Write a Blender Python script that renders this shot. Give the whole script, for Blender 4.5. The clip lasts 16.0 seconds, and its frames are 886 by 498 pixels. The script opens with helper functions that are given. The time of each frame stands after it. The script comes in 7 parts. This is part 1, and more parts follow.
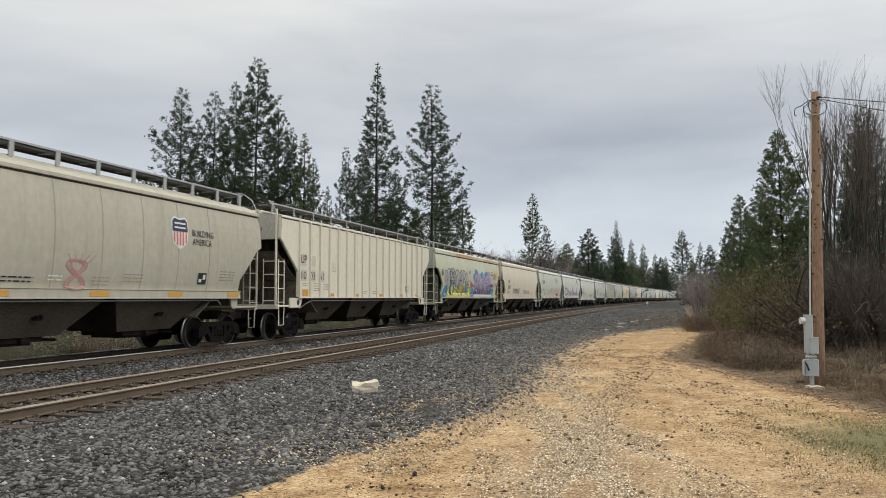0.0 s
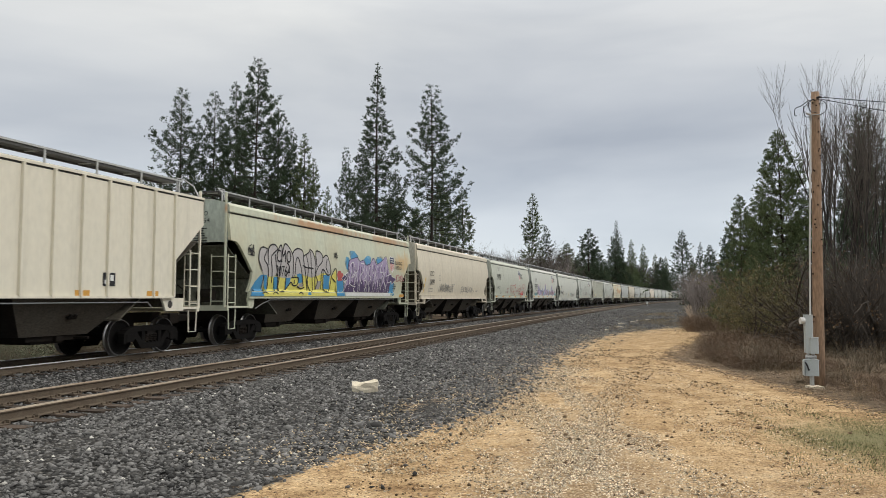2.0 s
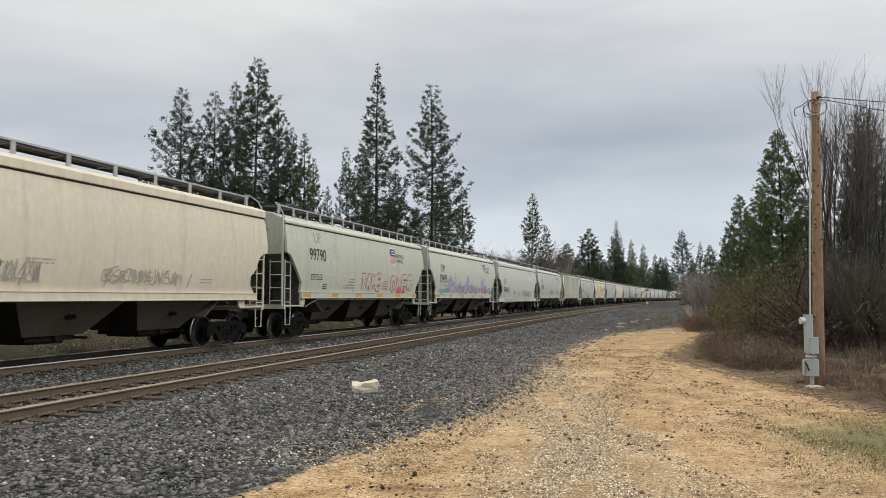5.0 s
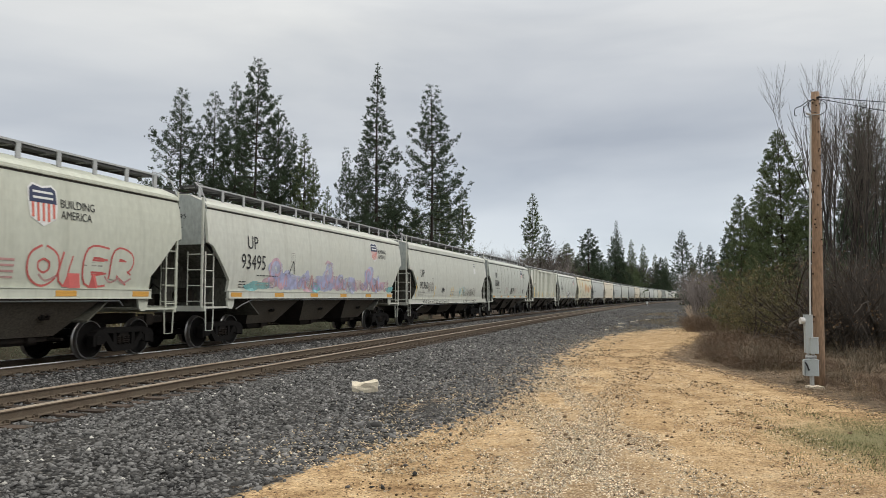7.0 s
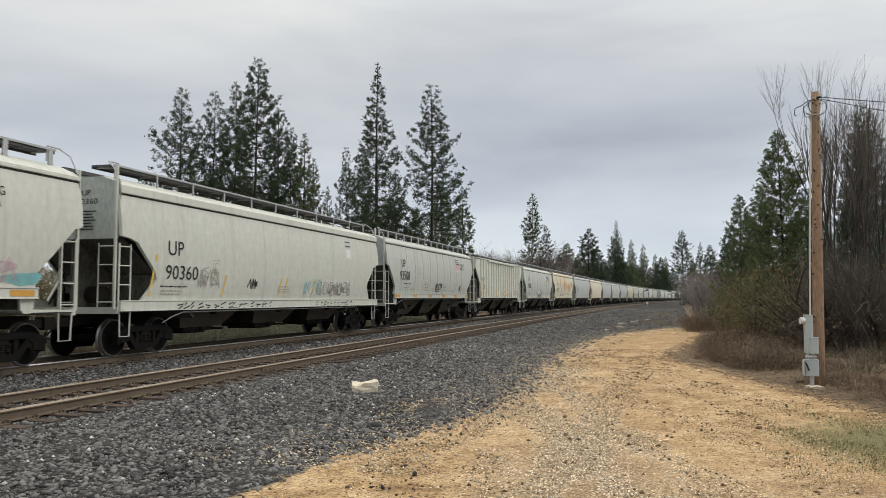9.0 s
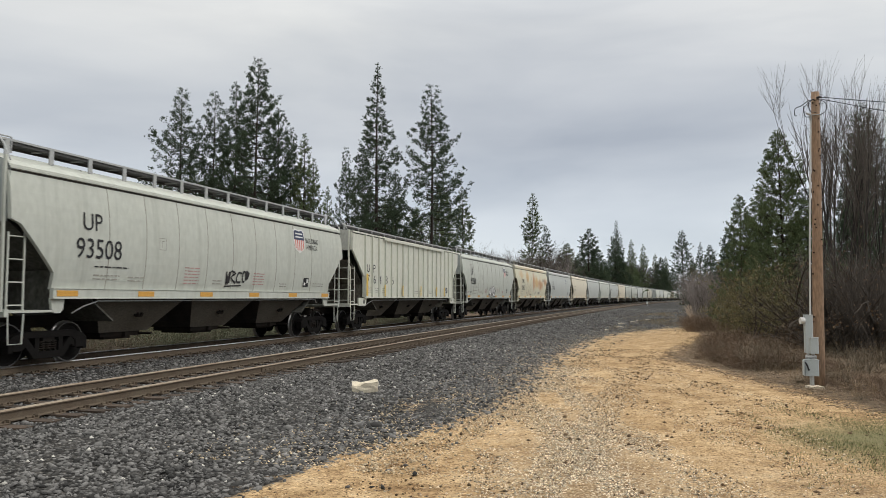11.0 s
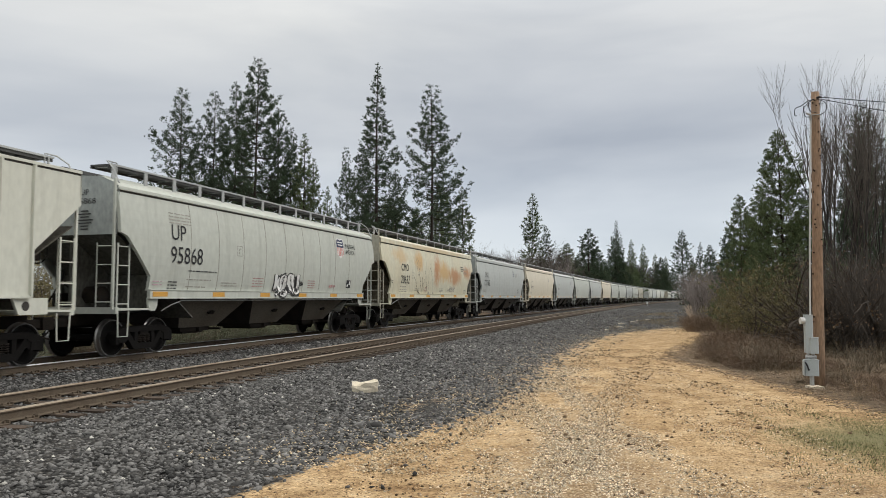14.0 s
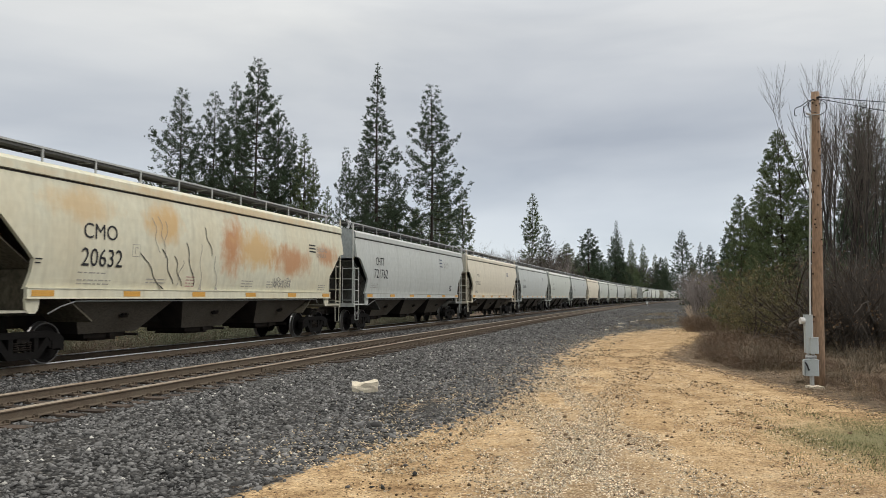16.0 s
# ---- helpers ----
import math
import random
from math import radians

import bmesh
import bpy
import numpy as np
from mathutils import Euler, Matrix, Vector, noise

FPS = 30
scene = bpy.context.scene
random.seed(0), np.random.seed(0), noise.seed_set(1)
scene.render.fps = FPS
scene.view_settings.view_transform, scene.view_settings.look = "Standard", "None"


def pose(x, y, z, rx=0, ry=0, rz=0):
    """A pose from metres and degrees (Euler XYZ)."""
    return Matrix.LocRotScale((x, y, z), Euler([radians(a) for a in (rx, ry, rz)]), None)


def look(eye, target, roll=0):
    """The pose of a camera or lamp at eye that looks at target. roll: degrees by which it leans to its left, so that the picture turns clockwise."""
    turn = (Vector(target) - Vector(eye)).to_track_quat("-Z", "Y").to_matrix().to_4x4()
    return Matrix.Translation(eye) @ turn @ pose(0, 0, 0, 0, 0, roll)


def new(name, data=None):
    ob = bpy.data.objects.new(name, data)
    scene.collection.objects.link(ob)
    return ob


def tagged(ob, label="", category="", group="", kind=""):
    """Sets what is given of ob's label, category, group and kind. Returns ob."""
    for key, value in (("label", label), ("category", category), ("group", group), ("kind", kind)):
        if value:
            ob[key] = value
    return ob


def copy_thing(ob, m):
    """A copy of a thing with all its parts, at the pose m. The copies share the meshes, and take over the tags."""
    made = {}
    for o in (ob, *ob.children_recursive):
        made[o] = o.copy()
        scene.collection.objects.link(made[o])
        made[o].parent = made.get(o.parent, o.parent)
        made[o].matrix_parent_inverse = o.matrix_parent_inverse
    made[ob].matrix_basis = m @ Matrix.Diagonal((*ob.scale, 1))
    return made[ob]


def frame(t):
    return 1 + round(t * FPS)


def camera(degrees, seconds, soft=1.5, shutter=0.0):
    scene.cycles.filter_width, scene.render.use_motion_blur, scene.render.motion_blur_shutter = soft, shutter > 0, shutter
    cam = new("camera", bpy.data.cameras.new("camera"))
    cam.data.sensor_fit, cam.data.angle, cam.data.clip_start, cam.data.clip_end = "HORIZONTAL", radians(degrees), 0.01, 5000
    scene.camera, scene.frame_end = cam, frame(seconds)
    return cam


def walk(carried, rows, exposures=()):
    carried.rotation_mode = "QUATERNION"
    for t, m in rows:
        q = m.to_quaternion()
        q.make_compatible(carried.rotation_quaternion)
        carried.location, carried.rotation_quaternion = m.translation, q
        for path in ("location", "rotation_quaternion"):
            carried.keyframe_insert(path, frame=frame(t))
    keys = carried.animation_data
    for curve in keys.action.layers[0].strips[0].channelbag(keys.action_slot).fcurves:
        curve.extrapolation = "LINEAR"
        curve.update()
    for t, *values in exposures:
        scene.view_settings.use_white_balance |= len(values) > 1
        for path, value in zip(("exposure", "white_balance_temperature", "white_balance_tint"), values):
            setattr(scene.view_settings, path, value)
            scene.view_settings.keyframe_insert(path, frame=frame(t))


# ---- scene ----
EYE = (0.0, 0.0, 1.8)
YAW, PITCH = 15.628, 3.648
cam = camera(60.29, 16.0, soft=0.5, shutter=0.12)
STAND = pose(EYE[0], EYE[1], EYE[2], 90 + PITCH, 0, YAW)
walk(cam, [(0.0, STAND), (16.0, STAND)])

# ---------------------------------------------------------------- light
SUN_AZ, SUN_EL = radians(80), radians(42)      # azimuth counted from +y towards +x


def make_world():
    w = bpy.data.worlds.new("overcast_sky")
    scene.world = w
    w.use_nodes = True
    nt = w.node_tree
    N, L = nt.nodes, nt.links
    N.clear()
    out = N.new("ShaderNodeOutputWorld")
    bg = N.new("ShaderNodeBackground")
    bg.inputs["Strength"].default_value = 1.0
    sky = N.new("ShaderNodeTexSky")
    sky.sky_type, sky.sun_disc = "NISHITA", False
    sky.sun_elevation, sky.sun_rotation = SUN_EL, SUN_AZ
    tc = N.new("ShaderNodeTexCoord")
    sep = N.new("ShaderNodeSeparateXYZ")
    L.new(tc.outputs["Generated"], sep.inputs[0])
    # overcast: brighter towards the zenith
    ramp = N.new("ShaderNodeValToRGB")
    e = ramp.color_ramp.elements
    e[0].position, e[0].color = 0.0, (0.60, 0.66, 0.72, 1)
    e[1].position, e[1].color = 1.0, (1.65, 1.62, 1.55, 1)
    for p, c in ((0.10, (0.56, 0.60, 0.66)), (0.2, (0.50, 0.52, 0.56)), (0.34, (0.64, 0.645, 0.65)), (0.45, (0.75, 0.76, 0.77)), (0.65, (1.2, 1.19, 1.15))):
        k = e.new(p)
        k.color = (*c, 1)
    L.new(sep.outputs[2], ramp.inputs[0])
    # cloud streaks, stretched along the horizon
    mp = N.new("ShaderNodeMapping")
    mp.inputs["Scale"].default_value = (1.6, 1.6, 6.5)
    mp.inputs["Rotation"].default_value = (radians(12), radians(-9), 0)
    L.new(tc.outputs["Generated"], mp.inputs[0])
    no = N.new("ShaderNodeTexNoise")
    no.inputs["Scale"].default_value, no.inputs["Detail"].default_value = 1.3, 5.0
    no.inputs["Roughness"].default_value, no.inputs["Distortion"].default_value = 0.5, 0.25
    L.new(mp.outputs[0], no.inputs["Vector"])
    cr = N.new("ShaderNodeValToRGB")
    cr.color_ramp.elements[0].position, cr.color_ramp.elements[0].color = 0.36, (0.885, 0.905, 0.935, 1)
    cr.color_ramp.elements[1].position, cr.color_ramp.elements[1].color = 0.66, (1.19, 1.18, 1.16, 1)
    L.new(no.outputs[0], cr.inputs[0])
    mul = N.new("ShaderNodeMix")
    mul.data_type, mul.blend_type = "RGBA", "MULTIPLY"
    mul.inputs[0].default_value = 1.0
    L.new(ramp.outputs[0], mul.inputs[6])
    L.new(cr.outputs[0], mul.inputs[7])
    # a broad darker sheet of cloud ahead, thinner to both sides of it
    dot = N.new("ShaderNodeVectorMath")
    dot.operation = "DOT_PRODUCT"
    L.new(tc.outputs["Generated"], dot.inputs[0])
    dot.inputs[1].default_value = Vector((-0.09, 0.955, 0.28)).normalized()
    sheet = N.new("ShaderNodeValToRGB")
    sheet.color_ramp.elements[0].position, sheet.color_ramp.elements[0].color = 0.945, (1.07, 1.065, 1.035, 1)
    sheet.color_ramp.elements[1].position, sheet.color_ramp.elements[1].color = 0.997, (0.87, 0.885, 0.90, 1)
    L.new(dot.outputs["Value"], sheet.inputs[0])
    mul2 = N.new("ShaderNodeMix")
    mul2.data_type, mul2.blend_type = "RGBA", "MULTIPLY"
    mul2.inputs[0].default_value = 1.0
    L.new(mul.outputs[2], mul2.inputs[6])
    L.new(sheet.outputs[0], mul2.inputs[7])
    add = N.new("ShaderNodeMix")
    add.data_type, add.blend_type = "RGBA", "ADD"
    add.inputs[0].default_value = 0.012
    L.new(mul2.outputs[2], add.inputs[6])
    L.new(sky.outputs[0], add.inputs[7])
    L.new(add.outputs[2], bg.inputs[0])
    L.new(bg.outputs[0], out.inputs[0])
    sun = bpy.data.lights.new("sun", "SUN")
    sun.energy, sun.angle, sun.color = 0.95, radians(25), (1.0, 0.97, 0.92)
    so = new("sun", sun)
    way = Vector((math.sin(SUN_AZ) * math.cos(SUN_EL), math.cos(SUN_AZ) * math.cos(SUN_EL), math.sin(SUN_EL)))
    so.matrix_world = look(way * 60, (0, 0, 0))
    scene.view_settings.exposure = 0.0


make_world()

# ---------------------------------------------------------------- materials


def mat(name, base, rough=0.8, metal=0.0, var=0.25, scale=3.0, fine=40.0, bump=0.15, dist=0.01, tint=None, streak=0.0, island=False, objrand=0.0, spec=0.3):
    """A rough material: base colour with blotches at one scale and grain at another, and fine relief.
    tint: a second colour that the blotches lean to. streak: stretches the blotches upright."""
    m = bpy.data.materials.new(name)
    m.use_nodes = True
    nt = m.node_tree
    N, L = nt.nodes, nt.links
    b = N["Principled BSDF"]
    b.inputs["Roughness"].default_value, b.inputs["Metallic"].default_value = rough, metal
    b.inputs["Specular IOR Level"].default_value = spec
    tc = N.new("ShaderNodeTexCoord")
    mp = N.new("ShaderNodeMapping")
    mp.inputs["Scale"].default_value = (1, 1, 1 - 0.85 * streak)
    L.new(tc.outputs["Object"], mp.inputs[0])
    n1 = N.new("ShaderNodeTexNoise")
    n1.inputs["Scale"].default_value, n1.inputs["Detail"].default_value = scale, 6
    n1.inputs["Roughness"].default_value = 0.65
    n2 = N.new("ShaderNodeTexNoise")
    n2.inputs["Scale"].default_value, n2.inputs["Detail"].default_value = fine, 4
    L.new(mp.outputs[0], n1.inputs["Vector"])
    L.new(mp.outputs[0], n2.inputs["Vector"])
    tint = tint or tuple(c * 0.6 for c in base)
    r = N.new("ShaderNodeValToRGB")
    r.color_ramp.elements[0].position, r.color_ramp.elements[1].position = 0.38, 0.66
    lo = tuple(a * (1 - var) + t * var for a, t in zip(base, tint))
    r.color_ramp.elements[0].color, r.color_ramp.elements[1].color = (*lo, 1), (*base, 1)
    L.new(n1.outputs[0], r.inputs[0])
    g = N.new("ShaderNodeMapRange")
    g.inputs[1].default_value, g.inputs[2].default_value = 0.3, 0.7
    g.inputs[3].default_value, g.inputs[4].default_value = 1 - var * 0.6, 1 + var * 0.4
    L.new(n2.outputs[0], g.inputs[0])
    mx = N.new("ShaderNodeMix")
    mx.data_type, mx.blend_type = "RGBA", "MULTIPLY"
    mx.inputs[0].default_value = 1.0
    L.new(r.outputs[0], mx.inputs[6])
    L.new(g.outputs[0], mx.inputs[7])
    last = mx.outputs[2]
    if island or objrand:
        src = N.new("ShaderNodeNewGeometry").outputs["Random Per Island"] if island else N.new("ShaderNodeObjectInfo").outputs["Random"]
        a = objrand or 0.35
        g2 = N.new("ShaderNodeMapRange")
        g2.inputs[3].default_value, g2.inputs[4].default_value = 1 - a, 1 + a
        L.new(src, g2.inputs[0])
        m2 = N.new("ShaderNodeMix")
        m2.data_type, m2.blend_type = "RGBA", "MULTIPLY"
        m2.inputs[0].default_value = 1.0
        L.new(last, m2.inputs[6])
        L.new(g2.outputs[0], m2.inputs[7])
        last = m2.outputs[2]
    L.new(last, b.inputs["Base Color"])
    if bump:
        bp = N.new("ShaderNodeBump")
        bp.inputs["Strength"].default_value, bp.inputs["Distance"].default_value = bump, dist
        L.new(n2.outputs[0], bp.inputs["Height"])
        L.new(bp.outputs[0], b.inputs["Normal"])
    return m


M = {}
M["dark_steel"] = mat("dark_steel", (0.014, 0.013, 0.012), 0.75, 0.0, 0.5, 4, 50, tint=(0.035, 0.026, 0.02), spec=0.08)
M["wheel_steel"] = mat("wheel_steel", (0.013, 0.012, 0.0115), 0.7, 0.0, 0.5, 5, 60, spec=0.05)
M["tread"] = mat("tread_steel", (0.35, 0.34, 0.33), 0.3, 0.9, 0.2, 5, 60)
M["rail_rust"] = mat("rusty_rail", (0.125, 0.098, 0.07), 0.85, 0.0, 0.5, 3, 60, tint=(0.085, 0.058, 0.04))
M["rail_head"] = mat("rail_head", (0.36, 0.30, 0.23), 0.6, 0.2, 0.5, 2, 50, tint=(0.16, 0.09, 0.05))
M["rail_bright"] = mat("polished_rail_head", (0.80, 0.80, 0.80), 0.28, 0.95, 0.2, 2, 50)
M["tie"] = mat("tie_wood", (0.075, 0.055, 0.042), 0.95, 0.0, 0.5, 3, 30, objrand=0.3, bump=0.4)
M["hopper_shade"] = mat("shaded_hopper_sheet", (0.022, 0.02, 0.019), 0.75, 0.0, 0.5, 1.2, 30, tint=(0.06, 0.05, 0.04), streak=0.5, spec=0.1)
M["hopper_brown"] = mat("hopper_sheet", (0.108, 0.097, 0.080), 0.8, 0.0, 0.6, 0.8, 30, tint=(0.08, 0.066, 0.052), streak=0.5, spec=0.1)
M["rim_highlight"] = mat("rim_highlight_steel", (0.20, 0.195, 0.19), 0.4, 0.6, 0.3, 5, 60)
M["galv"] = mat("galvanised", (0.42, 0.43, 0.43), 0.55, 0.3, 0.2, 4, 40)
M["grating"] = mat("running_board", (0.09, 0.09, 0.09), 0.7, 0.3, 0.3, 4, 40)
M["orange"] = mat("reflective_orange", (0.62, 0.33, 0.07), 0.6, 0, 0.25, 4, 40)
M["lettering"] = mat("black_lettering", (0.025, 0.025, 0.028), 0.7, 0, 0.2, 4, 40, bump=0)
M["bark"] = mat("conifer_bark", (0.06, 0.048, 0.04), 0.95, 0, 0.5, 2, 15, bump=0.5, dist=0.03)
M["needle"] = mat("conifer_needles", (0.072, 0.105, 0.06), 0.75, 0, 0.5, 0.5, 6, bump=0, tint=(0.044, 0.066, 0.04), island=True, objrand=0.3)
M["needle_pale"] = mat("pale_conifer_needles", (0.145, 0.185, 0.085), 0.75, 0, 0.5, 0.5, 6, bump=0, tint=(0.08, 0.11, 0.057), island=True, objrand=0.3)
M["twig"] = mat("bare_twigs", (0.20, 0.165, 0.12), 0.95, 0, 0.4, 1, 10, bump=0, island=True, objrand=0.3)
M["twig_red"] = mat("reddish_brush", (0.225, 0.165, 0.12), 0.95, 0, 0.4, 1, 10, bump=0, island=True, objrand=0.35)
M["twig_grey"] = mat("grey_twigs", (0.25, 0.218, 0.20), 0.95, 0, 0.4, 1, 10, bump=0, island=True, objrand=0.3)
M["pole_wood"] = mat("pole_wood", (0.29, 0.20, 0.135), 0.9, 0, 0.5, 2.2, 30, streak=0.9, bump=0.3, tint=(0.22, 0.13, 0.08))
M["box_grey"] = mat("grey_enamel", (0.40, 0.44, 0.45), 0.5, 0, 0.12, 4, 60)
M["conduit"] = mat("pvc_conduit", (0.55, 0.55, 0.53), 0.5, 0, 0.15, 4, 60)
M["cable"] = mat("black_cable", (0.02, 0.02, 0.022), 0.6, 0, 0.1, 4, 60)
M["block"] = mat("broken_concrete", (0.70, 0.62, 0.49), 0.9, 0, 0.3, 6, 40, bump=0.5, dist=0.02)

# ---------------------------------------------------------------- mesh helpers


class MB:
    """Collects vertices and faces."""

    def __init__(self):
        self.v, self.f, self.m = [], [], []

    def add(self, v, f, mi=0):
        n = len(self.v)
        self.v += [tuple(p) for p in v]
        self.f += [tuple(i + n for i in q) for q in f]
        self.m += [mi] * len(f)

    def box(self, c, s, m=None, mi=0):
        x, y, z = (k / 2 for k in s)
        v = [Vector((a * x, b * y, d * z)) for a in (-1, 1) for b in (-1, 1) for d in (-1, 1)]
        if m is not None:
            v = [m @ p for p in v]
        v = [(p[0] + c[0], p[1] + c[1], p[2] + c[2]) for p in v]
        self.add(v, [(0, 1, 3, 2), (4, 6, 7, 5), (0, 4, 5, 1), (2, 3, 7, 6), (0, 2, 6, 4), (1, 5, 7, 3)], mi)

    def tube(self, pts, r, n=6, mi=0, r2=None, cap=True):
        pts = [Vector(p) for p in pts]
        rs = [r + ((r2 if r2 is not None else r) - r) * i / max(1, len(pts) - 1) for i in range(len(pts))]
        ring, vs = [], []
        for i, p in enumerate(pts):
            d = (pts[min(i + 1, len(pts) - 1)] - pts[max(i - 1, 0)]).normalized()
            a = d.orthogonal().normalized() if i == 0 else (a - d * a.dot(d)).normalized()
            b = d.cross(a)
            vs += [p + (a * math.cos(2 * math.pi * k / n) + b * math.sin(2 * math.pi * k / n)) * rs[i] for k in range(n)]
        f = [(i * n + k, i * n + (k + 1) % n, (i + 1) * n + (k + 1) % n, (i + 1) * n + k) for i in range(len(pts) - 1) for k in range(n)]
        if cap:
            f += [tuple(range(n))[::-1], tuple(range((len(pts) - 1) * n, len(pts) * n))]
        self.add(vs, f, mi)

    def prism(self, poly, axis, a, b, mi=0):
        """A polygon swept along an axis from a to b. poly: pairs in the other two axes, in order."""
        def p3(p, t):
            q = list(p)
            q.insert("xyz".index(axis), t)
            return tuple(q)
        n = len(poly)
        self.add([p3(p, a) for p in poly] + [p3(p, b) for p in poly],
                 [(i, (i + 1) % n, n + (i + 1) % n, n + i) for i in range(n)] + [tuple(range(n))[::-1], tuple(range(n, 2 * n))], mi)

    def grid(self, rows, mi=0):
        """A sheet through equally long rows of points."""
        n = len(rows[0])
        self.add([p for r in rows for p in r], [(i * n + j, i * n + j + 1, (i + 1) * n + j + 1, (i + 1) * n + j) for i in range(len(rows) - 1) for j in range(n - 1)], mi)

    def mesh(self, name, mats, smooth=False):
        me = bpy.data.meshes.new(name)
        me.from_pydata(self.v, [], self.f)
        for k in mats if isinstance(mats, (list, tuple)) else [mats]:
            me.materials.append(k)
        if any(self.m):
            me.polygons.foreach_set("material_index", self.m)
        if smooth:
            me.polygons.foreach_set("use_smooth", [True] * len(self.f))
        bm = bmesh.new()
        bm.from_mesh(me)
        bmesh.ops.recalc_face_normals(bm, faces=bm.faces)
        bm.to_mesh(me)
        bm.free()
        me.update()
        return me


def part(name, data, material, parent=None, label="", m=None, smooth=False):
    """Links a mesh (or an MB) as one object under a thing."""
    me = data.mesh(name, material, smooth) if isinstance(data, MB) else data
    ob = new(name, me)
    if parent is not None:
        ob.parent = parent
    if m is not None:
        ob.matrix_basis = m
    if label:
        ob["label"] = label
    return ob


def np_mesh(name, verts, tris, material):
    """A mesh of triangles from arrays."""
    me = bpy.data.meshes.new(name)
    me.vertices.add(len(verts))
    me.vertices.foreach_set("co", np.asarray(verts, np.float32).ravel())
    k = tris.shape[1]
    me.loops.add(tris.size)
    me.loops.foreach_set("vertex_index", np.asarray(tris, np.int32).ravel())
    me.polygons.add(len(tris))
    me.polygons.foreach_set("loop_start", np.arange(0, tris.size, k, dtype=np.int32))
    me.update(calc_edges=True)
    me.validate()
    me.materials.append(material)
    return me


def thing(name, label, category, group="", kind="", m=None, data=None):
    ob = new(name, data)
    if m is not None:
        ob.matrix_basis = m
    return tagged(ob, label, category, group, kind)


# ---------------------------------------------------------------- lie of the land
BEND = 0.00027                  # the line bends gently to the right
TRAIN_X, TRAIN_Z = -14.15, 0.323    # middle of the train's track, rail head
NEAR_X, NEAR_Z = -9.72, 0.21        # middle of the empty track, rail head


def lat(y):
    return BEND * y * y / 2


def heading(y):
    return -math.degrees(math.atan(BEND * y))


EDGE_Y = (-40.0, 4.0, 6.6, 9.5, 12.5, 16.0, 22.5, 32.0, 42.0, 46.0, 54.0, 700.0)
EDGE_X = (-4.4, -4.2, -4.05, -3.6, -2.95, -2.95, -3.3, -3.3, -2.5, -1.2, 2.0, 2.6)


def edge(y):
    """Where the ballast meets the dirt, sideways from the camera's line."""
    return np.interp(y, EDGE_Y, EDGE_X)


def ground_z(x, y):
    s = np.asarray(x, float) - BEND * np.asarray(y, float) ** 2 / 2
    z = np.interp(s, (-60, -24, -18.5, -16.4, -15.6, -12.6, -11.6, -11.2, -8.3, -7.9, -5.2, -4.0, 1.0, 5.0, 60),
                  (-1.0, -0.7, -0.35, 0.06, 0.12, 0.12, 0.03, 0.0, 0.0, -0.01, -0.09, -0.12, -0.12, -0.08, 0.3))
    return z


# ---------------------------------------------------------------- ground


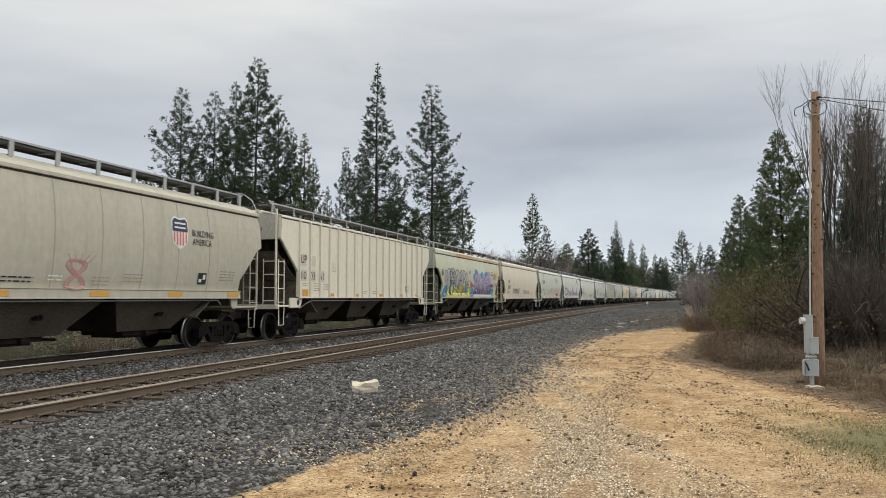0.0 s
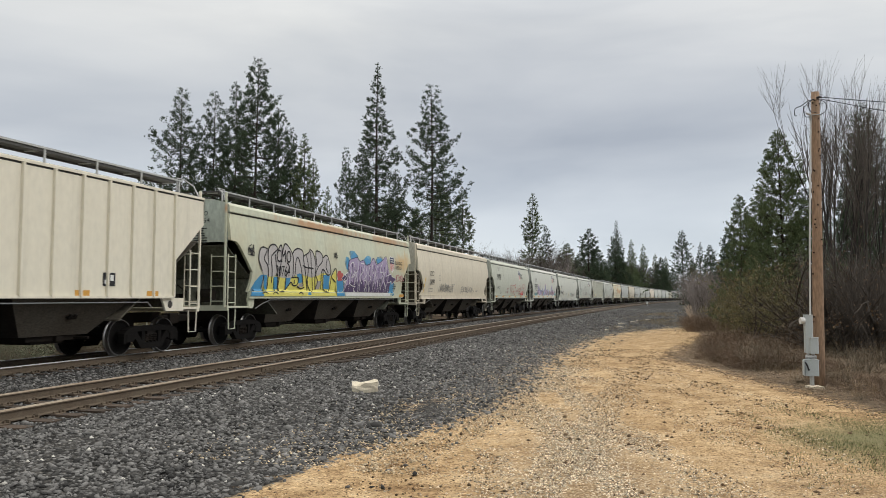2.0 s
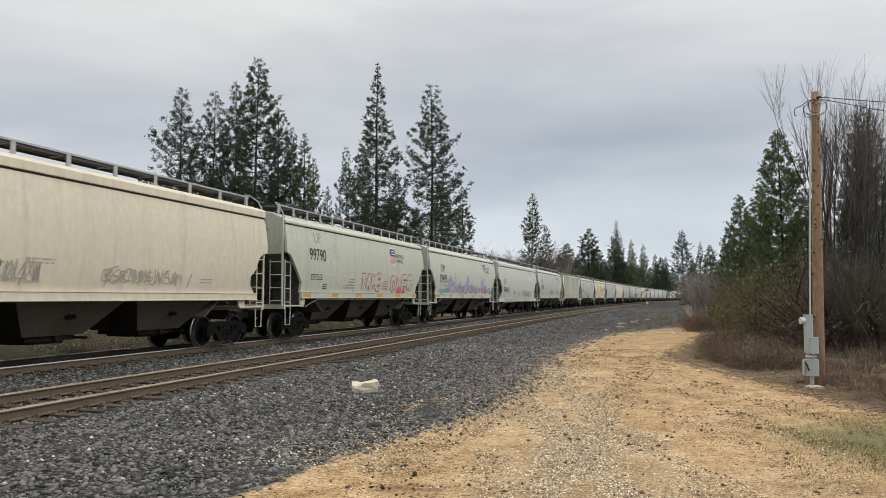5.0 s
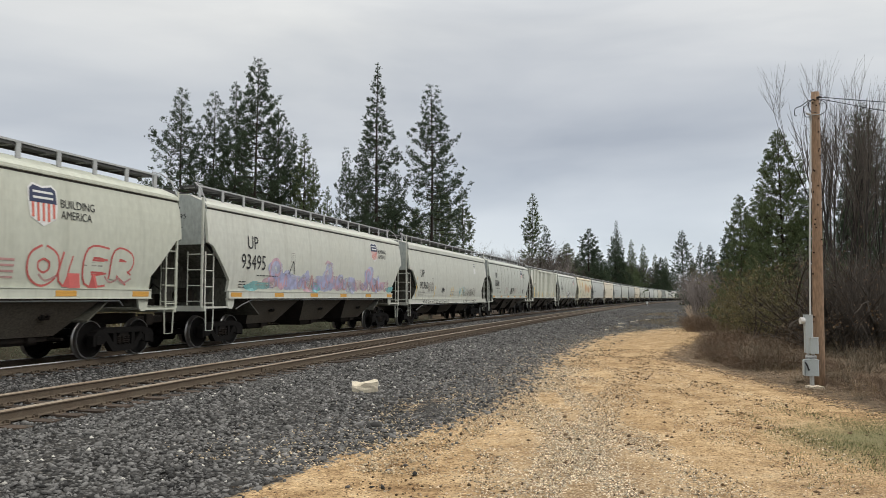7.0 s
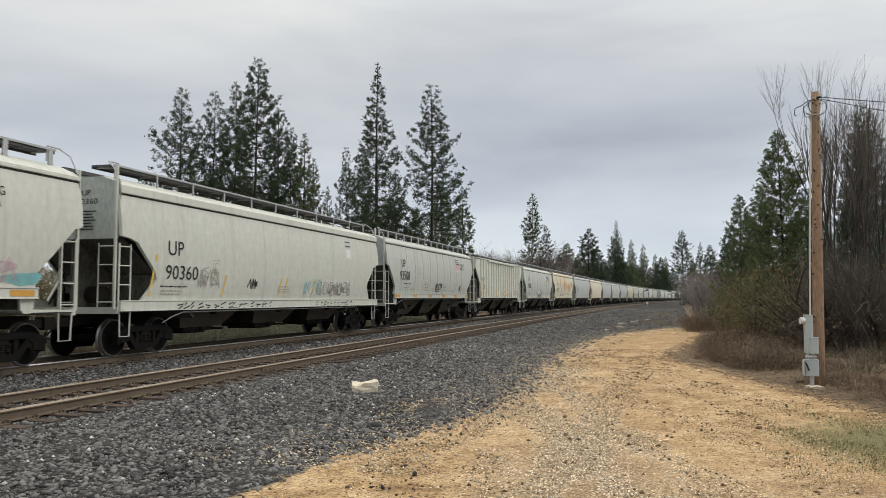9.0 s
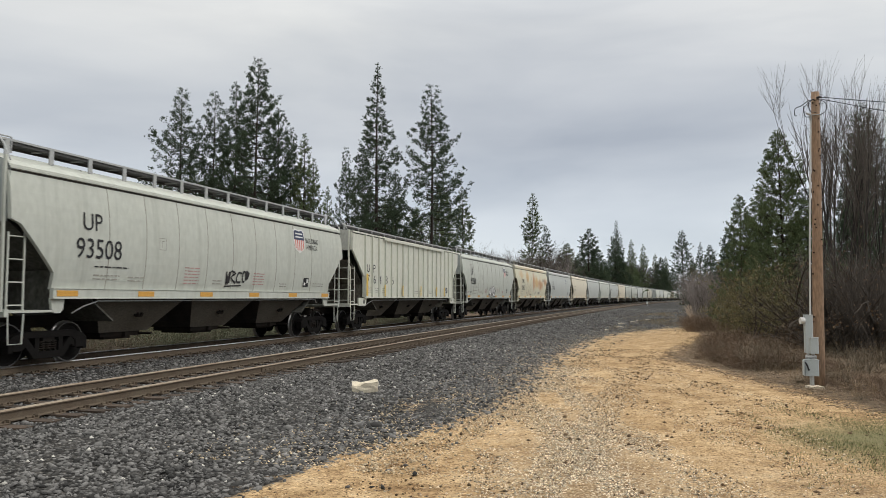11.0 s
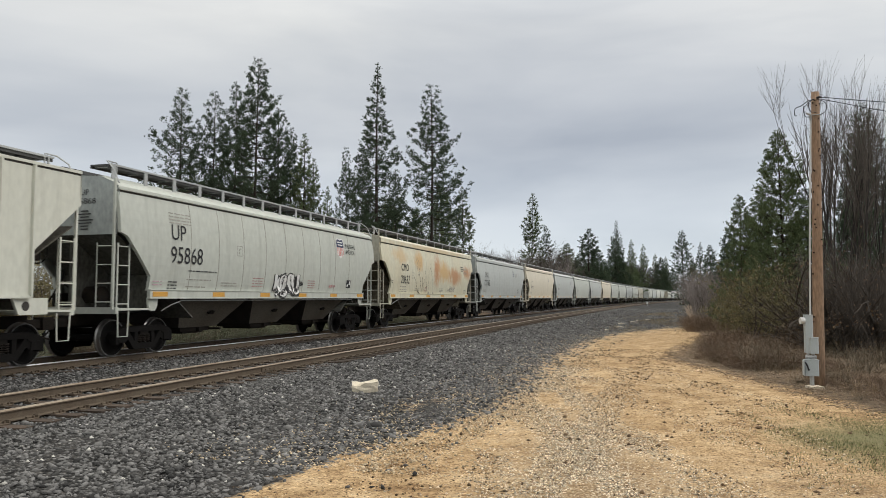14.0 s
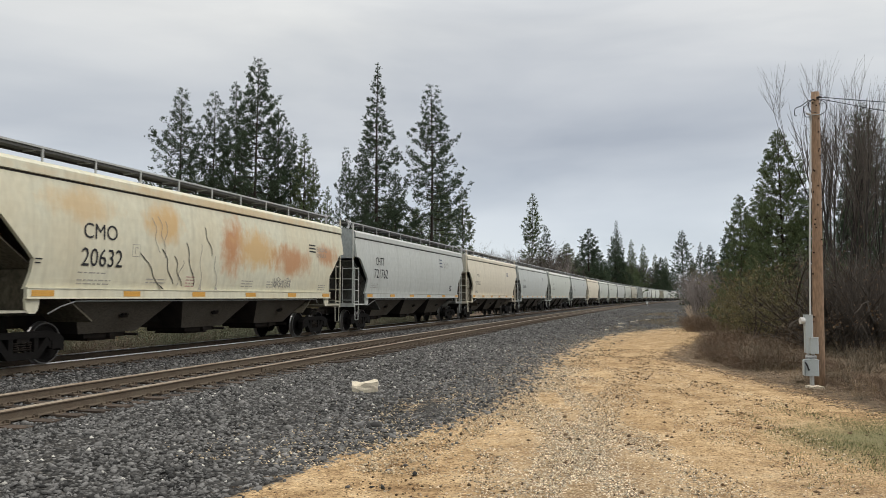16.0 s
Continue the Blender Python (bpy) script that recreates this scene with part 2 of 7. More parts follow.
def ground_material():
    m = bpy.data.materials.new("ground_cover")
    m.use_nodes = True
    nt = m.node_tree
    N, L = nt.nodes, nt.links
    b = N["Principled BSDF"]
    b.inputs["Roughness"].default_value = 0.95
    b.inputs["Specular IOR Level"].default_value = 0.15
    tc = N.new("ShaderNodeTexCoord")
    at = N.new("ShaderNodeAttribute")
    at.attribute_name = "cover"
    sep = N.new("ShaderNodeSeparateColor")
    L.new(at.outputs["Color"], sep.inputs[0])

    def noise_of(scale, detail=5, rough=0.6):
        n = N.new("ShaderNodeTexNoise")
        n.inputs["Scale"].default_value, n.inputs["Detail"].default_value, n.inputs["Roughness"].default_value = scale, detail, rough
        L.new(tc.outputs["Object"], n.inputs["Vector"])
        return n.outputs[0]

    def cells(scale):
        n = N.new("ShaderNodeTexVoronoi")
        n.inputs["Scale"].default_value = scale
        L.new(tc.outputs["Object"], n.inputs["Vector"])
        return n

    def ramp(src, *stops):
        r = N.new("ShaderNodeValToRGB")
        e = r.color_ramp.elements
        e[0].position, e[0].color = stops[0][0], (*stops[0][1], 1)
        e[1].position, e[1].color = stops[-1][0], (*stops[-1][1], 1)
        for p, c in stops[1:-1]:
            e.new(p).color = (*c, 1)
        L.new(src, r.inputs[0])
        return r.outputs[0]

    def mixed(f, a, c, kind="MIX"):
        x = N.new("ShaderNodeMix")
        x.data_type, x.blend_type = "RGBA", kind
        for s, v in ((0, f), (6, a), (7, c)):
            if isinstance(v, (int, float)):
                x.inputs[s].default_value = v
            else:
                L.new(v, x.inputs[s])
        return x.outputs[2]

    def soft_mask(w, n, lo=0.42, hi=0.58):
        """A weight broken up by a noise."""
        a = N.new("ShaderNodeMath")
        a.operation = "ADD"
        L.new(w, a.inputs[0])
        s = N.new("ShaderNodeMapRange")
        s.inputs[1].default_value, s.inputs[2].default_value = 0.25, 0.75
        s.inputs[3].default_value, s.inputs[4].default_value = -0.32, 0.32
        L.new(n, s.inputs[0])
        L.new(s.outputs[0], a.inputs[1])
        r = N.new("ShaderNodeMapRange")
        r.inputs[1].default_value, r.inputs[2].default_value = lo, hi
        L.new(a.outputs[0], r.inputs[0])
        return r.outputs[0]

    big, mid, fine = noise_of(0.35, 6), noise_of(2.2, 6), noise_of(30, 5, 0.7)
    dirt = ramp(mid, (0.25, (0.31, 0.20, 0.105)), (0.42, (0.455, 0.315, 0.17)), (0.55, (0.53, 0.38, 0.215)), (0.75, (0.61, 0.465, 0.295)))
    dirt = mixed(0.9, dirt, ramp(fine, (0.3, (0.55, 0.52, 0.50)), (0.52, (1.0, 1.0, 1.0)), (0.7, (1.14, 1.13, 1.12))), "MULTIPLY")
    grit = cells(55.0)
    dirt = mixed(1.0, dirt, ramp(cells(24.0).outputs["Color"], (0.12, (0.55, 0.5, 0.46)), (0.3, (0.95, 0.95, 0.95)), (0.75, (1.05, 1.05, 1.05)), (0.95, (1.3, 1.32, 1.35))), "MULTIPLY")
    dirt = mixed(1.0, dirt, ramp(grit.outputs["Color"], (0.14, (0.34, 0.29, 0.26)), (0.3, (0.95, 0.95, 0.95)), (0.80, (1.0, 1.0, 1.0)), (0.95, (1.45, 1.5, 1.55))), "MULTIPLY")
    dirt = mixed(0.7, dirt, ramp(noise_of(9.0, 6, 0.7), (0.3, (0.62, 0.56, 0.50)), (0.48, (1.0, 1.0, 1.0)), (0.7, (1.1, 1.1, 1.1))), "MULTIPLY")
    dirt = mixed(0.55, dirt, ramp(big, (0.35, (0.78, 0.72, 0.66)), (0.65, (1.1, 1.1, 1.1))), "MULTIPLY")
    dirt = mixed(0.8, dirt, ramp(noise_of(1.1, 7, 0.7), (0.30, (0.66, 0.60, 0.54)), (0.46, (0.98, 0.97, 0.96)), (0.66, (1.06, 1.06, 1.06))), "MULTIPLY")
    v1, v2 = cells(22.0), cells(38.0)
    stones = ramp(v1.outputs["Color"], (0.1, (0.025, 0.025, 0.026)), (0.5, (0.068, 0.067, 0.067)), (0.93, (0.15, 0.146, 0.14)))
    # stone rims darkened: shade of the gaps between stones in the colour
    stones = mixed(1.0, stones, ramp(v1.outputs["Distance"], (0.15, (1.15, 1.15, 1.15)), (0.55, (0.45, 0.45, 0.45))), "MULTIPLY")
    chips = ramp(v2.outputs["Color"], (0.12, (0.20, 0.14, 0.09)), (0.45, (0.46, 0.34, 0.21)), (0.9, (0.74, 0.65, 0.50)))
    # chips likewise darken towards their rims, for the shade between them
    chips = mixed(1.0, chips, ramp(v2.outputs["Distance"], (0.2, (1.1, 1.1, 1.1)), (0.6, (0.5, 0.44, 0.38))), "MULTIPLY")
    stones = mixed(0.8, stones, ramp(noise_of(0.9, 6, 0.7), (0.3, (0.7, 0.7, 0.72)), (0.5, (1.05, 1.0, 0.95)), (0.68, (1.35, 1.28, 1.2))), "MULTIPLY")
    grass = ramp(fine, (0.3, (0.11, 0.105, 0.05)), (0.5, (0.175, 0.16, 0.08)), (0.7, (0.27, 0.225, 0.125)))
    litter = ramp(fine, (0.3, (0.06, 0.043, 0.03)), (0.52, (0.135, 0.098, 0.066)), (0.75, (0.24, 0.18, 0.125)))
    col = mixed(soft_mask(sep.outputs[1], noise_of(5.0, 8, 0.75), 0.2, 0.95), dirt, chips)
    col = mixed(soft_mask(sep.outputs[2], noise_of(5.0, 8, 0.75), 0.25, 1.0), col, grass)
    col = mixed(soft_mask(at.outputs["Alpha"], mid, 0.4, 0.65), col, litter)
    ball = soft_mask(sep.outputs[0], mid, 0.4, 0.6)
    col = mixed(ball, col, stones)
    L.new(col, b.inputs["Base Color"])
    bp = N.new("ShaderNodeBump")
    bp.inputs["Strength"].default_value, bp.inputs["Distance"].default_value = 0.7, 0.03
    h = mixed(ball, mixed(sep.outputs[1], fine, ramp(v2.outputs["Distance"], (0.1, (1, 1, 1)), (0.6, (0, 0, 0)))), ramp(v1.outputs["Distance"], (0.1, (1, 1, 1)), (0.6, (0, 0, 0))))
    L.new(h, bp.inputs["Height"])
    L.new(bp.outputs[0], b.inputs["Normal"])
    return m


BRUSH_Y = (-20.0, 8.0, 10.0, 13.0, 15.0, 17.5, 21.5, 25.0, 30.0, 42.0, 50.0, 60.0, 120.0, 400.0)
BRUSH_X = (5.0, 5.0, 4.4, 3.9, 3.3, 2.75, 1.7, 0.4, 0.9, 1.9, 1.6, 1.1, 2.0, 3.0)


def brush_edge(y):
    """Where the dirt track meets the brush."""
    return np.interp(y, BRUSH_Y, BRUSH_X)


def make_ground():
    xs = np.concatenate([-np.geomspace(3000, 30, 24), np.arange(-29, -9, 0.4), np.arange(-9, 7, 0.13), np.arange(7, 25, 0.6), np.geomspace(26, 3000, 24)])
    ys = np.concatenate([-np.geomspace(600, 10, 10), np.arange(-8, 4, 1.0), np.arange(4, 20, 0.13), np.arange(20, 60, 0.4), np.geomspace(61, 4000, 60)])
    X, Y = np.meshgrid(xs, ys)
    S = X - BEND * np.clip(Y, -100, 700) ** 2 / 2
    Z = ground_z(S + BEND * Y ** 2 / 2, Y)
    rng = np.random.RandomState(3)
    near = (Y > 3) & (Y < 60) & (S > -8.2) & (S < 8)
    wob = 0.008 * np.sin(X * 2.1 + 0.6 * np.sin(Y * 0.9)) * np.sin(Y * 1.3 + 1.0) + 0.006 * np.sin(X * 5.3 + Y * 1.7) + 0.006 * rng.rand(*X.shape)
    # wheel ruts of the dirt track
    mid = np.interp(Y, (4, 9, 14, 22, 30, 42, 60), (-2.0, -2.0, -1.7, -1.5, -1.2, -0.3, 0.2))
    for off in (-0.85, 0.85):
        wob -= 0.03 * np.exp(-((S - mid - off) / 0.22) ** 2) * (S > edge(Y))
    Z = Z + np.where(near, wob, 0)
    d = S - edge(Y)
    ballast = np.clip(0.5 - d / 0.9, 0, 1) * np.clip((S + 26) / 4, 0, 1)
    # light gravel strewn over the track
    gm = np.interp(Y, (4, 8, 12, 16, 22), (-0.1, -0.55, -1.2, -2.1, -2.7))
    gw = np.interp(Y, (4, 8, 12, 16, 22), (2.0, 1.5, 1.1, 0.8, 0.6))
    gravel = np.clip(0.92 - 0.62 * abs(S - gm) / gw, 0, 1) * np.interp(Y, (4, 9, 13, 20), (1, 0.85, 0.42, 0.0))
    gravel = np.maximum(gravel, np.clip(0.75 - abs(S - edge(Y) - 0.15) / 0.7, 0, 1) * np.interp(Y, (4, 10, 13, 18, 60), (0.0, 0.1, 0.55, 0.6, 0.4)))
    gravel = np.maximum(gravel, np.interp(Y, (4, 6.5, 8.5, 12), (0.72, 0.6, 0.4, 0.0)) * np.clip((S + 1.7) / 1.4, 0, 1))
    # a sandy patch worn into the ballast
    sandy = np.clip(1.1 - np.hypot((S + 4.15) / 1.0, (Y - 13.2) / 2.0), 0, 1)
    gravel = np.maximum(gravel, sandy)
    ballast = ballast * (1 - 0.45 * sandy)
    grass = np.clip(1.2 - np.hypot((S - 2.9) / 1.7, (Y - 11.4) / 2.4), 0, 1)
    litter = np.clip(0.5 + (S - brush_edge(Y)) / 0.9, 0, 1)
    litter = np.maximum(litter, np.clip((-S - 21) / 4, 0, 1))
    far = np.clip((Y - 300) / 300, 0, 1)
    litter = np.maximum(litter, far)
    litter = np.maximum(litter, np.clip((Y - 50) / 10, 0, 0.9) * np.clip((S - 0.6) / 1.5, 0, 1))
    ballast = ballast * (1 - 0.18 * np.clip((Y - 42) / 14, 0, 1) * np.clip((S + 6) / 2.5, 0, 1))
    ny, nx = X.shape
    idx = np.arange(ny * nx).reshape(ny, nx)
    quads = np.stack([idx[:-1, :-1], idx[:-1, 1:], idx[1:, 1:], idx[1:, :-1]], -1).reshape(-1, 4)
    me = np_mesh("ground", np.stack([X, Y, Z], -1).reshape(-1, 3), quads, ground_material())
    a = me.attributes.new("cover", "FLOAT_COLOR", "POINT")
    a.data.foreach_set("color", np.stack([ballast, gravel, grass, litter], -1).astype(np.float32).ravel())
    me.polygons.foreach_set("use_smooth", [True] * len(me.polygons))
    thing("ground", "dirt track, grey track ballast and weedy verge", "ground", kind="structure", data=me)


make_ground()

# ---------------------------------------------------------------- railway tracks
RAIL_H = 0.17


def rail_profile():
    return [(-0.07, 0), (0.07, 0), (0.07, 0.012), (0.014, 0.03), (0.010, 0.12), (0.036, 0.132), (0.036, 0.150), (0.022, 0.17), (-0.022, 0.17), (-0.036, 0.150), (-0.036, 0.132), (-0.010, 0.12), (-0.014, 0.03), (-0.07, 0.012)]


def path_ys():
    return list(np.concatenate([np.arange(-60, 60, 4.0), np.arange(60, 200, 10.0), np.arange(200, 761, 40.0)]))


def make_rail(x, ztop, head, parent, name="rail"):
    mb = MB()
    pr = rail_profile()
    rows = [[(x + lat(y) + px, y, ztop - RAIL_H + pz) for px, pz in pr + pr[:1]] for y in path_ys()]
    n = len(pr) + 1
    mb.add([p for r in rows for p in r], [])
    for i in range(len(rows) - 1):
        for j in range(n - 1):
            mb.f.append((i * n + j, i * n + j + 1, (i + 1) * n + j + 1, (i + 1) * n + j))
            mb.m.append(1 if 6 <= j <= 8 else 0)
    return part(name, mb, [M["rail_rust"], head], parent)


def make_track(x, z, head, label):
    t = thing("railway_track", label, "railway track", kind="structure")
    for o in (-0.75, 0.75):
        make_rail(x + o, z, head, t)
    tie = MB()
    tie.box((0, 0, -0.09), (2.6, 0.23, 0.18))
    tie_me = tie.mesh("tie", M["tie"])
    plate = MB()
    plate.box((0, 0, 0.008), (0.36, 0.19, 0.016))
    for sx in (-0.11, 0.11):
        for sy in (-0.06, 0.06):
            plate.box((sx, sy, 0.03), (0.035, 0.03, 0.04))
        plate.box((sx * 0.85, 0.13, 0.03), (0.09, 0.03, 0.05))
    plate_me = plate.mesh("tie_plate", M["rail_rust"])
    y, k = 3.0, 0
    rest = MB()
    while y < 330:
        m = pose(x + lat(y) + random.uniform(-0.05, 0.05), y, z - RAIL_H - 0.017, 0, random.uniform(-0.6, 0.6), heading(y) + random.uniform(-1, 1))
        if k < 200:
            part("tie", tie_me, None, t, m=m)
            for o in (-0.75, 0.75):
                if k < 130:
                    part("tie_plate", plate_me, None, t, m=pose(x + lat(y) + o, y, z - RAIL_H - 0.016, 0, 0, heading(y)))
        else:
            rest.box((x + lat(y), y, z - RAIL_H - 0.1), (2.6, 0.23, 0.18))
        y += 0.52
        k += 1
    tagged(part("tie", rest, M["tie"], t), kind="stuff")
    return t


def joint_bar(x, z, y, parent):
    """Bolted plates that join two lengths of rail."""
    mb = MB()
    for s in (-1, 1):
        mb.box((s * 0.03, 0, z - 0.095), (0.03, 0.92, 0.085))
        for k in range(4):
            mb.box((s * 0.052, -0.3 + 0.2 * k, z - 0.095), (0.03, 0.04, 0.04))
    part("joint_bar", mb, M["rail_rust"], parent, m=pose(x + lat(y), y, 0, 0, 0, heading(y)))


near_track = make_track(NEAR_X, NEAR_Z, M["rail_head"], "rusty empty railway track on grey ballast")
for _y in (16.6, 28.5, 40.4):
    joint_bar(NEAR_X + 0.75, NEAR_Z, _y, near_track)
train_track = make_track(TRAIN_X, TRAIN_Z, M["rail_bright"], "railway track with polished rail heads under the train")


def make_ballast():
    """Loose stones over the ballast, thinning out with distance."""
    rng = np.random.RandomState(11)
    pts, size = [], []
    for y0, y1, s0, s1, dens, sz in ((4, 10, -8.35, -2.4, 460, 0.031), (10, 17, -8.35, -1.6, 340, 0.032), (17, 30, -8.35, -1.0, 170, 0.036), (30, 46, -8.35, -0.8, 75, 0.043), (46, 75, -8.35, 2.2, 30, 0.052), (75, 130, -8.35, 2.2, 11, 0.072),
                                     (5, 20, -12.6, -11.05, 260, 0.032), (20, 60, -12.6, -11.05, 70, 0.045), (4, 20, -11.05, -8.35, 160, 0.030), (5, 25, -16.5, -12.6, 90, 0.035)):
        n = int((y1 - y0) * (s1 - s0) * dens)
        y = rng.uniform(y0, y1, n)
        s = rng.uniform(s0, s1, n)
        keep = rng.rand(n) < np.clip(0.5 - (s - edge(y)) / np.interp(y, (8, 12, 20), (0.5, 0.8, 1.4)) + 0.03 * np.exp(-np.maximum(s - edge(y), 0) / 0.8), 0.010 * (s < edge(y) + 1.6), 1) * (1 - 0.25 * np.clip((y - 42) / 14, 0, 1) * np.clip((s + 6) / 2.5, 0, 1)) * (1 - 0.9 * np.clip(1.25 - np.hypot((s + 4.15) / 1.1, (y - 13.2) / 2.1), 0, 1))
        x = s + BEND * y * y / 2
        pts.append(np.stack([x, y, ground_z(x, y) + 0.004], -1)[keep])
        size.append((sz * rng.lognormal(0, 0.32, n))[keep])
    P, R = np.concatenate(pts), np.concatenate(size)
    n = len(P)
    base = np.array([(1, 0, 0), (-1, 0, 0), (0, 1, 0), (0, -1, 0), (0, 0, 1), (0, 0, -1), (0.7, 0.7, 0.5), (-0.7, -0.6, 0.5)], float)
    tri = np.array([(6, 4, 0), (6, 2, 4), (6, 0, 2), (2, 1, 4), (7, 4, 1), (7, 1, 3), (7, 3, 4), (3, 0, 4), (2, 0, 5), (1, 2, 5), (3, 1, 5), (0, 3, 5)])
    V = base[None] * (0.7 + 0.6 * rng.rand(n, 8, 1)) * np.stack([np.ones(n), 0.5 + 0.45 * rng.rand(n), 0.32 + 0.36 * rng.rand(n)], -1)[:, None]
    a, b = rng.uniform(0, 2 * np.pi, n), rng.normal(0, 0.5, n)
    x, y, z = V[..., 0], V[..., 1], V[..., 2]
    y, z = y * np.cos(b)[:, None] - z * np.sin(b)[:, None], y * np.sin(b)[:, None] + z * np.cos(b)[:, None]
    x, y = x * np.cos(a)[:, None] - y * np.sin(a)[:, None], x * np.sin(a)[:, None] + y * np.cos(a)[:, None]
    V = np.stack([x, y, z], -1) * R[:, None, None] + P[:, None]
    T = (tri[None] + 8 * np.arange(n)[:, None, None]).reshape(-1, 3)
    m = mat("ballast_stone", (0.125, 0.121, 0.117), 0.85, 0, 0.3, 20, 90, island=True, objrand=0.85, bump=0.2)
    thing("ballast", "loose dark grey crushed ballast stones", "ballast", kind="stuff", data=np_mesh("ballast", V.reshape(-1, 3), T, m))


make_ballast()

# ---------------------------------------------------------------- hopper cars
WHEEL_R = 0.457


def lathe(profile, n=28, axis="x"):
    mb = MB()
    rows = []
    for k in range(n + 1):
        a = 2 * math.pi * k / n
        rows.append([(x, r * math.cos(a), r * math.sin(a)) for x, r in profile])
    mb.grid(rows)
    return mb


def wheelset_mesh():
    mb = MB()
    for s in (-1, 1):
        prof = [(0.70, 0.08), (0.70, 0.16), (0.725, 0.19), (0.71, 0.37), (0.69, 0.40), (0.68, 0.49), (0.715, 0.49), (0.73, 0.465), (0.82, 0.457), (0.825, 0.40), (0.80, 0.38), (0.78, 0.17), (0.83, 0.15), (0.83, 0.09), (1.0, 0.08), (1.02, 0.115), (1.09, 0.115), (1.10, 0.06), (1.10, 0.0)]
        w = lathe([(s * x, r) for x, r in prof])
        mb.add(w.v, w.f, 0)
        # bright flange ring and tread
        t = lathe([(s * 0.679, 0.485), (s * 0.69, 0.493), (s * 0.716, 0.493), (s * 0.732, 0.4675), (s * 0.822, 0.4595)])
        mb.add(t.v, t.f, 1)
        # thin bright ring: the highlight along the rim's outer edge, as colour
        r = lathe([(s * 0.822, 0.461), (s * 0.829, 0.461), (s * 0.829, 0.438), (s * 0.822, 0.438)])
        mb.add(r.v, r.f, 2)
        # cap screws that show the turning
        for k in range(3):
            a = 2 * math.pi * k / 3
            mb.box((s * 1.105, 0.06 * math.cos(a), 0.06 * math.sin(a)), (0.02, 0.03, 0.03))
    mb.tube([(-0.72, 0, 0), (0.72, 0, 0)], 0.085, 10)
    return mb.mesh("wheelset", [M["wheel_steel"], M["tread"], M["rim_highlight"]], smooth=False)


def sideframe_mesh():
    """Cast truck side frame: one arched casting with two triangular openings."""
    def casting(pts, w):
        mb.prism(pts, "x", -w / 2, w / 2)
    mb = MB()
    top = [(-1.12, 0.30), (-1.12, 0.56), (-1.0, 0.66), (-0.70, 0.74), (0.70, 0.74), (1.0, 0.66), (1.12, 0.56), (1.12, 0.30), (1.02, 0.30), (1.0, 0.52), (0.72, 0.52), (0.66, 0.60), (-0.66, 0.60), (-0.72, 0.52), (-1.0, 0.52), (-1.02, 0.30)]
    low = [(-0.78, 0.60), (-0.60, 0.60), (-0.36, 0.30), (0.36, 0.30), (0.60, 0.60), (0.78, 0.60), (0.80, 0.36), (0.72, 0.36), (0.66, 0.42), (0.42, 0.15), (-0.42, 0.15), (-0.66, 0.42), (-0.72, 0.36), (-0.80, 0.36)]
    casting(top, 0.20)
    casting(low, 0.17)
    for s in (-1, 1):
        casting([(s * 0.28, 0.62), (s * 0.40, 0.62), (s * 0.40, 0.28), (s * 0.28, 0.28)], 0.16)
        casting([(s * 0.76, 0.34), (s * 0.76, 0.54), (s * 1.02, 0.54), (s * 1.02, 0.34)], 0.22)
    return mb.mesh("sideframe", M["wheel_steel"])


def spring_mesh():
    mb = MB()
    mb.tube([(0.075 * math.cos(a), 0.075 * math.sin(a), 0.31 + 0.22 * a / (2 * math.pi * 4.5)) for a in np.linspace(0, 2 * math.pi * 4.5, 46)], 0.017, 5)
    return mb.mesh("spring", M["dark_steel"])


def bolster_mesh():
    mb = MB()
    mb.box((0, 0, 0.60), (2.2, 0.34, 0.16))
    mb.box((0, 0, 0.74), (0.6, 0.6, 0.14))
    for s in (-1, 1):
        mb.box((s * 0.75, 0.52, 0.45), (0.12, 0.10, 0.34))
        mb.box((s * 0.75, -0.52, 0.45), (0.12, 0.10, 0.34))
        mb.box((0, s * 0.55, 0.42), (1.6, 0.10, 0.10))
    return mb.mesh("bolster", M["dark_steel"])


WHEELSET, SIDEFRAME, SPRING, BOLSTER = wheelset_mesh(), sideframe_mesh(), spring_mesh(), bolster_mesh()
SPIN = []                      # wheelsets that turn


def side_x(z, z0, z1, round_side):
    """Half width of the body at a height."""
    t = (z - z0) / (z1 - z0)
    if not round_side:
        return 1.57
    return 1.47 + 0.13 * (1 - abs(2 * t - 0.95) ** 2.2)


MESHES = {}


def shared(key, make):
    if key not in MESHES:
        MESHES[key] = make()
    return MESHES[key]


def one_box(c, s):
    mb = MB()
    mb.box(c, s)
    return mb


# lower edge, eave, roof crown, then how far the side sheet is cut back at each height
SHAPES = {
    "round": (1.66, 4.12, 4.52, ((1.66, 1.22), (2.02, 1.22), (3.00, 0.25), (3.08, 0.0))),
    "flat": (1.66, 4.11, 4.53, ((1.66, 1.21), (2.00, 1.30), (2.30, 1.33), (3.14, 0.46), (3.21, 0.30), (3.24, 0.0))),
    "bulged": (1.60, 4.13, 4.56, ((1.60, 0.66), (1.90, 1.02), (2.15, 1.04), (2.37, 0.74), (2.75, 0.55), (2.92, 0.28), (2.95, 0.0))),
    "low": (1.38, 4.05, 4.50, ((1.38, 0.90), (1.95, 1.39), (2.15, 1.31), (2.86, 0.58), (2.95, 0.28), (2.98, 0.0))),
    "ribbed": (1.50, 4.28, 4.46, ((1.50, 1.37), (2.42, 1.37), (3.52, 0.06), (3.56, 0.0))),
}


def cut_at(kind, z):
    c = SHAPES[kind][3]
    return float(np.interp(z, [p[0] for p in c], [p[1] for p in c]))


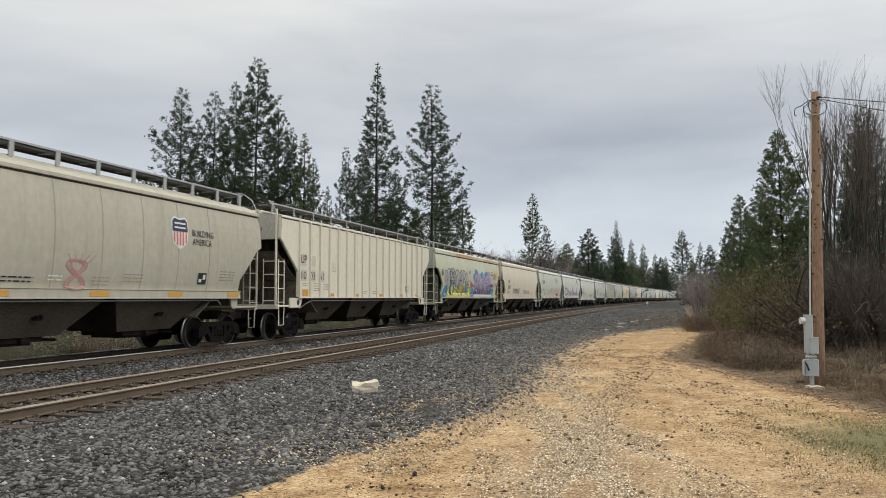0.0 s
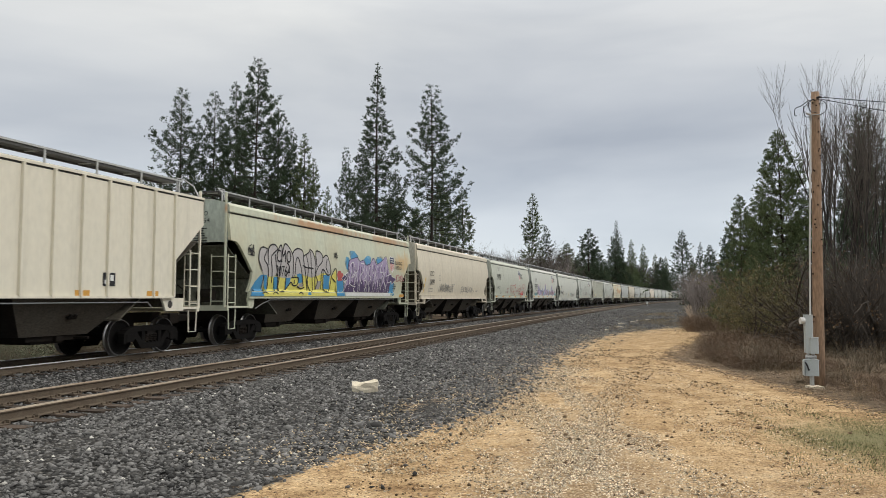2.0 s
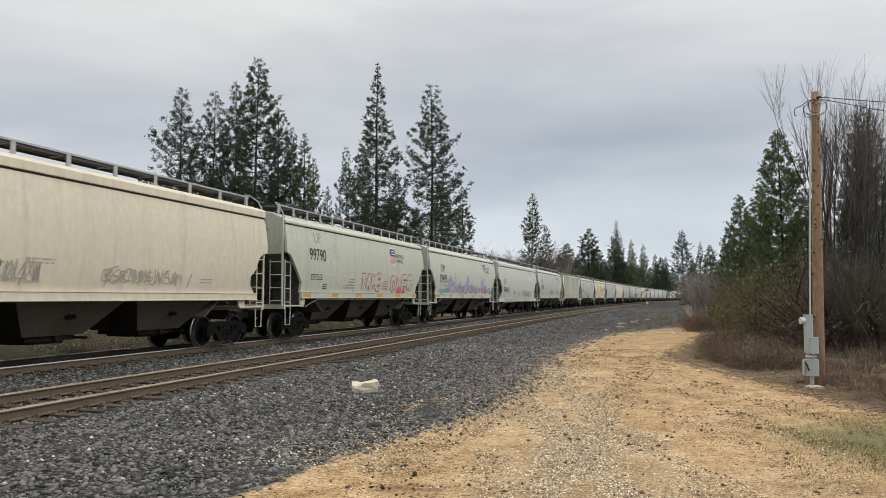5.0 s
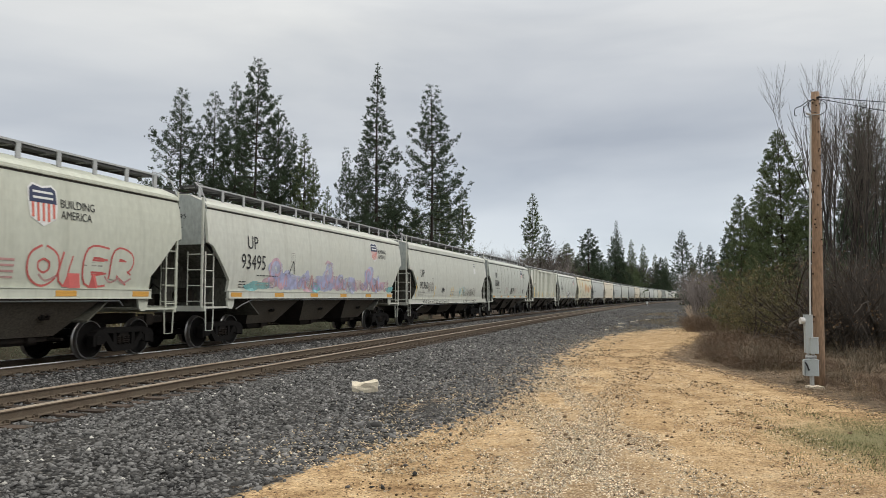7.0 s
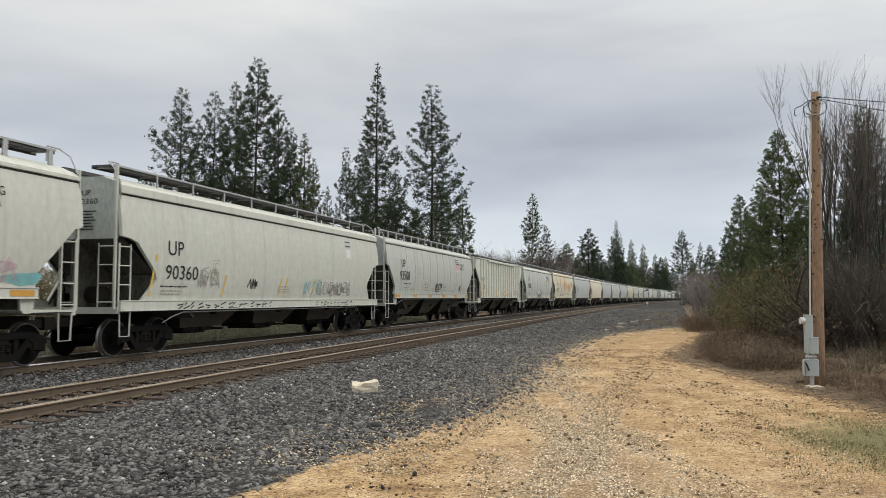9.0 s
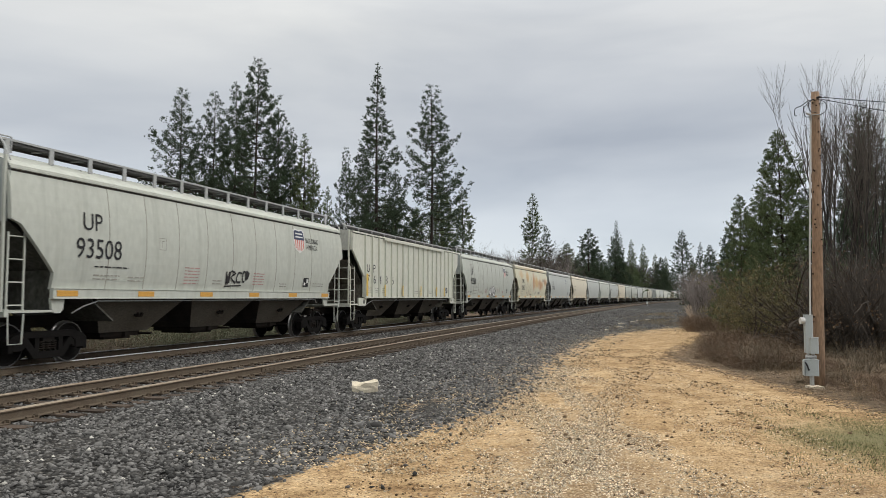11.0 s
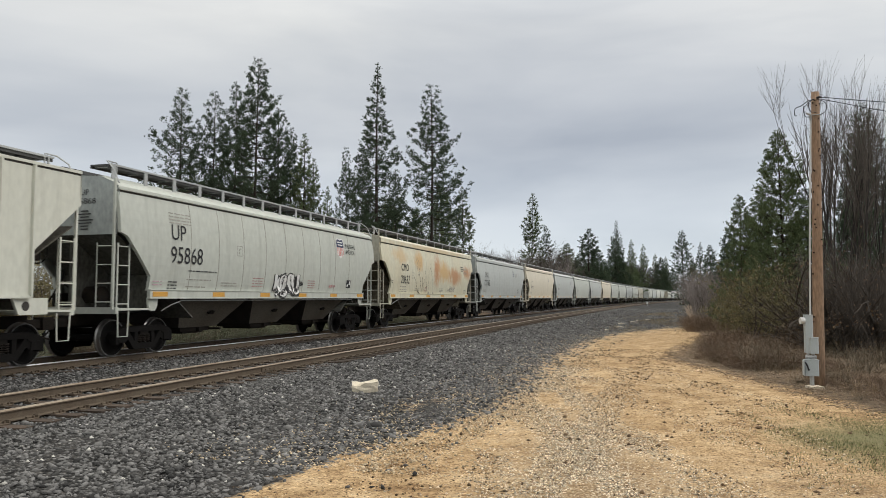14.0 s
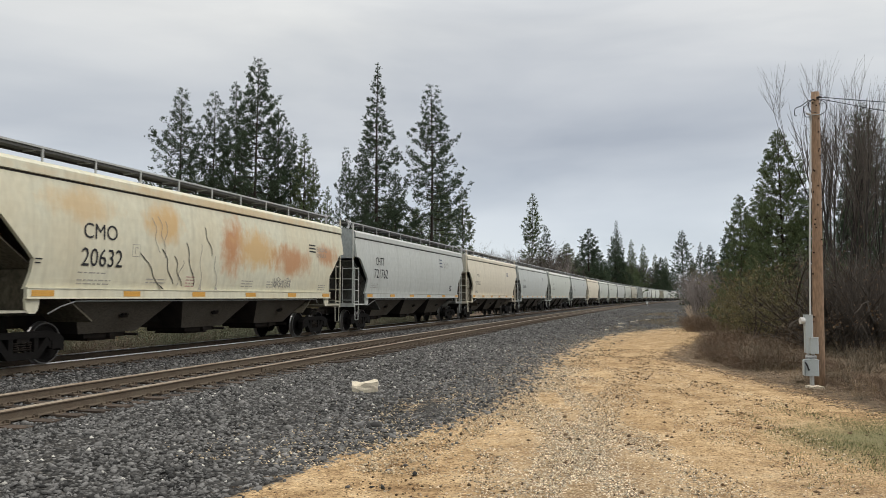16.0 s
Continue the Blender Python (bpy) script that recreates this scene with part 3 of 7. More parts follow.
def body_mesh(ln, kind, seams):
    """Sides with cut lower corners, eave, roof and upper ends of a covered hopper car."""
    rnd = kind != "ribbed"
    h = ln / 2
    z0, z1, zt, cuts = SHAPES[kind]
    panels = []
    zs = sorted({round(float(z), 3) for z in [*(c[0] for c in cuts), *np.linspace(z0, z1, 12), z1 - 0.045]})
    # columns along the side; a seam is a raised bead
    cols = [(-1.0, 0.0, 0)]
    if seams:
        for k in range(1, 10):
            f = -1 + 2 * k / 10
            w = 0.018 / h
            cols += [(f - w, 0.0, 0), (f, 0.010, 1), (f + w, 0.0, 1)]
    else:
        cols += [(-1 + 2 * k / 14, 0.0, 0) for k in range(1, 14)]
    cols += [(1.0, 0.0, 0)]
    n = len(cols)
    zc = cuts[-1][0]
    for s in (-1, 1):
        mb = MB()
        panels.append(("side_panel", mb))
        base = len(mb.v)
        for z in zs:
            e = h - cut_at(kind, z)
            x = side_x(z, z0, z1, rnd)
            mb.v += [(s * (x + o), f * (e if abs(f) == 1 else h - 1.5), z) for f, o, _ in cols]
        for i in range(len(zs) - 1):
            for j in range(n - 1):
                mb.f.append((base + i * n + j, base + i * n + j + 1, base + (i + 1) * n + j + 1, base + (i + 1) * n + j))
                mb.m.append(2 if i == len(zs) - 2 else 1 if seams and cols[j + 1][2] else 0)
        for e in (-1, 1):
            rim = [(s * side_x(z, z0, z1, rnd), e * (h - cut_at(kind, z)), z) for z in zs]
            mb.grid([rim, [(x - s * 0.09, y, z) for x, y, z in rim]])
    xe = side_x(z1, z0, z1, rnd)
    if kind == "ribbed":
        roof = [(xe, z1), (xe + 0.03, z1), (xe + 0.03, z1 + 0.06), (xe - 0.05, z1 + 0.08), (0.9, zt - 0.05), (0.5, zt), (0, zt + 0.01)]
    elif kind == "round":
        roof = [(xe, z1), (xe + 0.05, z1 + 0.01), (xe + 0.05, z1 + 0.05), (xe + 0.01, z1 + 0.06), (xe + 0.01, z1 + 0.10), (1.36, z1 + 0.19), (1.18, z1 + 0.26), (0.95, zt - 0.04), (0.5, zt), (0, zt + 0.02)]
    else:
        roof = [(xe, z1), (xe + 0.06, z1 + 0.01), (xe + 0.06, z1 + 0.04), (xe + 0.05, z1 + 0.20), (xe - 0.02, z1 + 0.27), (1.25, z1 + 0.33), (0.95, zt - 0.02), (0.5, zt), (0, zt + 0.02)]
    prof = roof + [(-x, z) for x, z in roof[-2::-1]]
    mb = MB()
    panels.append(("roof", mb))
    mb.grid([[(x, -h + 0.02 + (ln - 0.04) * j / 8, z) for x, z in prof] for j in range(9)])
    for e in (-1, 1):
        y = e * (h - 0.03)
        mb = MB()
        panels.append(("end_sheet", mb))
        mb.grid([[(x, y, z) for x, z in prof], [(x, y, zc - 0.05) for x in np.linspace(xe, -xe, len(prof))]], 0)
    return panels


def sill_mesh(ln, kind):
    mb = MB()
    h = ln / 2
    z0, z1, e = {"low": (1.14, 1.41, h - 0.05), "bulged": (1.40, 1.62, h - 0.60)}.get(kind, (1.45, 1.69, h - 1.20))
    mb.prism([(-0.05, z0), (0.06, z0), (0.06, z0 + 0.02), (0.04, z0 + 0.025), (0.04, z1 - 0.03), (0.06, z1 - 0.02), (0.06, z1), (-0.05, z1)], "y", -e, e)
    return mb


def end_frame_mesh():
    """Platform and bolster wall of one end, for the end at +y."""
    mb = MB()
    mb.prism([(-0.02, 1.08), (-0.02, 1.24), (-0.12, 1.24), (-0.12, 1.21), (-1.45, 1.21), (-1.45, 1.16), (-0.12, 1.16), (-0.12, 1.08)], "x", -1.48, 1.48)
    return mb


def side_bracket_mesh():
    """Side plate that carries the jacking pad at a bolster."""
    mb = MB()
    mb.prism([(0.10, 1.46), (0.14, 1.22), (0.22, 1.14), (0.38, 1.14), (0.46, 1.22), (0.50, 1.46)], "x", -0.03, 0.03)
    return mb


def side_plate_mesh():
    """Side plate under the sill at a bolster; a dark disc paints the shade of its jacking hole."""
    mb = MB()
    mb.prism([(-0.85, 1.47), (-0.85, 1.12), (-1.62, 1.12), (-1.80, 1.47)], "x", -0.03, 0.03)
    mb.prism([(-1.45 + 0.10 * math.cos(a), 1.30 + 0.10 * math.sin(a)) for a in np.linspace(0, 5.76, 12)], "x", 0.03, 0.036, 1)
    return mb


def slope_mesh():
    """The sloping sheet under one end, for the end at +y."""
    mb = MB()
    mb.prism([(-0.06, 3.10), (-3.3, 0.95), (-3.3, 0.90), (-0.10, 3.04)], "x", -1.40, 1.40)
    return mb


def bulkhead_mesh():
    """Upright plate over the bolster that carries the slope sheet."""
    mb = MB()
    mb.prism([(-1.40, 1.22), (1.40, 1.22), (1.40, 2.08), (-1.40, 2.08)], "y", -1.52, -1.47)
    return mb


def gusset_mesh():
    """Web between platform and slope sheet, added to close off the sky behind."""
    mb = MB()
    mb.prism([(-0.14, 3.0), (-0.14, 1.22), (-1.46, 1.22), (-1.46, 2.10)], "x", -0.03, 0.03)
    return mb


def brake_mesh():
    mb = MB()
    mb.tube([(-0.5, -0.75, 1.55), (0.35, -0.75, 1.55)], 0.22, 12)
    mb.box((0.75, -0.7, 1.42), (0.30, 0.30, 0.34))
    mb.tube([(0.35, -0.75, 1.6), (0.8, -0.72, 1.9), (1.2, -0.7, 1.3)], 0.025, 6)
    return mb


def brake_wheel_mesh():
    mb = MB()
    ring = [(0.28 * math.cos(a), 0.06, 2.55 + 0.28 * math.sin(a)) for a in np.linspace(0, 2 * math.pi, 19)]
    mb.tube(ring, 0.016, 5)
    for k in range(3):
        a = k * 2.094 + 0.5
        mb.tube([(0, 0.03, 2.55), (0.28 * math.cos(a), 0.06, 2.55 + 0.28 * math.sin(a))], 0.012, 4)
    mb.box((0, -0.08, 2.5), (0.24, 0.2, 0.34))
    return mb


def bay_mesh(w):
    """One discharge hopper: four sloping sheets down to an outlet."""
    mb = MB()
    zt, zb = 1.60, 0.60
    a, b = 1.47, w / 2 - 0.02
    c = b - 0.98
    for o in (0, -0.03):
        top = [(-a - o, -b - o, zt), (a + o, -b - o, zt), (a + o, b + o, zt), (-a - o, b + o, zt)]
        bot = [(-0.74 - o, -c - o, zb), (0.74 + o, -c - o, zb), (0.74 + o, c + o, zb), (-0.74 - o, c + o, zb)]
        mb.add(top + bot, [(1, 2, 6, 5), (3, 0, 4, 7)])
        # sheets facing along the train get a near-black colour for their shade
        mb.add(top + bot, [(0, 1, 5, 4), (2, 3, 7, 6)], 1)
    return mb


def gate_mesh():
    mb = MB()
    mb.box((0, 0, 0.54), (1.3, 1.5, 0.12))
    mb.box((0, 0, 0.45), (1.1, 1.0, 0.08))
    mb.box((0, 0.9, 0.52), (0.9, 0.5, 0.04))
    for s in (-1, 1):
        mb.box((s * 0.70, 0.15, 0.53), (0.10, 0.20, 0.12))
        mb.tube([(s * 0.6, 0.72, 0.53), (s * 1.05, 0.72, 0.53)], 0.035, 6)
    return mb


def vibrator_mesh():
    """Bracket on the side of a hopper sheet."""
    mb = MB()
    mb.box((0, 0, 0), (0.08, 0.26, 0.05))
    mb.box((0.02, -0.07, 0.05), (0.06, 0.07, 0.08))
    mb.box((0.02, 0.07, 0.05), (0.06, 0.07, 0.08))
    return mb


def brake_pipe_mesh(ln, z):
    """Thin pipe along the foot of the side."""
    mb = MB()
    h = ln / 2
    mb.tube([(1.25, -h + 2.1, z - 0.28), (1.40, -h + 2.3, z - 0.12), (1.47, -h + 2.7, z), (1.47, h - 2.3, z), (1.42, h - 2.1, z - 0.12)], 0.018, 5)
    return mb


def ladder_mesh(z0, z1, w, n, stile=0.03):
    mb = MB()
    for s in (-1, 1):
        mb.box((0, s * w / 2, (z0 + z1) / 2), (stile, stile + 0.012, z1 - z0))
    for k in range(n):
        z = z0 + 0.12 + (z1 - z0 - 0.2) * k / max(1, n - 1)
        mb.tube([(0, -w / 2, z), (0, w / 2, z)], 0.016, 5)
    return mb


def stirrup_mesh():
    mb = MB()
    mb.tube([(0, -0.2, 1.14), (0, -0.17, 0.52), (0, 0.17, 0.52), (0, 0.2, 1.14)], 0.02, 5)
    return mb


def coupler_mesh():
    mb = MB()
    mb.box((0, 0.20, 0.86), (0.18, 0.7, 0.20))
    mb.box((0.02, 0.60, 0.86), (0.30, 0.24, 0.30))
    mb.tube([(0.35, 0.0, 0.75), (0.34, 0.25, 0.55), (0.30, 0.55, 0.5)], 0.025, 6)
    return mb


def post_mesh(wide):
    mb = MB()
    mb.box((0, 0, 4.50), (0.03, 0.13 if wide else 0.05, 0.36))
    mb.box((-0.35, 0, 4.63), (0.7, 0.05, 0.03))
    return mb


def walkway_mesh(ln):
    mb = MB()
    mb.box((0, 0, 0), (0.56, ln - 0.5, 0.04))
    mb.box((0.26, 0, -0.04), (0.04, ln - 0.5, 0.06))
    mb.box((-0.26, 0, -0.04), (0.04, ln - 0.5, 0.06))
    return mb


def end_rail_mesh():
    """Grab rail over the end of the roof."""
    mb = MB()
    mb.tube([(1.0, -0.45, 4.40), (1.0, -0.45, 4.74), (1.0, -0.10, 4.74), (1.25, 0.0, 4.55), (1.46, 0.0, 4.15)], 0.02, 5)
    return mb


def hatch_mesh(w):
    mb = MB()
    mb.prism([(-0.32, 4.38), (-0.34, 4.50), (-0.22, 4.57), (0.22, 4.57), (0.34, 4.50), (0.32, 4.38)], "y", -w / 2, w / 2)
    return mb


# ---- lettering and spray paint on the sides


def on_side(pts, kind, ln, off):
    """Points (metres from the front end, height) laid on the side that faces the camera."""
    z0, z1 = SHAPES[kind][:2]
    out = []
    low = {"low": 1.15, "ribbed": 1.515, "bulged": 1.64}.get(kind, 1.47)
    for y, z in pts:
        z = max(z, low)
        x = side_x(min(max(z, z0), z1), z0, z1, kind != "ribbed")
        if z < {"low": z0, "ribbed": 0.0}.get(kind, 1.70):
            x = 1.584
        out.append((x + off, y - ln / 2, z))
    return out


def text_mesh(name, words, y0, z0, width, height, kind, ln, material, off=0.014):
    """Words fitted into a rectangle on the side."""
    cu = bpy.data.curves.new("lettering", "FONT")
    cu.body, cu.size, cu.resolution_u = words, 1.0, 3
    ob = bpy.data.objects.new("lettering", cu)
    me = bpy.data.meshes.new_from_object(ob)
    bpy.data.objects.remove(ob)
    co = np.zeros(len(me.vertices) * 3, np.float32)
    me.vertices.foreach_get("co", co)
    co = co.reshape(-1, 3)
    lo, hi = co.min(0), co.max(0)
    co = (co - lo) / np.maximum(hi - lo, 1e-6)
    pts = on_side([(y0 + a * width, z0 + b * height) for a, b, _ in co], kind, ln, off)
    me.vertices.foreach_set("co", np.asarray(pts, np.float32).ravel())
    me.materials.clear()
    me.materials.append(material)
    me.name = name
    me.update()
    return me


def end_text(car, words, x, z, w, h, ln):
    """Small lettering on the front end wall."""
    me = text_mesh("end_lettering", words, 0, 2.0, w, h, "ribbed", ln, M["lettering"])
    co = np.zeros(len(me.vertices) * 3, np.float32)
    me.vertices.foreach_get("co", co)
    co = co.reshape(-1, 3)
    out = np.stack([co[:, 1] + ln / 2 + x, np.full(len(co), -ln / 2 + 0.018), co[:, 2] - 2.0 + z], -1)
    me.vertices.foreach_set("co", out.astype(np.float32).ravel())
    me.update()
    part("end_lettering", me, None, car)


class Spray:
    """Strokes and blots of paint in the plane of a side."""

    def __init__(self, kind, ln):
        self.kind, self.ln, self.mb, self.mats = kind, ln, MB(), []

    def slot(self, m):
        if m not in self.mats:
            self.mats.append(m)
        return self.mats.index(m)

    def stroke(self, pts, w, m, off):
        pts = [Vector((a, b)) for a, b in pts]
        left, right = [], []
        for i, p in enumerate(pts):
            d = pts[min(i + 1, len(pts) - 1)] - pts[max(i - 1, 0)]
            d = d.normalized() if d.length > 1e-6 else Vector((1, 0))
            nrm = Vector((-d.y, d.x)) * w / 2
            left.append(p + nrm)
            right.append(p - nrm)
        self.mb.grid([on_side(left, self.kind, self.ln, off), on_side(right, self.kind, self.ln, off)], self.slot(m))

    def fill(self, pts, m, off):
        n = len(pts)
        cy, cz = sum(p[0] for p in pts) / n, sum(p[1] for p in pts) / n
        v = on_side([(cy, cz), *[((a + cy) / 2, (b + cz) / 2) for a, b in pts], *pts], self.kind, self.ln, off)
        f = [(0, 1 + k, 1 + (k + 1) % n) for k in range(n)] + [(1 + k, 1 + n + k, 1 + n + (k + 1) % n, 1 + (k + 1) % n) for k in range(n)]
        self.mb.add(v, f, self.slot(m))

    def area(self, pts, m, off, step=0.07):
        """A painted area of any outline, in narrow strips that follow the side."""
        def cuts(y):
            out = []
            for (a, p), (b, q) in zip(pts, pts[1:] + pts[:1]):
                if (a <= y) != (b <= y):
                    out.append(p + (q - p) * (y - a) / (b - a))
            return sorted(out)
        y0, y1 = min(p[0] for p in pts), max(p[0] for p in pts)
        n = max(2, int((y1 - y0) / step))
        for k in range(n):
            a, b = y0 + (y1 - y0) * k / n, y0 + (y1 - y0) * (k + 1) / n
            ca, cb, cm = cuts(a + 1e-4), cuts(b - 1e-4), cuts((a + b) / 2)
            if not len(ca) == len(cb) == len(cm):
                ca = cb = cm
            for q in range(0, len(cm) - 1, 2):
                r = max(2, int((cm[q + 1] - cm[q]) / 0.12) + 1)
                self.mb.grid([on_side([(y, c[q] + (c[q + 1] - c[q]) * i / r) for i in range(r + 1)], self.kind, self.ln, off) for y, c in ((a, ca), (b, cb))], self.slot(m))

    def blot(self, y, z, ry, rz, m, off, rng, rough=0.18, n=22):
        ph = [rng.uniform(0, 6.28) for _ in range(4)]
        pts = []
        for k in range(n):
            a = 2 * math.pi * k / n
            r = 1 + rough * (math.sin(2 * a + ph[0]) + 0.7 * math.sin(3 * a + ph[1]) + 0.5 * math.sin(5 * a + ph[2]))
            pts.append((y + ry * r * math.cos(a), z + rz * r * math.sin(a)))
        self.fill(pts, m, off)
        return pts

    def letters(self, y0, y1, z0, z1, n, fill, line, rng, lw=0.05, off=0.012, low=None, fat=0.62):
        """A row of bulging letter shapes: filled outlines with strokes inside."""
        w = (y1 - y0) / n
        for k in range(n):
            cy, cz = y0 + (k + 0.5) * w, (z0 + z1) / 2 + rng.uniform(-0.06, 0.06)
            h = (z1 - z0) / 2 * rng.uniform(0.85, 1.08)
            lean = rng.uniform(-0.18, 0.12)
            pts = []
            ph = [rng.uniform(0, 6.28) for _ in range(3)]
            for q in range(26):
                a = 2 * math.pi * q / 26
                ca, sa = math.cos(a), math.sin(a)
                r = 1 + 0.13 * math.sin(3 * a + ph[0]) + 0.09 * math.sin(5 * a + ph[1])
                yy = w * fat * r * math.copysign(abs(ca) ** 0.6, ca)
                zz = h * r * math.copysign(abs(sa) ** 0.6, sa)
                pts.append((cy + yy + lean * zz, cz + zz))
            o = off + 0.0006 * k
            if fill:
                self.fill(pts, fill, o)
            if low and k % 2 == 0:
                self.fill([(p[0], z0 - 0.1 + max(0, (p[1] - z0 + 0.1) * 0.45)) for p in pts], low[k // 2 % len(low)], o + 0.0003)
            self.stroke(pts + pts[:1], lw, line, o + 0.004)
            for _ in range(2):
                a = rng.uniform(-0.3, 0.3) * w
                self.stroke([(cy + a + lean * z + 0.06 * math.sin(4 * z + ph[2]), cz + z) for z in np.linspace(-0.6 * h, 0.5 * h, 7)], lw * 0.8, line, o + 0.004)

    SKELETONS = ([(0, 0), (0.15, 1), (0.55, 0.3), (0.85, 1), (1, 0)], [(0, 0), (0.45, 1), (0.6, 0.95), (1, 0)], [(1, 0.9), (0.3, 1), (0, 0.6), (0.1, 0.1), (0.9, 0.05)], [(0, 1), (0.1, 0.15), (0.5, 0), (0.9, 0.2), (1, 1)],
                 [(0, 0), (0.05, 1), (0.85, 0.85), (0.2, 0.5), (1, 0)], [(0.9, 1), (0.1, 0.85), (0.2, 0.5), (0.95, 0.4), (0.8, 0.05), (0, 0.1)], [(0, 1), (0.25, 0), (0.5, 0.75), (0.75, 0), (1, 1)])
    LETTERS = {"T": [[(0, 1), (1, 1)], [(0.5, 1), (0.45, 0)]], "A": [[(0, 0), (0.4, 1), (0.6, 1), (1, 0)], [(0.2, 0.4), (0.8, 0.4)]], "M": [[(0, 0), (0.1, 1), (0.5, 0.4), (0.9, 1), (1, 0)]],
               "E": [[(1, 1), (0, 1), (0, 0), (1, 0)], [(0, 0.5), (0.8, 0.5)]], "O": [[(0.5, 1), (0.05, 0.75), (0.05, 0.25), (0.5, 0), (0.95, 0.25), (0.95, 0.75), (0.5, 1)]],
               "L": [[(0.2, 1), (0.1, 0.1), (0.9, 0)]], "C": [[(1, 0.85), (0.5, 1), (0.05, 0.6), (0.15, 0.1), (0.95, 0.1)]], "R": [[(0, 0), (0.05, 1), (0.8, 0.9), (0.75, 0.55), (0.1, 0.5), (0.95, 0)]]}

    @staticmethod
    def smooth(pts, n=4):
        """Rounds a polyline off."""
        pts = [Vector(p) for p in pts]
        out = []
        for i in range(len(pts) - 1):
            p0, p1, p2, p3 = pts[max(i - 1, 0)], pts[i], pts[i + 1], pts[min(i + 2, len(pts) - 1)]
            for k in range(n):
                t = k / n
                out.append(0.5 * ((2 * p1) + (p2 - p0) * t + (2 * p0 - 5 * p1 + 4 * p2 - p3) * t * t + (3 * p1 - p0 - 3 * p2 + p3) * t ** 3))
        return [(p[0], p[1]) for p in out + [pts[-1]]]

    def wild(self, y0, y1, z0, z1, n, fills, line, rng, bar=0.24, lw=0.045, off=0.012, halo=None):
        """Interlocking sprayed letters: broad bars with a dark edge, the lower part in other colours."""
        w = (y1 - y0) / n
        for k in range(n):
            a, b = y0 + k * w - 0.15 * w, y0 + (k + 1) * w + 0.15 * w
            lean = rng.uniform(-0.25, 0.25) * w
            top, low = z1 + rng.uniform(-0.12, 0.12), z0 + rng.uniform(-0.05, 0.1)
            sk = self.SKELETONS[rng.randrange(len(self.SKELETONS))]
            pts = self.smooth([(a + (b - a) * p + lean * q + rng.uniform(-0.05, 0.05), low + (top - low) * q) for p, q in sk])
            o = off + 0.0016 * k
            if halo:
                self.stroke(pts, bar + 2 * lw + 0.09, halo, off - 0.004)
            self.stroke(pts, bar + 2 * lw, line, o)
            self.stroke(pts, bar, fills[0], o + 0.0008)
            if len(fills) > 1:
                cut = low + (top - low) * rng.uniform(0.42, 0.58)
                run = []
                for p in pts + [(0, 99)]:
                    if p[1] < cut:
                        run.append(p)
                    else:
                        if len(run) > 1:
                            self.stroke(run, bar, fills[1 + rng.randrange(len(fills) - 1)], o + 0.0012)
                        run = []
            if rng.random() < 0.7:
                self.stroke([(p[0] + 0.05, p[1] + 0.04) for p in pts[::2]], lw * 0.6, line, o + 0.0014)

    def outlined(self, text, y0, y1, z0, z1, line, fill, rng, bar=0.20, lw=0.05, off=0.012):
        """Sprayed letters in outline."""
        w = (y1 - y0) / len(text)
        for layer, (wd, m) in enumerate(((bar + lw, line), (bar - lw * 0.6, fill))):
            for k, ch in enumerate(text):
                r2 = random.Random(k * 7 + 3)
                lean, up = r2.uniform(-0.06, 0.1), r2.uniform(-0.05, 0.08)
                for sk in self.LETTERS[ch]:
                    self.stroke(self.smooth([(y0 + w * (k + 0.14 + 0.72 * p) + lean * q, z0 + up + (z1 - z0) * q) for p, q in sk], 5), wd, m, off + 0.002 * layer)

    def scrawl(self, y0, y1, z0, z1, m, rng, n=3, lw=0.03, off=0.018):
        """Quick handwriting that cannot be read: a row of angular marks."""
        for p in range(n):
            y = y0 + rng.uniform(0, 0.1) * p
            while y < y1 - 0.05:
                w = min((z1 - z0) * rng.uniform(0.35, 0.85), y1 - y)
                lo, hi = z0 + (z1 - z0) * rng.uniform(0, 0.25), z1 - (z1 - z0) * rng.uniform(0, 0.3)
                sk = self.SKELETONS[rng.randrange(len(self.SKELETONS))]
                lean = rng.uniform(-0.1, 0.25) * w
                self.stroke(self.smooth([(y + w * a + lean * b, lo + (hi - lo) * b) for a, b in sk], 3), lw, m, off)
                y += w * rng.uniform(1.0, 1.35) + (rng.random() < 0.2 * p) * 0.2
            off += 0.001

    def done(self, name, car, label):
        return part(name, self.mb.mesh(name, self.mats), None, car, label)


def spray(name, c, thin=0.0):
    m = M[name] = mat("spray_" + name, c, 0.55, 0, 0.22, 2.0, 40, bump=0)
    if thin:
        # a thin, patchy coat through which the car's paint shows
        N, L = m.node_tree.nodes, m.node_tree.links
        no = N.new("ShaderNodeTexNoise")
        no.inputs["Scale"].default_value, no.inputs["Detail"].default_value = 1.7, 8
        L.new(N.new("ShaderNodeTexCoord").outputs["Object"], no.inputs["Vector"])
        r = N.new("ShaderNodeMapRange")
        r.inputs[1].default_value, r.inputs[2].default_value, r.inputs[3].default_value, r.inputs[4].default_value = 0.35, 0.65, 1 - thin, 0.95
        L.new(no.outputs[0], r.inputs[0])
        L.new(r.outputs[0], N["Principled BSDF"].inputs["Alpha"])


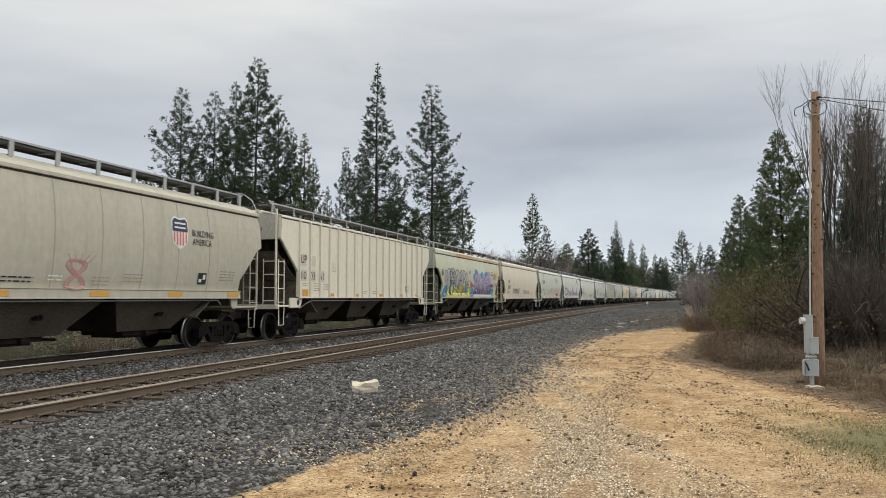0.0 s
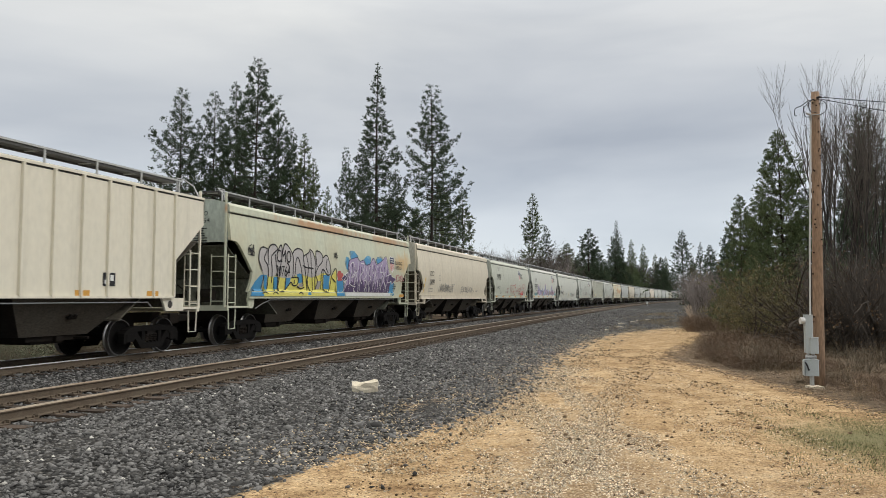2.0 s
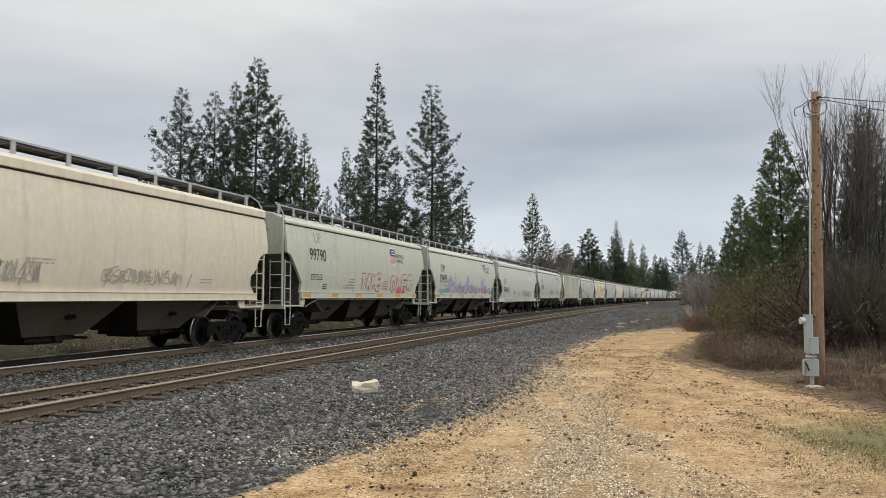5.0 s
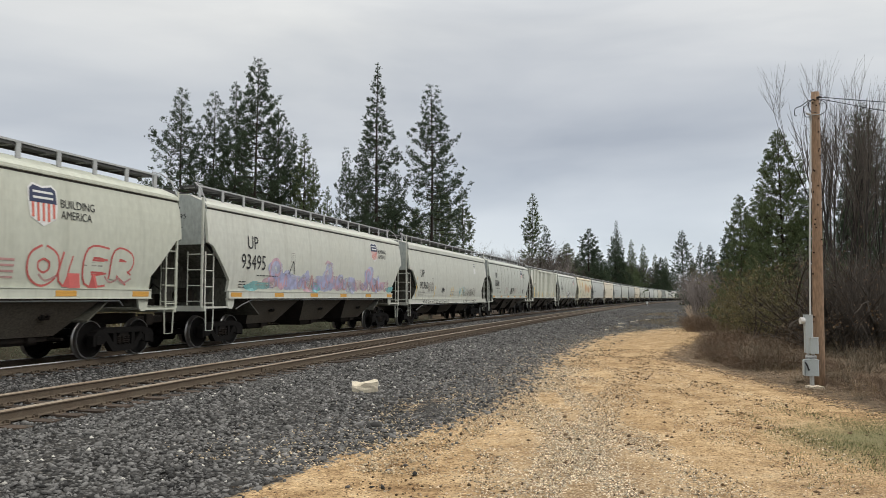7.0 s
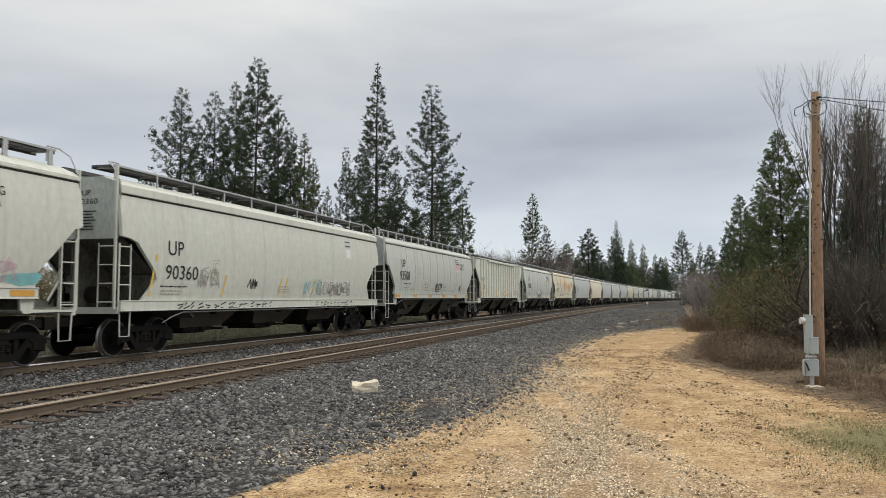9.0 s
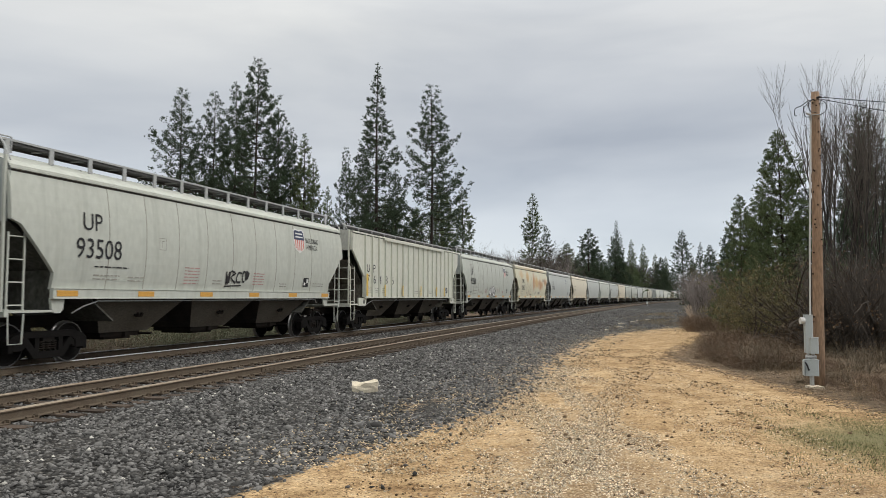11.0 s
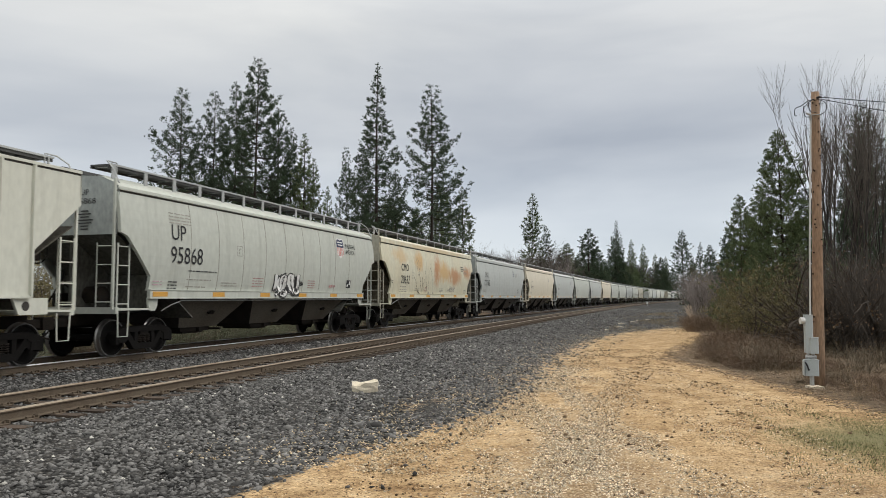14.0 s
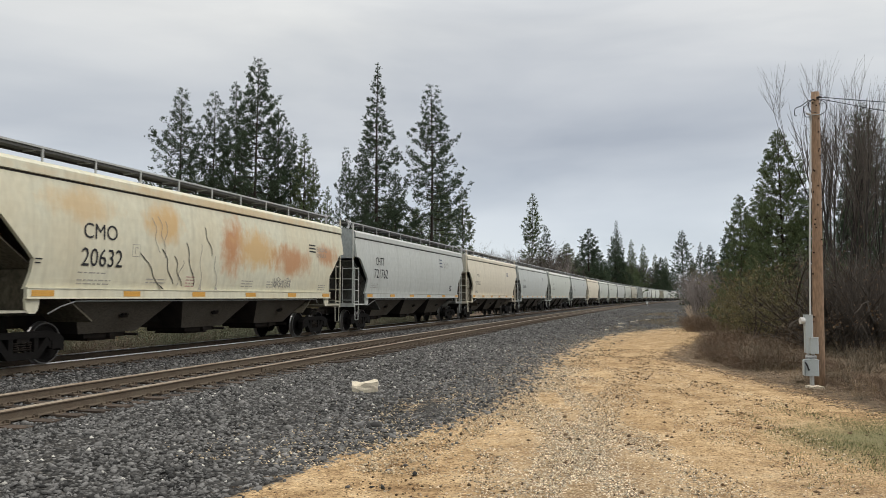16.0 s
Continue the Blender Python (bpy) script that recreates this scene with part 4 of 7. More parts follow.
for _n, _c in (("black", (0.03, 0.028, 0.03)), ("white", (0.72, 0.72, 0.70)), ("silver", (0.46, 0.44, 0.43)), ("sky_blue", (0.075, 0.29, 0.52)), ("yellow", (0.72, 0.66, 0.16)),
               ("purple", (0.38, 0.31, 0.47)), ("deep_purple", (0.09, 0.06, 0.14)), ("red", (0.55, 0.12, 0.11)), ("rose", (0.56, 0.30, 0.29)), ("lavender", (0.50, 0.52, 0.76)),
               ("pink", (0.66, 0.43, 0.50)), ("teal", (0.22, 0.52, 0.54)), ("navy", (0.04, 0.05, 0.10)), ("stripe_red", (0.60, 0.17, 0.13)), ("faint", (0.40, 0.38, 0.34)), ("rust", (0.42, 0.19, 0.075)), ("rust_pale", (0.55, 0.36, 0.18)),
               ("mark_yellow", (0.72, 0.50, 0.10)), ("dull_grey", (0.38, 0.36, 0.34)), ("blue_mist", (0.16, 0.40, 0.58)), ("violet", (0.26, 0.17, 0.36)), ("lilac", (0.58, 0.49, 0.66))):
    spray(_n, _c, {"lavender": 0.82, "pink": 0.85, "teal": 0.6, "rose": 0.5, "faint": 0.5, "red": 0.12, "blue_mist": 0.9, "lilac": 0.5, "violet": 0.4}.get(_n, 0.0))
M["seam"] = mat("dark_weld_seam", (0.36, 0.345, 0.30), 0.8, 0, 0.4, 3, 30)
M["patch"] = mat("overpaint", (0.60, 0.56, 0.47), 0.7, 0, 0.2, 2, 30, bump=0)
# dark eave joint with the lip's shade in its colour; also blackens jacking holes
M["gap"] = mat("eave_joint_shade", (0.06, 0.055, 0.05), 0.85, 0, 0.4, 3, 30)


def shield(car, y, z, w, h, kind, ln):
    """A striped shield: dark blue head over red and white stripes."""
    s = Spray(kind, ln)
    s.fill([(y - 0.05, z + h * 0.55), (y - 0.04, z + h * 0.93), (y + w * 0.13, z + h * 1.06), (y + w * 0.5, z + h * 1.0), (y + w * 0.87, z + h * 1.06), (y + w + 0.04, z + h * 0.93), (y + w + 0.05, z + h * 0.55), (y + w * 1.0, z + h * 0.16), (y + w * 0.5, z - 0.05), (y, z + h * 0.16)], M["white"], 0.010)
    base = s.done("shield_emblem", car, "dark blue, red and white striped shield")
    for k in range(5):
        a = y + w * (0.10 + 0.2 * k)
        s = Spray(kind, ln)
        s.stroke([(a, z + h * (0.16 if k in (0, 4) else 0.07)), (a, z + h * 0.55)], w * 0.095, M["stripe_red"], 0.016)
        s.done("stripe", base, "red stripe")
    s = Spray(kind, ln)
    s.fill([(y - 0.02, z + h * 0.55), (y + w + 0.02, z + h * 0.55), (y + w, z + h * 0.9), (y + w * 0.85, z + h), (y + w * 0.5, z + h * 0.94), (y + w * 0.15, z + h), (y, z + h * 0.9)], M["navy"], 0.014)
    s.done("shield_head", base, "dark blue head of the shield")
    for f in (0.83, 0.68):
        s = Spray(kind, ln)
        s.stroke([(y + w * 0.12, z + h * f), (y + w * 0.88, z + h * f)], h * 0.06, M["white"], 0.018)
        s.done("band", base, "white band")


def small_print(car, kind, ln, spots):
    """Lines of print too small to read, as bars, and framed data panels."""
    s = Spray(kind, ln)
    rng = random.Random(7)
    for y, z, w, n, m in spots:
        for k in range(n):
            x = y
            while x < y + w:
                g = rng.uniform(0.08, 0.3)
                s.stroke([(x, z - 0.085 * k), (min(x + g, y + w), z - 0.085 * k)], 0.03, M[m], 0.0135)
                x += g + 0.04
    tagged(s.done("small_print", car, "rows of small dark print"), kind="stuff")


def hopper_car(ln, kind, paint, label, under="hopper_brown", orange=True, spin=True, seams=False, wide=True, dz=0.14):
    """A covered hopper car. Its origin lies in the middle, at the rail heads; +x faces the camera's side."""
    car = thing("covered_hopper_car", label, "freight car", group="cars of the freight train")
    h = ln / 2
    pn = paint.name
    trim = ENDS[pn] if pn.startswith("rust") else paint
    top = {"ribbed": 4.42 + dz, "flat": 4.72, "low": 4.72}.get(kind, 4.40)
    panels = shared(("body", ln, kind, seams), lambda: body_mesh(ln, kind, seams))
    for k, (name, mb) in enumerate(panels):
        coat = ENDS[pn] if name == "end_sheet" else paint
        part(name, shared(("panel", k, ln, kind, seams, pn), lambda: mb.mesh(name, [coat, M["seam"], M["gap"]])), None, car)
    for s in (-1, 1):
        if kind != "ribbed":
            sm = shared(("sill", ln, kind, pn), lambda: sill_mesh(ln, kind).mesh("side_sill", paint))
            sill = part("side_sill", sm, None, car, m=pose(s * 1.52, 0, 0, 0, 0, 0 if s > 0 else 180))
            if orange and s > 0:
                om = shared("orange", lambda: one_box((0.0435, 0, 1.57), (0.008, 0.62, 0.13)).mesh("reflector", M["orange"]))
                for k in range(6):
                    part("reflector", om, None, sill, m=pose(0, -h + 1.62 + (ln - 3.24) * k / 5, 0))
        else:
            rib = shared(("rib", pn), lambda: one_box((0, 0, 2.89), (0.085, 0.05, 2.78)).mesh("rib", paint))
            n = 18
            for k in range(n):
                part("rib", rib, None, car, m=pose(s * 1.6, -h + 1.40 + (ln - 2.80) * k / (n - 1), 0))
            part("side_sill", shared(("rsill", ln, pn), lambda: one_box((0, 0, 1.49), (0.05, ln - 2.74, 0.06)).mesh("side_sill", paint)), None, car, m=pose(s * 1.59, 0, 0))
            for e in (-1, 1):
                part("side_plate", shared(("plate", pn), lambda: side_plate_mesh().mesh("side_plate", [paint, M["gap"]])), None, car, m=pose(s * 1.50, e * h, 0) @ Matrix.Diagonal((s, e, 1, 1)))
        for e in (-1, 1):
            part("bolster_bracket", shared(("brk", pn), lambda: side_bracket_mesh().mesh("bolster_bracket", paint)), None, car, m=pose(s * 1.46, e * (h - 1.42) - 0.3, 0))
    # ends
    for e in (1, -1):
        rot = pose(0, e * h, 0, 0, 0, 0 if e > 0 else 180)
        part("end_platform", shared(("plat", pn), lambda: end_frame_mesh().mesh("end_platform", trim)), None, car, m=rot)
        part("slope_sheet", shared(("slope", pn), lambda: slope_mesh().mesh("slope_sheet", END_SHADE[pn])), None, car, m=rot)
        part("bulkhead", shared(("bulk", pn), lambda: bulkhead_mesh().mesh("bulkhead", END_SHADE[pn])), None, car, m=rot)
        part("gusset", shared(("gusset", pn), lambda: gusset_mesh().mesh("gusset", END_SHADE[pn])), None, car, m=rot)
        part("coupler", shared("coupler", lambda: coupler_mesh().mesh("coupler", M["dark_steel"])), None, car, m=rot)
        part("roof_grab_rail", shared("endrail", lambda: end_rail_mesh().mesh("roof_grab_rail", M["galv"])), None, car, m=pose(0, h - 0.06, dz) if e > 0 else pose(0, -h + 0.06, dz) @ Matrix.Diagonal((1, -1, 1, 1)))
        for s in (1, -1):
            part("corner_post", shared(("post", pn, top), lambda: one_box((0, 0, (1.19 + top) / 2), (0.055, 0.06, top - 1.19)).mesh("corner_post", trim)), None, car, m=pose(s * 1.42, e * (h + 0.03), 0))
            part("ladder", shared(("lad", pn), lambda: ladder_mesh(1.2, 2.82, 0.42, 4, 0.026).mesh("ladder", trim)), None, car, m=pose(s * 1.47, e * (h - 0.27), 0))
            part("stirrup", shared(("stir", pn), lambda: stirrup_mesh().mesh("stirrup", trim)), None, car, m=pose(s * 1.46, e * (h - 0.32), 0))
        part("end_ladder", shared(("endlad", pn), lambda: ladder_mesh(1.25, 2.82, 0.5, 4, 0.016).mesh("end_ladder", trim)), None, car, m=pose(1.19, e * (h + 0.03), 0, 0, 0, 90))
    part("brake_cylinder", shared("brk", lambda: brake_mesh().mesh("brake_cylinder", M["dark_steel"])), None, car, m=pose(0, -h, 0, 0, 0, 180))
    part("brake_wheel", shared("brkw", lambda: brake_wheel_mesh().mesh("brake_wheel", M["dark_steel"])), None, car, m=pose(0.35, h, 0))
    # discharge bays
    w = round((ln - 5.2) / 3, 3)
    for k in (-1, 0, 1):
        bay = part("discharge_bay", shared(("bay", ln, under), lambda: bay_mesh(w).mesh("discharge_bay", [M[under], M["hopper_shade"]])), None, car, m=pose(0, k * w, 0))
        part("outlet_gate", shared("gate", lambda: gate_mesh().mesh("outlet_gate", M["dark_steel"])), None, bay)
        part("bracket", shared("vib", lambda: vibrator_mesh().mesh("bracket", M["dark_steel"])), None, bay, m=pose(1.10, 0.1, 1.02, 0, 36, 0))
    zp = 1.40 if kind in ("round", "flat", "bulged") else 1.36 if kind == "ribbed" else 1.08
    part("brake_pipe", shared(("pipe", ln, zp), lambda: brake_pipe_mesh(ln, zp).mesh("brake_pipe", M["galv"])), None, car)
    part("centre_sill", shared(("csill", ln), lambda: one_box((0, 0, 0.92), (0.36, ln, 0.28)).mesh("centre_sill", M["dark_steel"])), None, car)
    # roof
    hw = (ln - 1.8) / 6
    for k in range(6):
        part("roof_hatch", shared(("hatch", ln, pn), lambda: hatch_mesh(hw - 0.1).mesh("roof_hatch", paint)), None, car, m=pose(0, -ln / 2 + 0.9 + hw * (k + 0.5), 0.10 if dz > 0 else -0.04))
    for s in (-1, 1):
        wk = part("running_board", shared(("walk", ln), lambda: walkway_mesh(ln).mesh("running_board", M["grating"])), None, car, m=pose(s * 0.70, 0, 4.66 + dz))
        part("edge_strip", shared(("strip", ln), lambda: one_box((0, 0, 0), (0.035, ln - 0.5, 0.045)).mesh("edge_strip", M["galv"])), None, wk, m=pose(s * 0.30, 0, 0.02))
    n = 14 if kind == "round" else 11
    for k in range(n):
        part("running_board_post", shared(("rbpost", wide), lambda: post_mesh(wide).mesh("running_board_post", M["galv"])), None, car, m=pose(1.0, -h + 0.4 + (ln - 0.8) * k / (n - 1), dz))
    # trucks
    for e in (-1, 1):
        tr = part("truck", BOLSTER, None, car, m=pose(0, e * (h - 1.62), 0))
        for s in (-1, 1):
            part("sideframe", SIDEFRAME, None, tr, m=pose(s * 1.03, 0, 0))
            for dy in (-0.17, 0.0, 0.17) if spin else (0.0,):
                part("spring", SPRING, None, tr, m=pose(s * 1.03, dy, 0))
            ws = part("wheelset", WHEELSET, None, tr, m=pose(0, s * 0.89, WHEEL_R))
            if spin:
                SPIN.append((ws, s * 0.89))
    return car


def paint(name, base, tint, var=0.35, stain=None, amount=0.5, spots=()):
    """Weathered car paint: upright streaks of grime, and larger stains where there are any."""
    m = mat(name, base, 0.6, 0.0, var * 0.38, 0.5, 7, tint=tint, streak=0.5, bump=0.03)
    nt = m.node_tree
    N, L = nt.nodes, nt.links
    b = N["Principled BSDF"]
    src = b.inputs["Base Color"].links[0].from_socket
    tc = N.new("ShaderNodeTexCoord")

    def layer(src, scale, stretch, lo, hi, colour, strength):
        mp = N.new("ShaderNodeMapping")
        mp.inputs["Scale"].default_value = stretch
        L.new(tc.outputs["Object"], mp.inputs[0])
        no = N.new("ShaderNodeTexNoise")
        no.inputs["Scale"].default_value, no.inputs["Detail"].default_value, no.inputs["Roughness"].default_value = scale, 7, 0.6
        L.new(mp.outputs[0], no.inputs["Vector"])
        r = N.new("ShaderNodeMapRange")
        r.inputs[1].default_value, r.inputs[2].default_value, r.inputs[4].default_value = lo, hi, strength
        L.new(no.outputs[0], r.inputs[0])
        x = N.new("ShaderNodeMix")
        x.data_type = "RGBA"
        L.new(r.outputs[0], x.inputs[0])
        L.new(src, x.inputs[6])
        x.inputs[7].default_value = (*colour, 1)
        return x.outputs[2]
    src = layer(src, 2.2, (1, 1.6, 0.07), 0.52, 0.75, tuple(c * 0.55 for c in tint), 0.30)
    if stain:
        src = layer(src, 0.55, (1, 0.55, 0.5), 0.50, 0.64, stain, amount)
    for y, z, ry, rz, colour, k in spots:
        # a rust patch, frayed by a noise and running downwards
        mp = N.new("ShaderNodeMapping")
        mp.inputs["Location"].default_value = (0, -y / ry, -z / rz)
        mp.inputs["Scale"].default_value = (0, 1 / ry, 1 / rz)
        L.new(tc.outputs["Object"], mp.inputs[0])
        ln = N.new("ShaderNodeVectorMath")
        ln.operation = "LENGTH"
        L.new(mp.outputs[0], ln.inputs[0])
        mq = N.new("ShaderNodeMapping")
        mq.inputs["Scale"].default_value = (1, 1.5, 1.0)
        L.new(tc.outputs["Object"], mq.inputs[0])
        no = N.new("ShaderNodeTexNoise")
        no.inputs["Scale"].default_value, no.inputs["Detail"].default_value, no.inputs["Roughness"].default_value = 1.6, 8, 0.65
        L.new(mq.outputs[0], no.inputs["Vector"])
        ad = N.new("ShaderNodeMath")
        ad.operation = "MULTIPLY_ADD"
        L.new(no.outputs[0], ad.inputs[0])
        ad.inputs[1].default_value = -2.4
        L.new(ln.outputs["Value"], ad.inputs[2])
        r = N.new("ShaderNodeMapRange")
        r.inputs[1].default_value, r.inputs[2].default_value, r.inputs[3].default_value, r.inputs[4].default_value = -0.75, 0.1, k, 0.0
        L.new(ad.outputs[0], r.inputs[0])
        x = N.new("ShaderNodeMix")
        x.data_type = "RGBA"
        L.new(r.outputs[0], x.inputs[0])
        L.new(src, x.inputs[6])
        x.inputs[7].default_value = (*colour, 1)
        src = x.outputs[2]
    L.new(src, b.inputs["Base Color"])
    return m


RUST, PALE_RUST = (0.44, 0.19, 0.07), (0.56, 0.37, 0.17)
P = {
    "cream": paint("cream_car_paint", (0.643, 0.586, 0.470), (0.498, 0.421, 0.320)),
    "ivory": paint("ivory_car_paint", (0.715, 0.675, 0.560), (0.62, 0.575, 0.46), 0.25),
    "white": paint("off_white_car_paint", (0.615, 0.620, 0.545), (0.49, 0.475, 0.39)),
    "grey": paint("grey_car_paint", (0.484, 0.503, 0.456), (0.362, 0.352, 0.301)),
    "pale": paint("pale_grey_car_paint", (0.543, 0.554, 0.498), (0.443, 0.421, 0.348)),
    "tan": paint("dusty_tan_car_paint", (0.445, 0.425, 0.346), (0.327, 0.292, 0.226)),
    "sage": paint("sage_grey_car_paint", (0.507, 0.523, 0.446), (0.407, 0.393, 0.310)),
    "green": paint("pale_green_car_paint", (0.525, 0.549, 0.432), (0.453, 0.403, 0.282), 0.35, (0.50, 0.40, 0.24), 0.3,
                   ((-2.0, 4.2, 3.5, 0.16, RUST, 0.7), (5.5, 4.2, 3.0, 0.16, RUST, 0.6), (7.4, 3.2, 1.0, 0.5, PALE_RUST, 0.8))),
    "rusty": paint("rust_stained_cream_paint", (0.615, 0.595, 0.470), (0.507, 0.448, 0.310), 0.4, (0.58, 0.46, 0.28), 0.25,
                   ((-3.0, 3.45, 0.8, 0.45, PALE_RUST, 0.9), (0.3, 3.0, 0.7, 0.8, RUST, 0.85), (1.8, 3.0, 1.3, 0.6, PALE_RUST, 0.9), (4.2, 2.75, 1.3, 0.5, RUST, 0.8), (7.2, 3.1, 0.9, 0.45, RUST, 0.8), (-6.0, 3.6, 1.0, 0.4, PALE_RUST, 0.6), (0.0, 4.2, 7.0, 0.12, PALE_RUST, 0.5))),
    "blue": paint("blue_grey_car_paint", (0.453, 0.471, 0.451), (0.353, 0.339, 0.301)),
}
# end sheets: greyer and darker than the sides, their shade painted into the colour
ENDS, END_SHADE = {}, {}
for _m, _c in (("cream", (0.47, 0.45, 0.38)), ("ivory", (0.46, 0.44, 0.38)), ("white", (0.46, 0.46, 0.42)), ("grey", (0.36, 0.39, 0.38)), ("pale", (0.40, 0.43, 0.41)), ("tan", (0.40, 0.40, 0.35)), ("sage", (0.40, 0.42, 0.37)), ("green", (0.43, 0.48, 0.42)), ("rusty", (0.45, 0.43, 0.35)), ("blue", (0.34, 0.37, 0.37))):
    ENDS[P[_m].name] = mat(_m + "_shaded_end_sheet", _c, 0.6, 0, 0.3, 0.7, 12, streak=0.6, tint=tuple(0.75 * k for k in _c))
    # sheets under the ends: end paint cut to a third, shade painted in
    END_SHADE[P[_m].name] = mat(_m + "_shaded_sheet", tuple(0.33 * k for k in (_c[0], _c[1] * 0.94, _c[2] * 0.86)), 0.8, 0, 0.6, 0.9, 14, streak=0.4, tint=(0.035, 0.028, 0.022), spec=0.1)
SPEED = 11.013
# front end and rear end along the line at the clip's start, shape, paint, seams, label
TRAIN = [
    (4.7, 22.5, "round", "tan", True, "dusty tan round-sided covered hopper car with striped shield"),
    (23.87, 41.27, "ribbed", "ivory", False, "ivory ribbed covered hopper car with black numbers"),
    (42.7, 60.0, "flat", "green", False, "pale green covered hopper car with blue and purple graffiti"),
    (61.3, 78.0, "bulged", "cream", False, "cream covered hopper car with faint scribbles along the sill"),
    (79.4, 95.25, "round", "sage", False, "sage grey covered hopper car with red outlined graffiti"),
    (96.55, 113.55, "round", "pale", False, "pale grey covered hopper car with pastel graffiti"),
    (114.9, 132.4, "low", "pale", False, "pale grey covered hopper car with a deep marked sill"),
    (133.6, 150.3, "round", "grey", True, "grey covered hopper car with a small black scrawl"),
    (151.37, 168.57, "ribbed", "white", False, "off-white ribbed covered hopper car with yellow marks"),
    (169.9, 186.9, "round", "grey", True, "grey covered hopper car with black and white graffiti"),
    (187.95, 205.45, "flat", "rusty", False, "rust-stained cream covered hopper car with black drips"),
    (206.9, 225.0, "flat", "blue", False, "blue-grey covered hopper car with black numbers"),
    (226.4, 243.3, "flat", "cream", False, "plain cream covered hopper car in the train"),
    (244.5, 261.0, "round", "blue", False, "blue-grey round-sided covered hopper car in the train"),
    (262.3, 279.5, "round", "grey", False, "grey round-sided covered hopper car in the train"),
    (280.8, 298.0, "round", "blue", False, "blue-grey round-sided covered hopper car in the train"),
    (299.3, 315.5, "flat", "cream", False, "cream covered hopper car with stained sides"),
    (316.8, 332.0, "round", "grey", False, "grey round-sided covered hopper car in the train"),
]


def silver_piece(sp):
    """Tall silver letters over a yellow and blue ground, outlined in black."""
    K = M["black"]
    sp.area([(2.00, 1.56), (2.20, 2.24), (3.01, 2.23), (4.07, 2.25), (5.25, 2.38), (6.51, 2.48), (7.37, 2.32), (7.81, 2.63), (7.90, 2.13), (7.92, 1.54), (1.97, 1.52)], M["yellow"], 0.008)
    sp.area([(1.30, 1.72), (1.50, 1.98), (1.82, 2.22), (2.03, 2.24), (1.98, 1.68), (2.06, 1.53), (1.20, 1.53)], M["sky_blue"], 0.010)
    for k, shape in enumerate(([(2.06, 2.23), (2.27, 2.25), (2.36, 1.71), (2.16, 1.69)], [(2.70, 2.19), (3.00, 2.19), (3.07, 1.75), (2.75, 1.69)], [(3.64, 2.21), (3.97, 2.19), (3.94, 1.93), (3.63, 1.77), (3.55, 1.98)],
                               [(4.35, 2.37), (4.77, 2.41), (4.95, 2.04), (4.57, 1.99)], [(6.64, 2.35), (7.25, 2.40), (7.28, 1.80), (6.72, 1.82)], [(7.89, 2.13), (8.57, 2.19), (8.75, 1.56), (7.91, 1.53)], [(5.33, 1.67), (5.60, 1.69), (5.61, 1.58), (5.33, 1.58)])):
        sp.area(shape, M["sky_blue"], 0.011 + 0.0002 * k)
    for shape in ([(4.59, 1.99), (4.96, 2.01), (4.98, 1.87), (4.57, 1.86)], [(6.08, 2.11), (6.47, 2.12), (6.43, 1.80), (6.03, 1.79)]):
        sp.area(shape, M["dull_grey"], 0.0125)
    # bodies of the letters
    for k, shape in enumerate(([(1.91, 2.30), (1.64, 2.74), (1.78, 3.11), (2.22, 3.10), (2.69, 3.28), (2.94, 3.14), (2.96, 2.66), (2.84, 2.20), (2.39, 2.18), (2.13, 2.24)],
                               [(2.92, 3.11), (3.17, 3.30), (3.22, 3.14), (3.48, 3.36), (3.75, 3.25), (4.02, 3.05), (4.05, 2.19), (3.45, 2.16), (2.94, 2.20), (2.91, 2.65)],
                               [(3.97, 3.04), (4.19, 3.19), (4.52, 3.25), (4.85, 3.13), (4.90, 2.79), (5.08, 2.26), (4.56, 2.36), (4.03, 2.19)])):
        sp.area(shape, M["silver"], 0.014 + 0.0003 * k)
    for k, shape in enumerate(([(4.86, 3.00), (5.32, 3.16), (5.40, 3.27), (5.67, 3.14), (5.89, 2.86), (6.01, 2.30), (5.60, 2.22), (5.08, 2.29), (4.88, 2.73)],
                               [(5.85, 2.86), (5.93, 3.22), (6.38, 3.18), (6.49, 3.00), (6.90, 3.13), (7.19, 2.75), (7.25, 2.41), (6.51, 2.43), (6.01, 2.28)])):
        sp.area(shape, M["silver"], 0.015 + 0.0003 * k)
    first = ([(1.91, 2.36), (1.64, 2.74), (1.78, 3.11), (2.19, 3.10), (2.03, 2.85), (2.02, 2.72), (2.28, 2.46), (2.36, 1.71)], [(1.95, 1.69), (2.04, 2.21)],
             [(2.31, 2.56), (2.24, 2.92), (2.35, 3.19), (2.69, 3.28), (2.92, 3.14), (2.63, 2.98), (2.47, 2.81), (2.56, 2.37), (2.60, 1.98)], [(2.73, 2.96), (2.80, 2.65), (3.00, 2.12), (3.07, 1.70)],
             [(2.94, 3.11), (3.17, 3.30), (3.23, 3.01), (3.15, 2.67), (3.08, 2.21), (3.09, 1.70)])
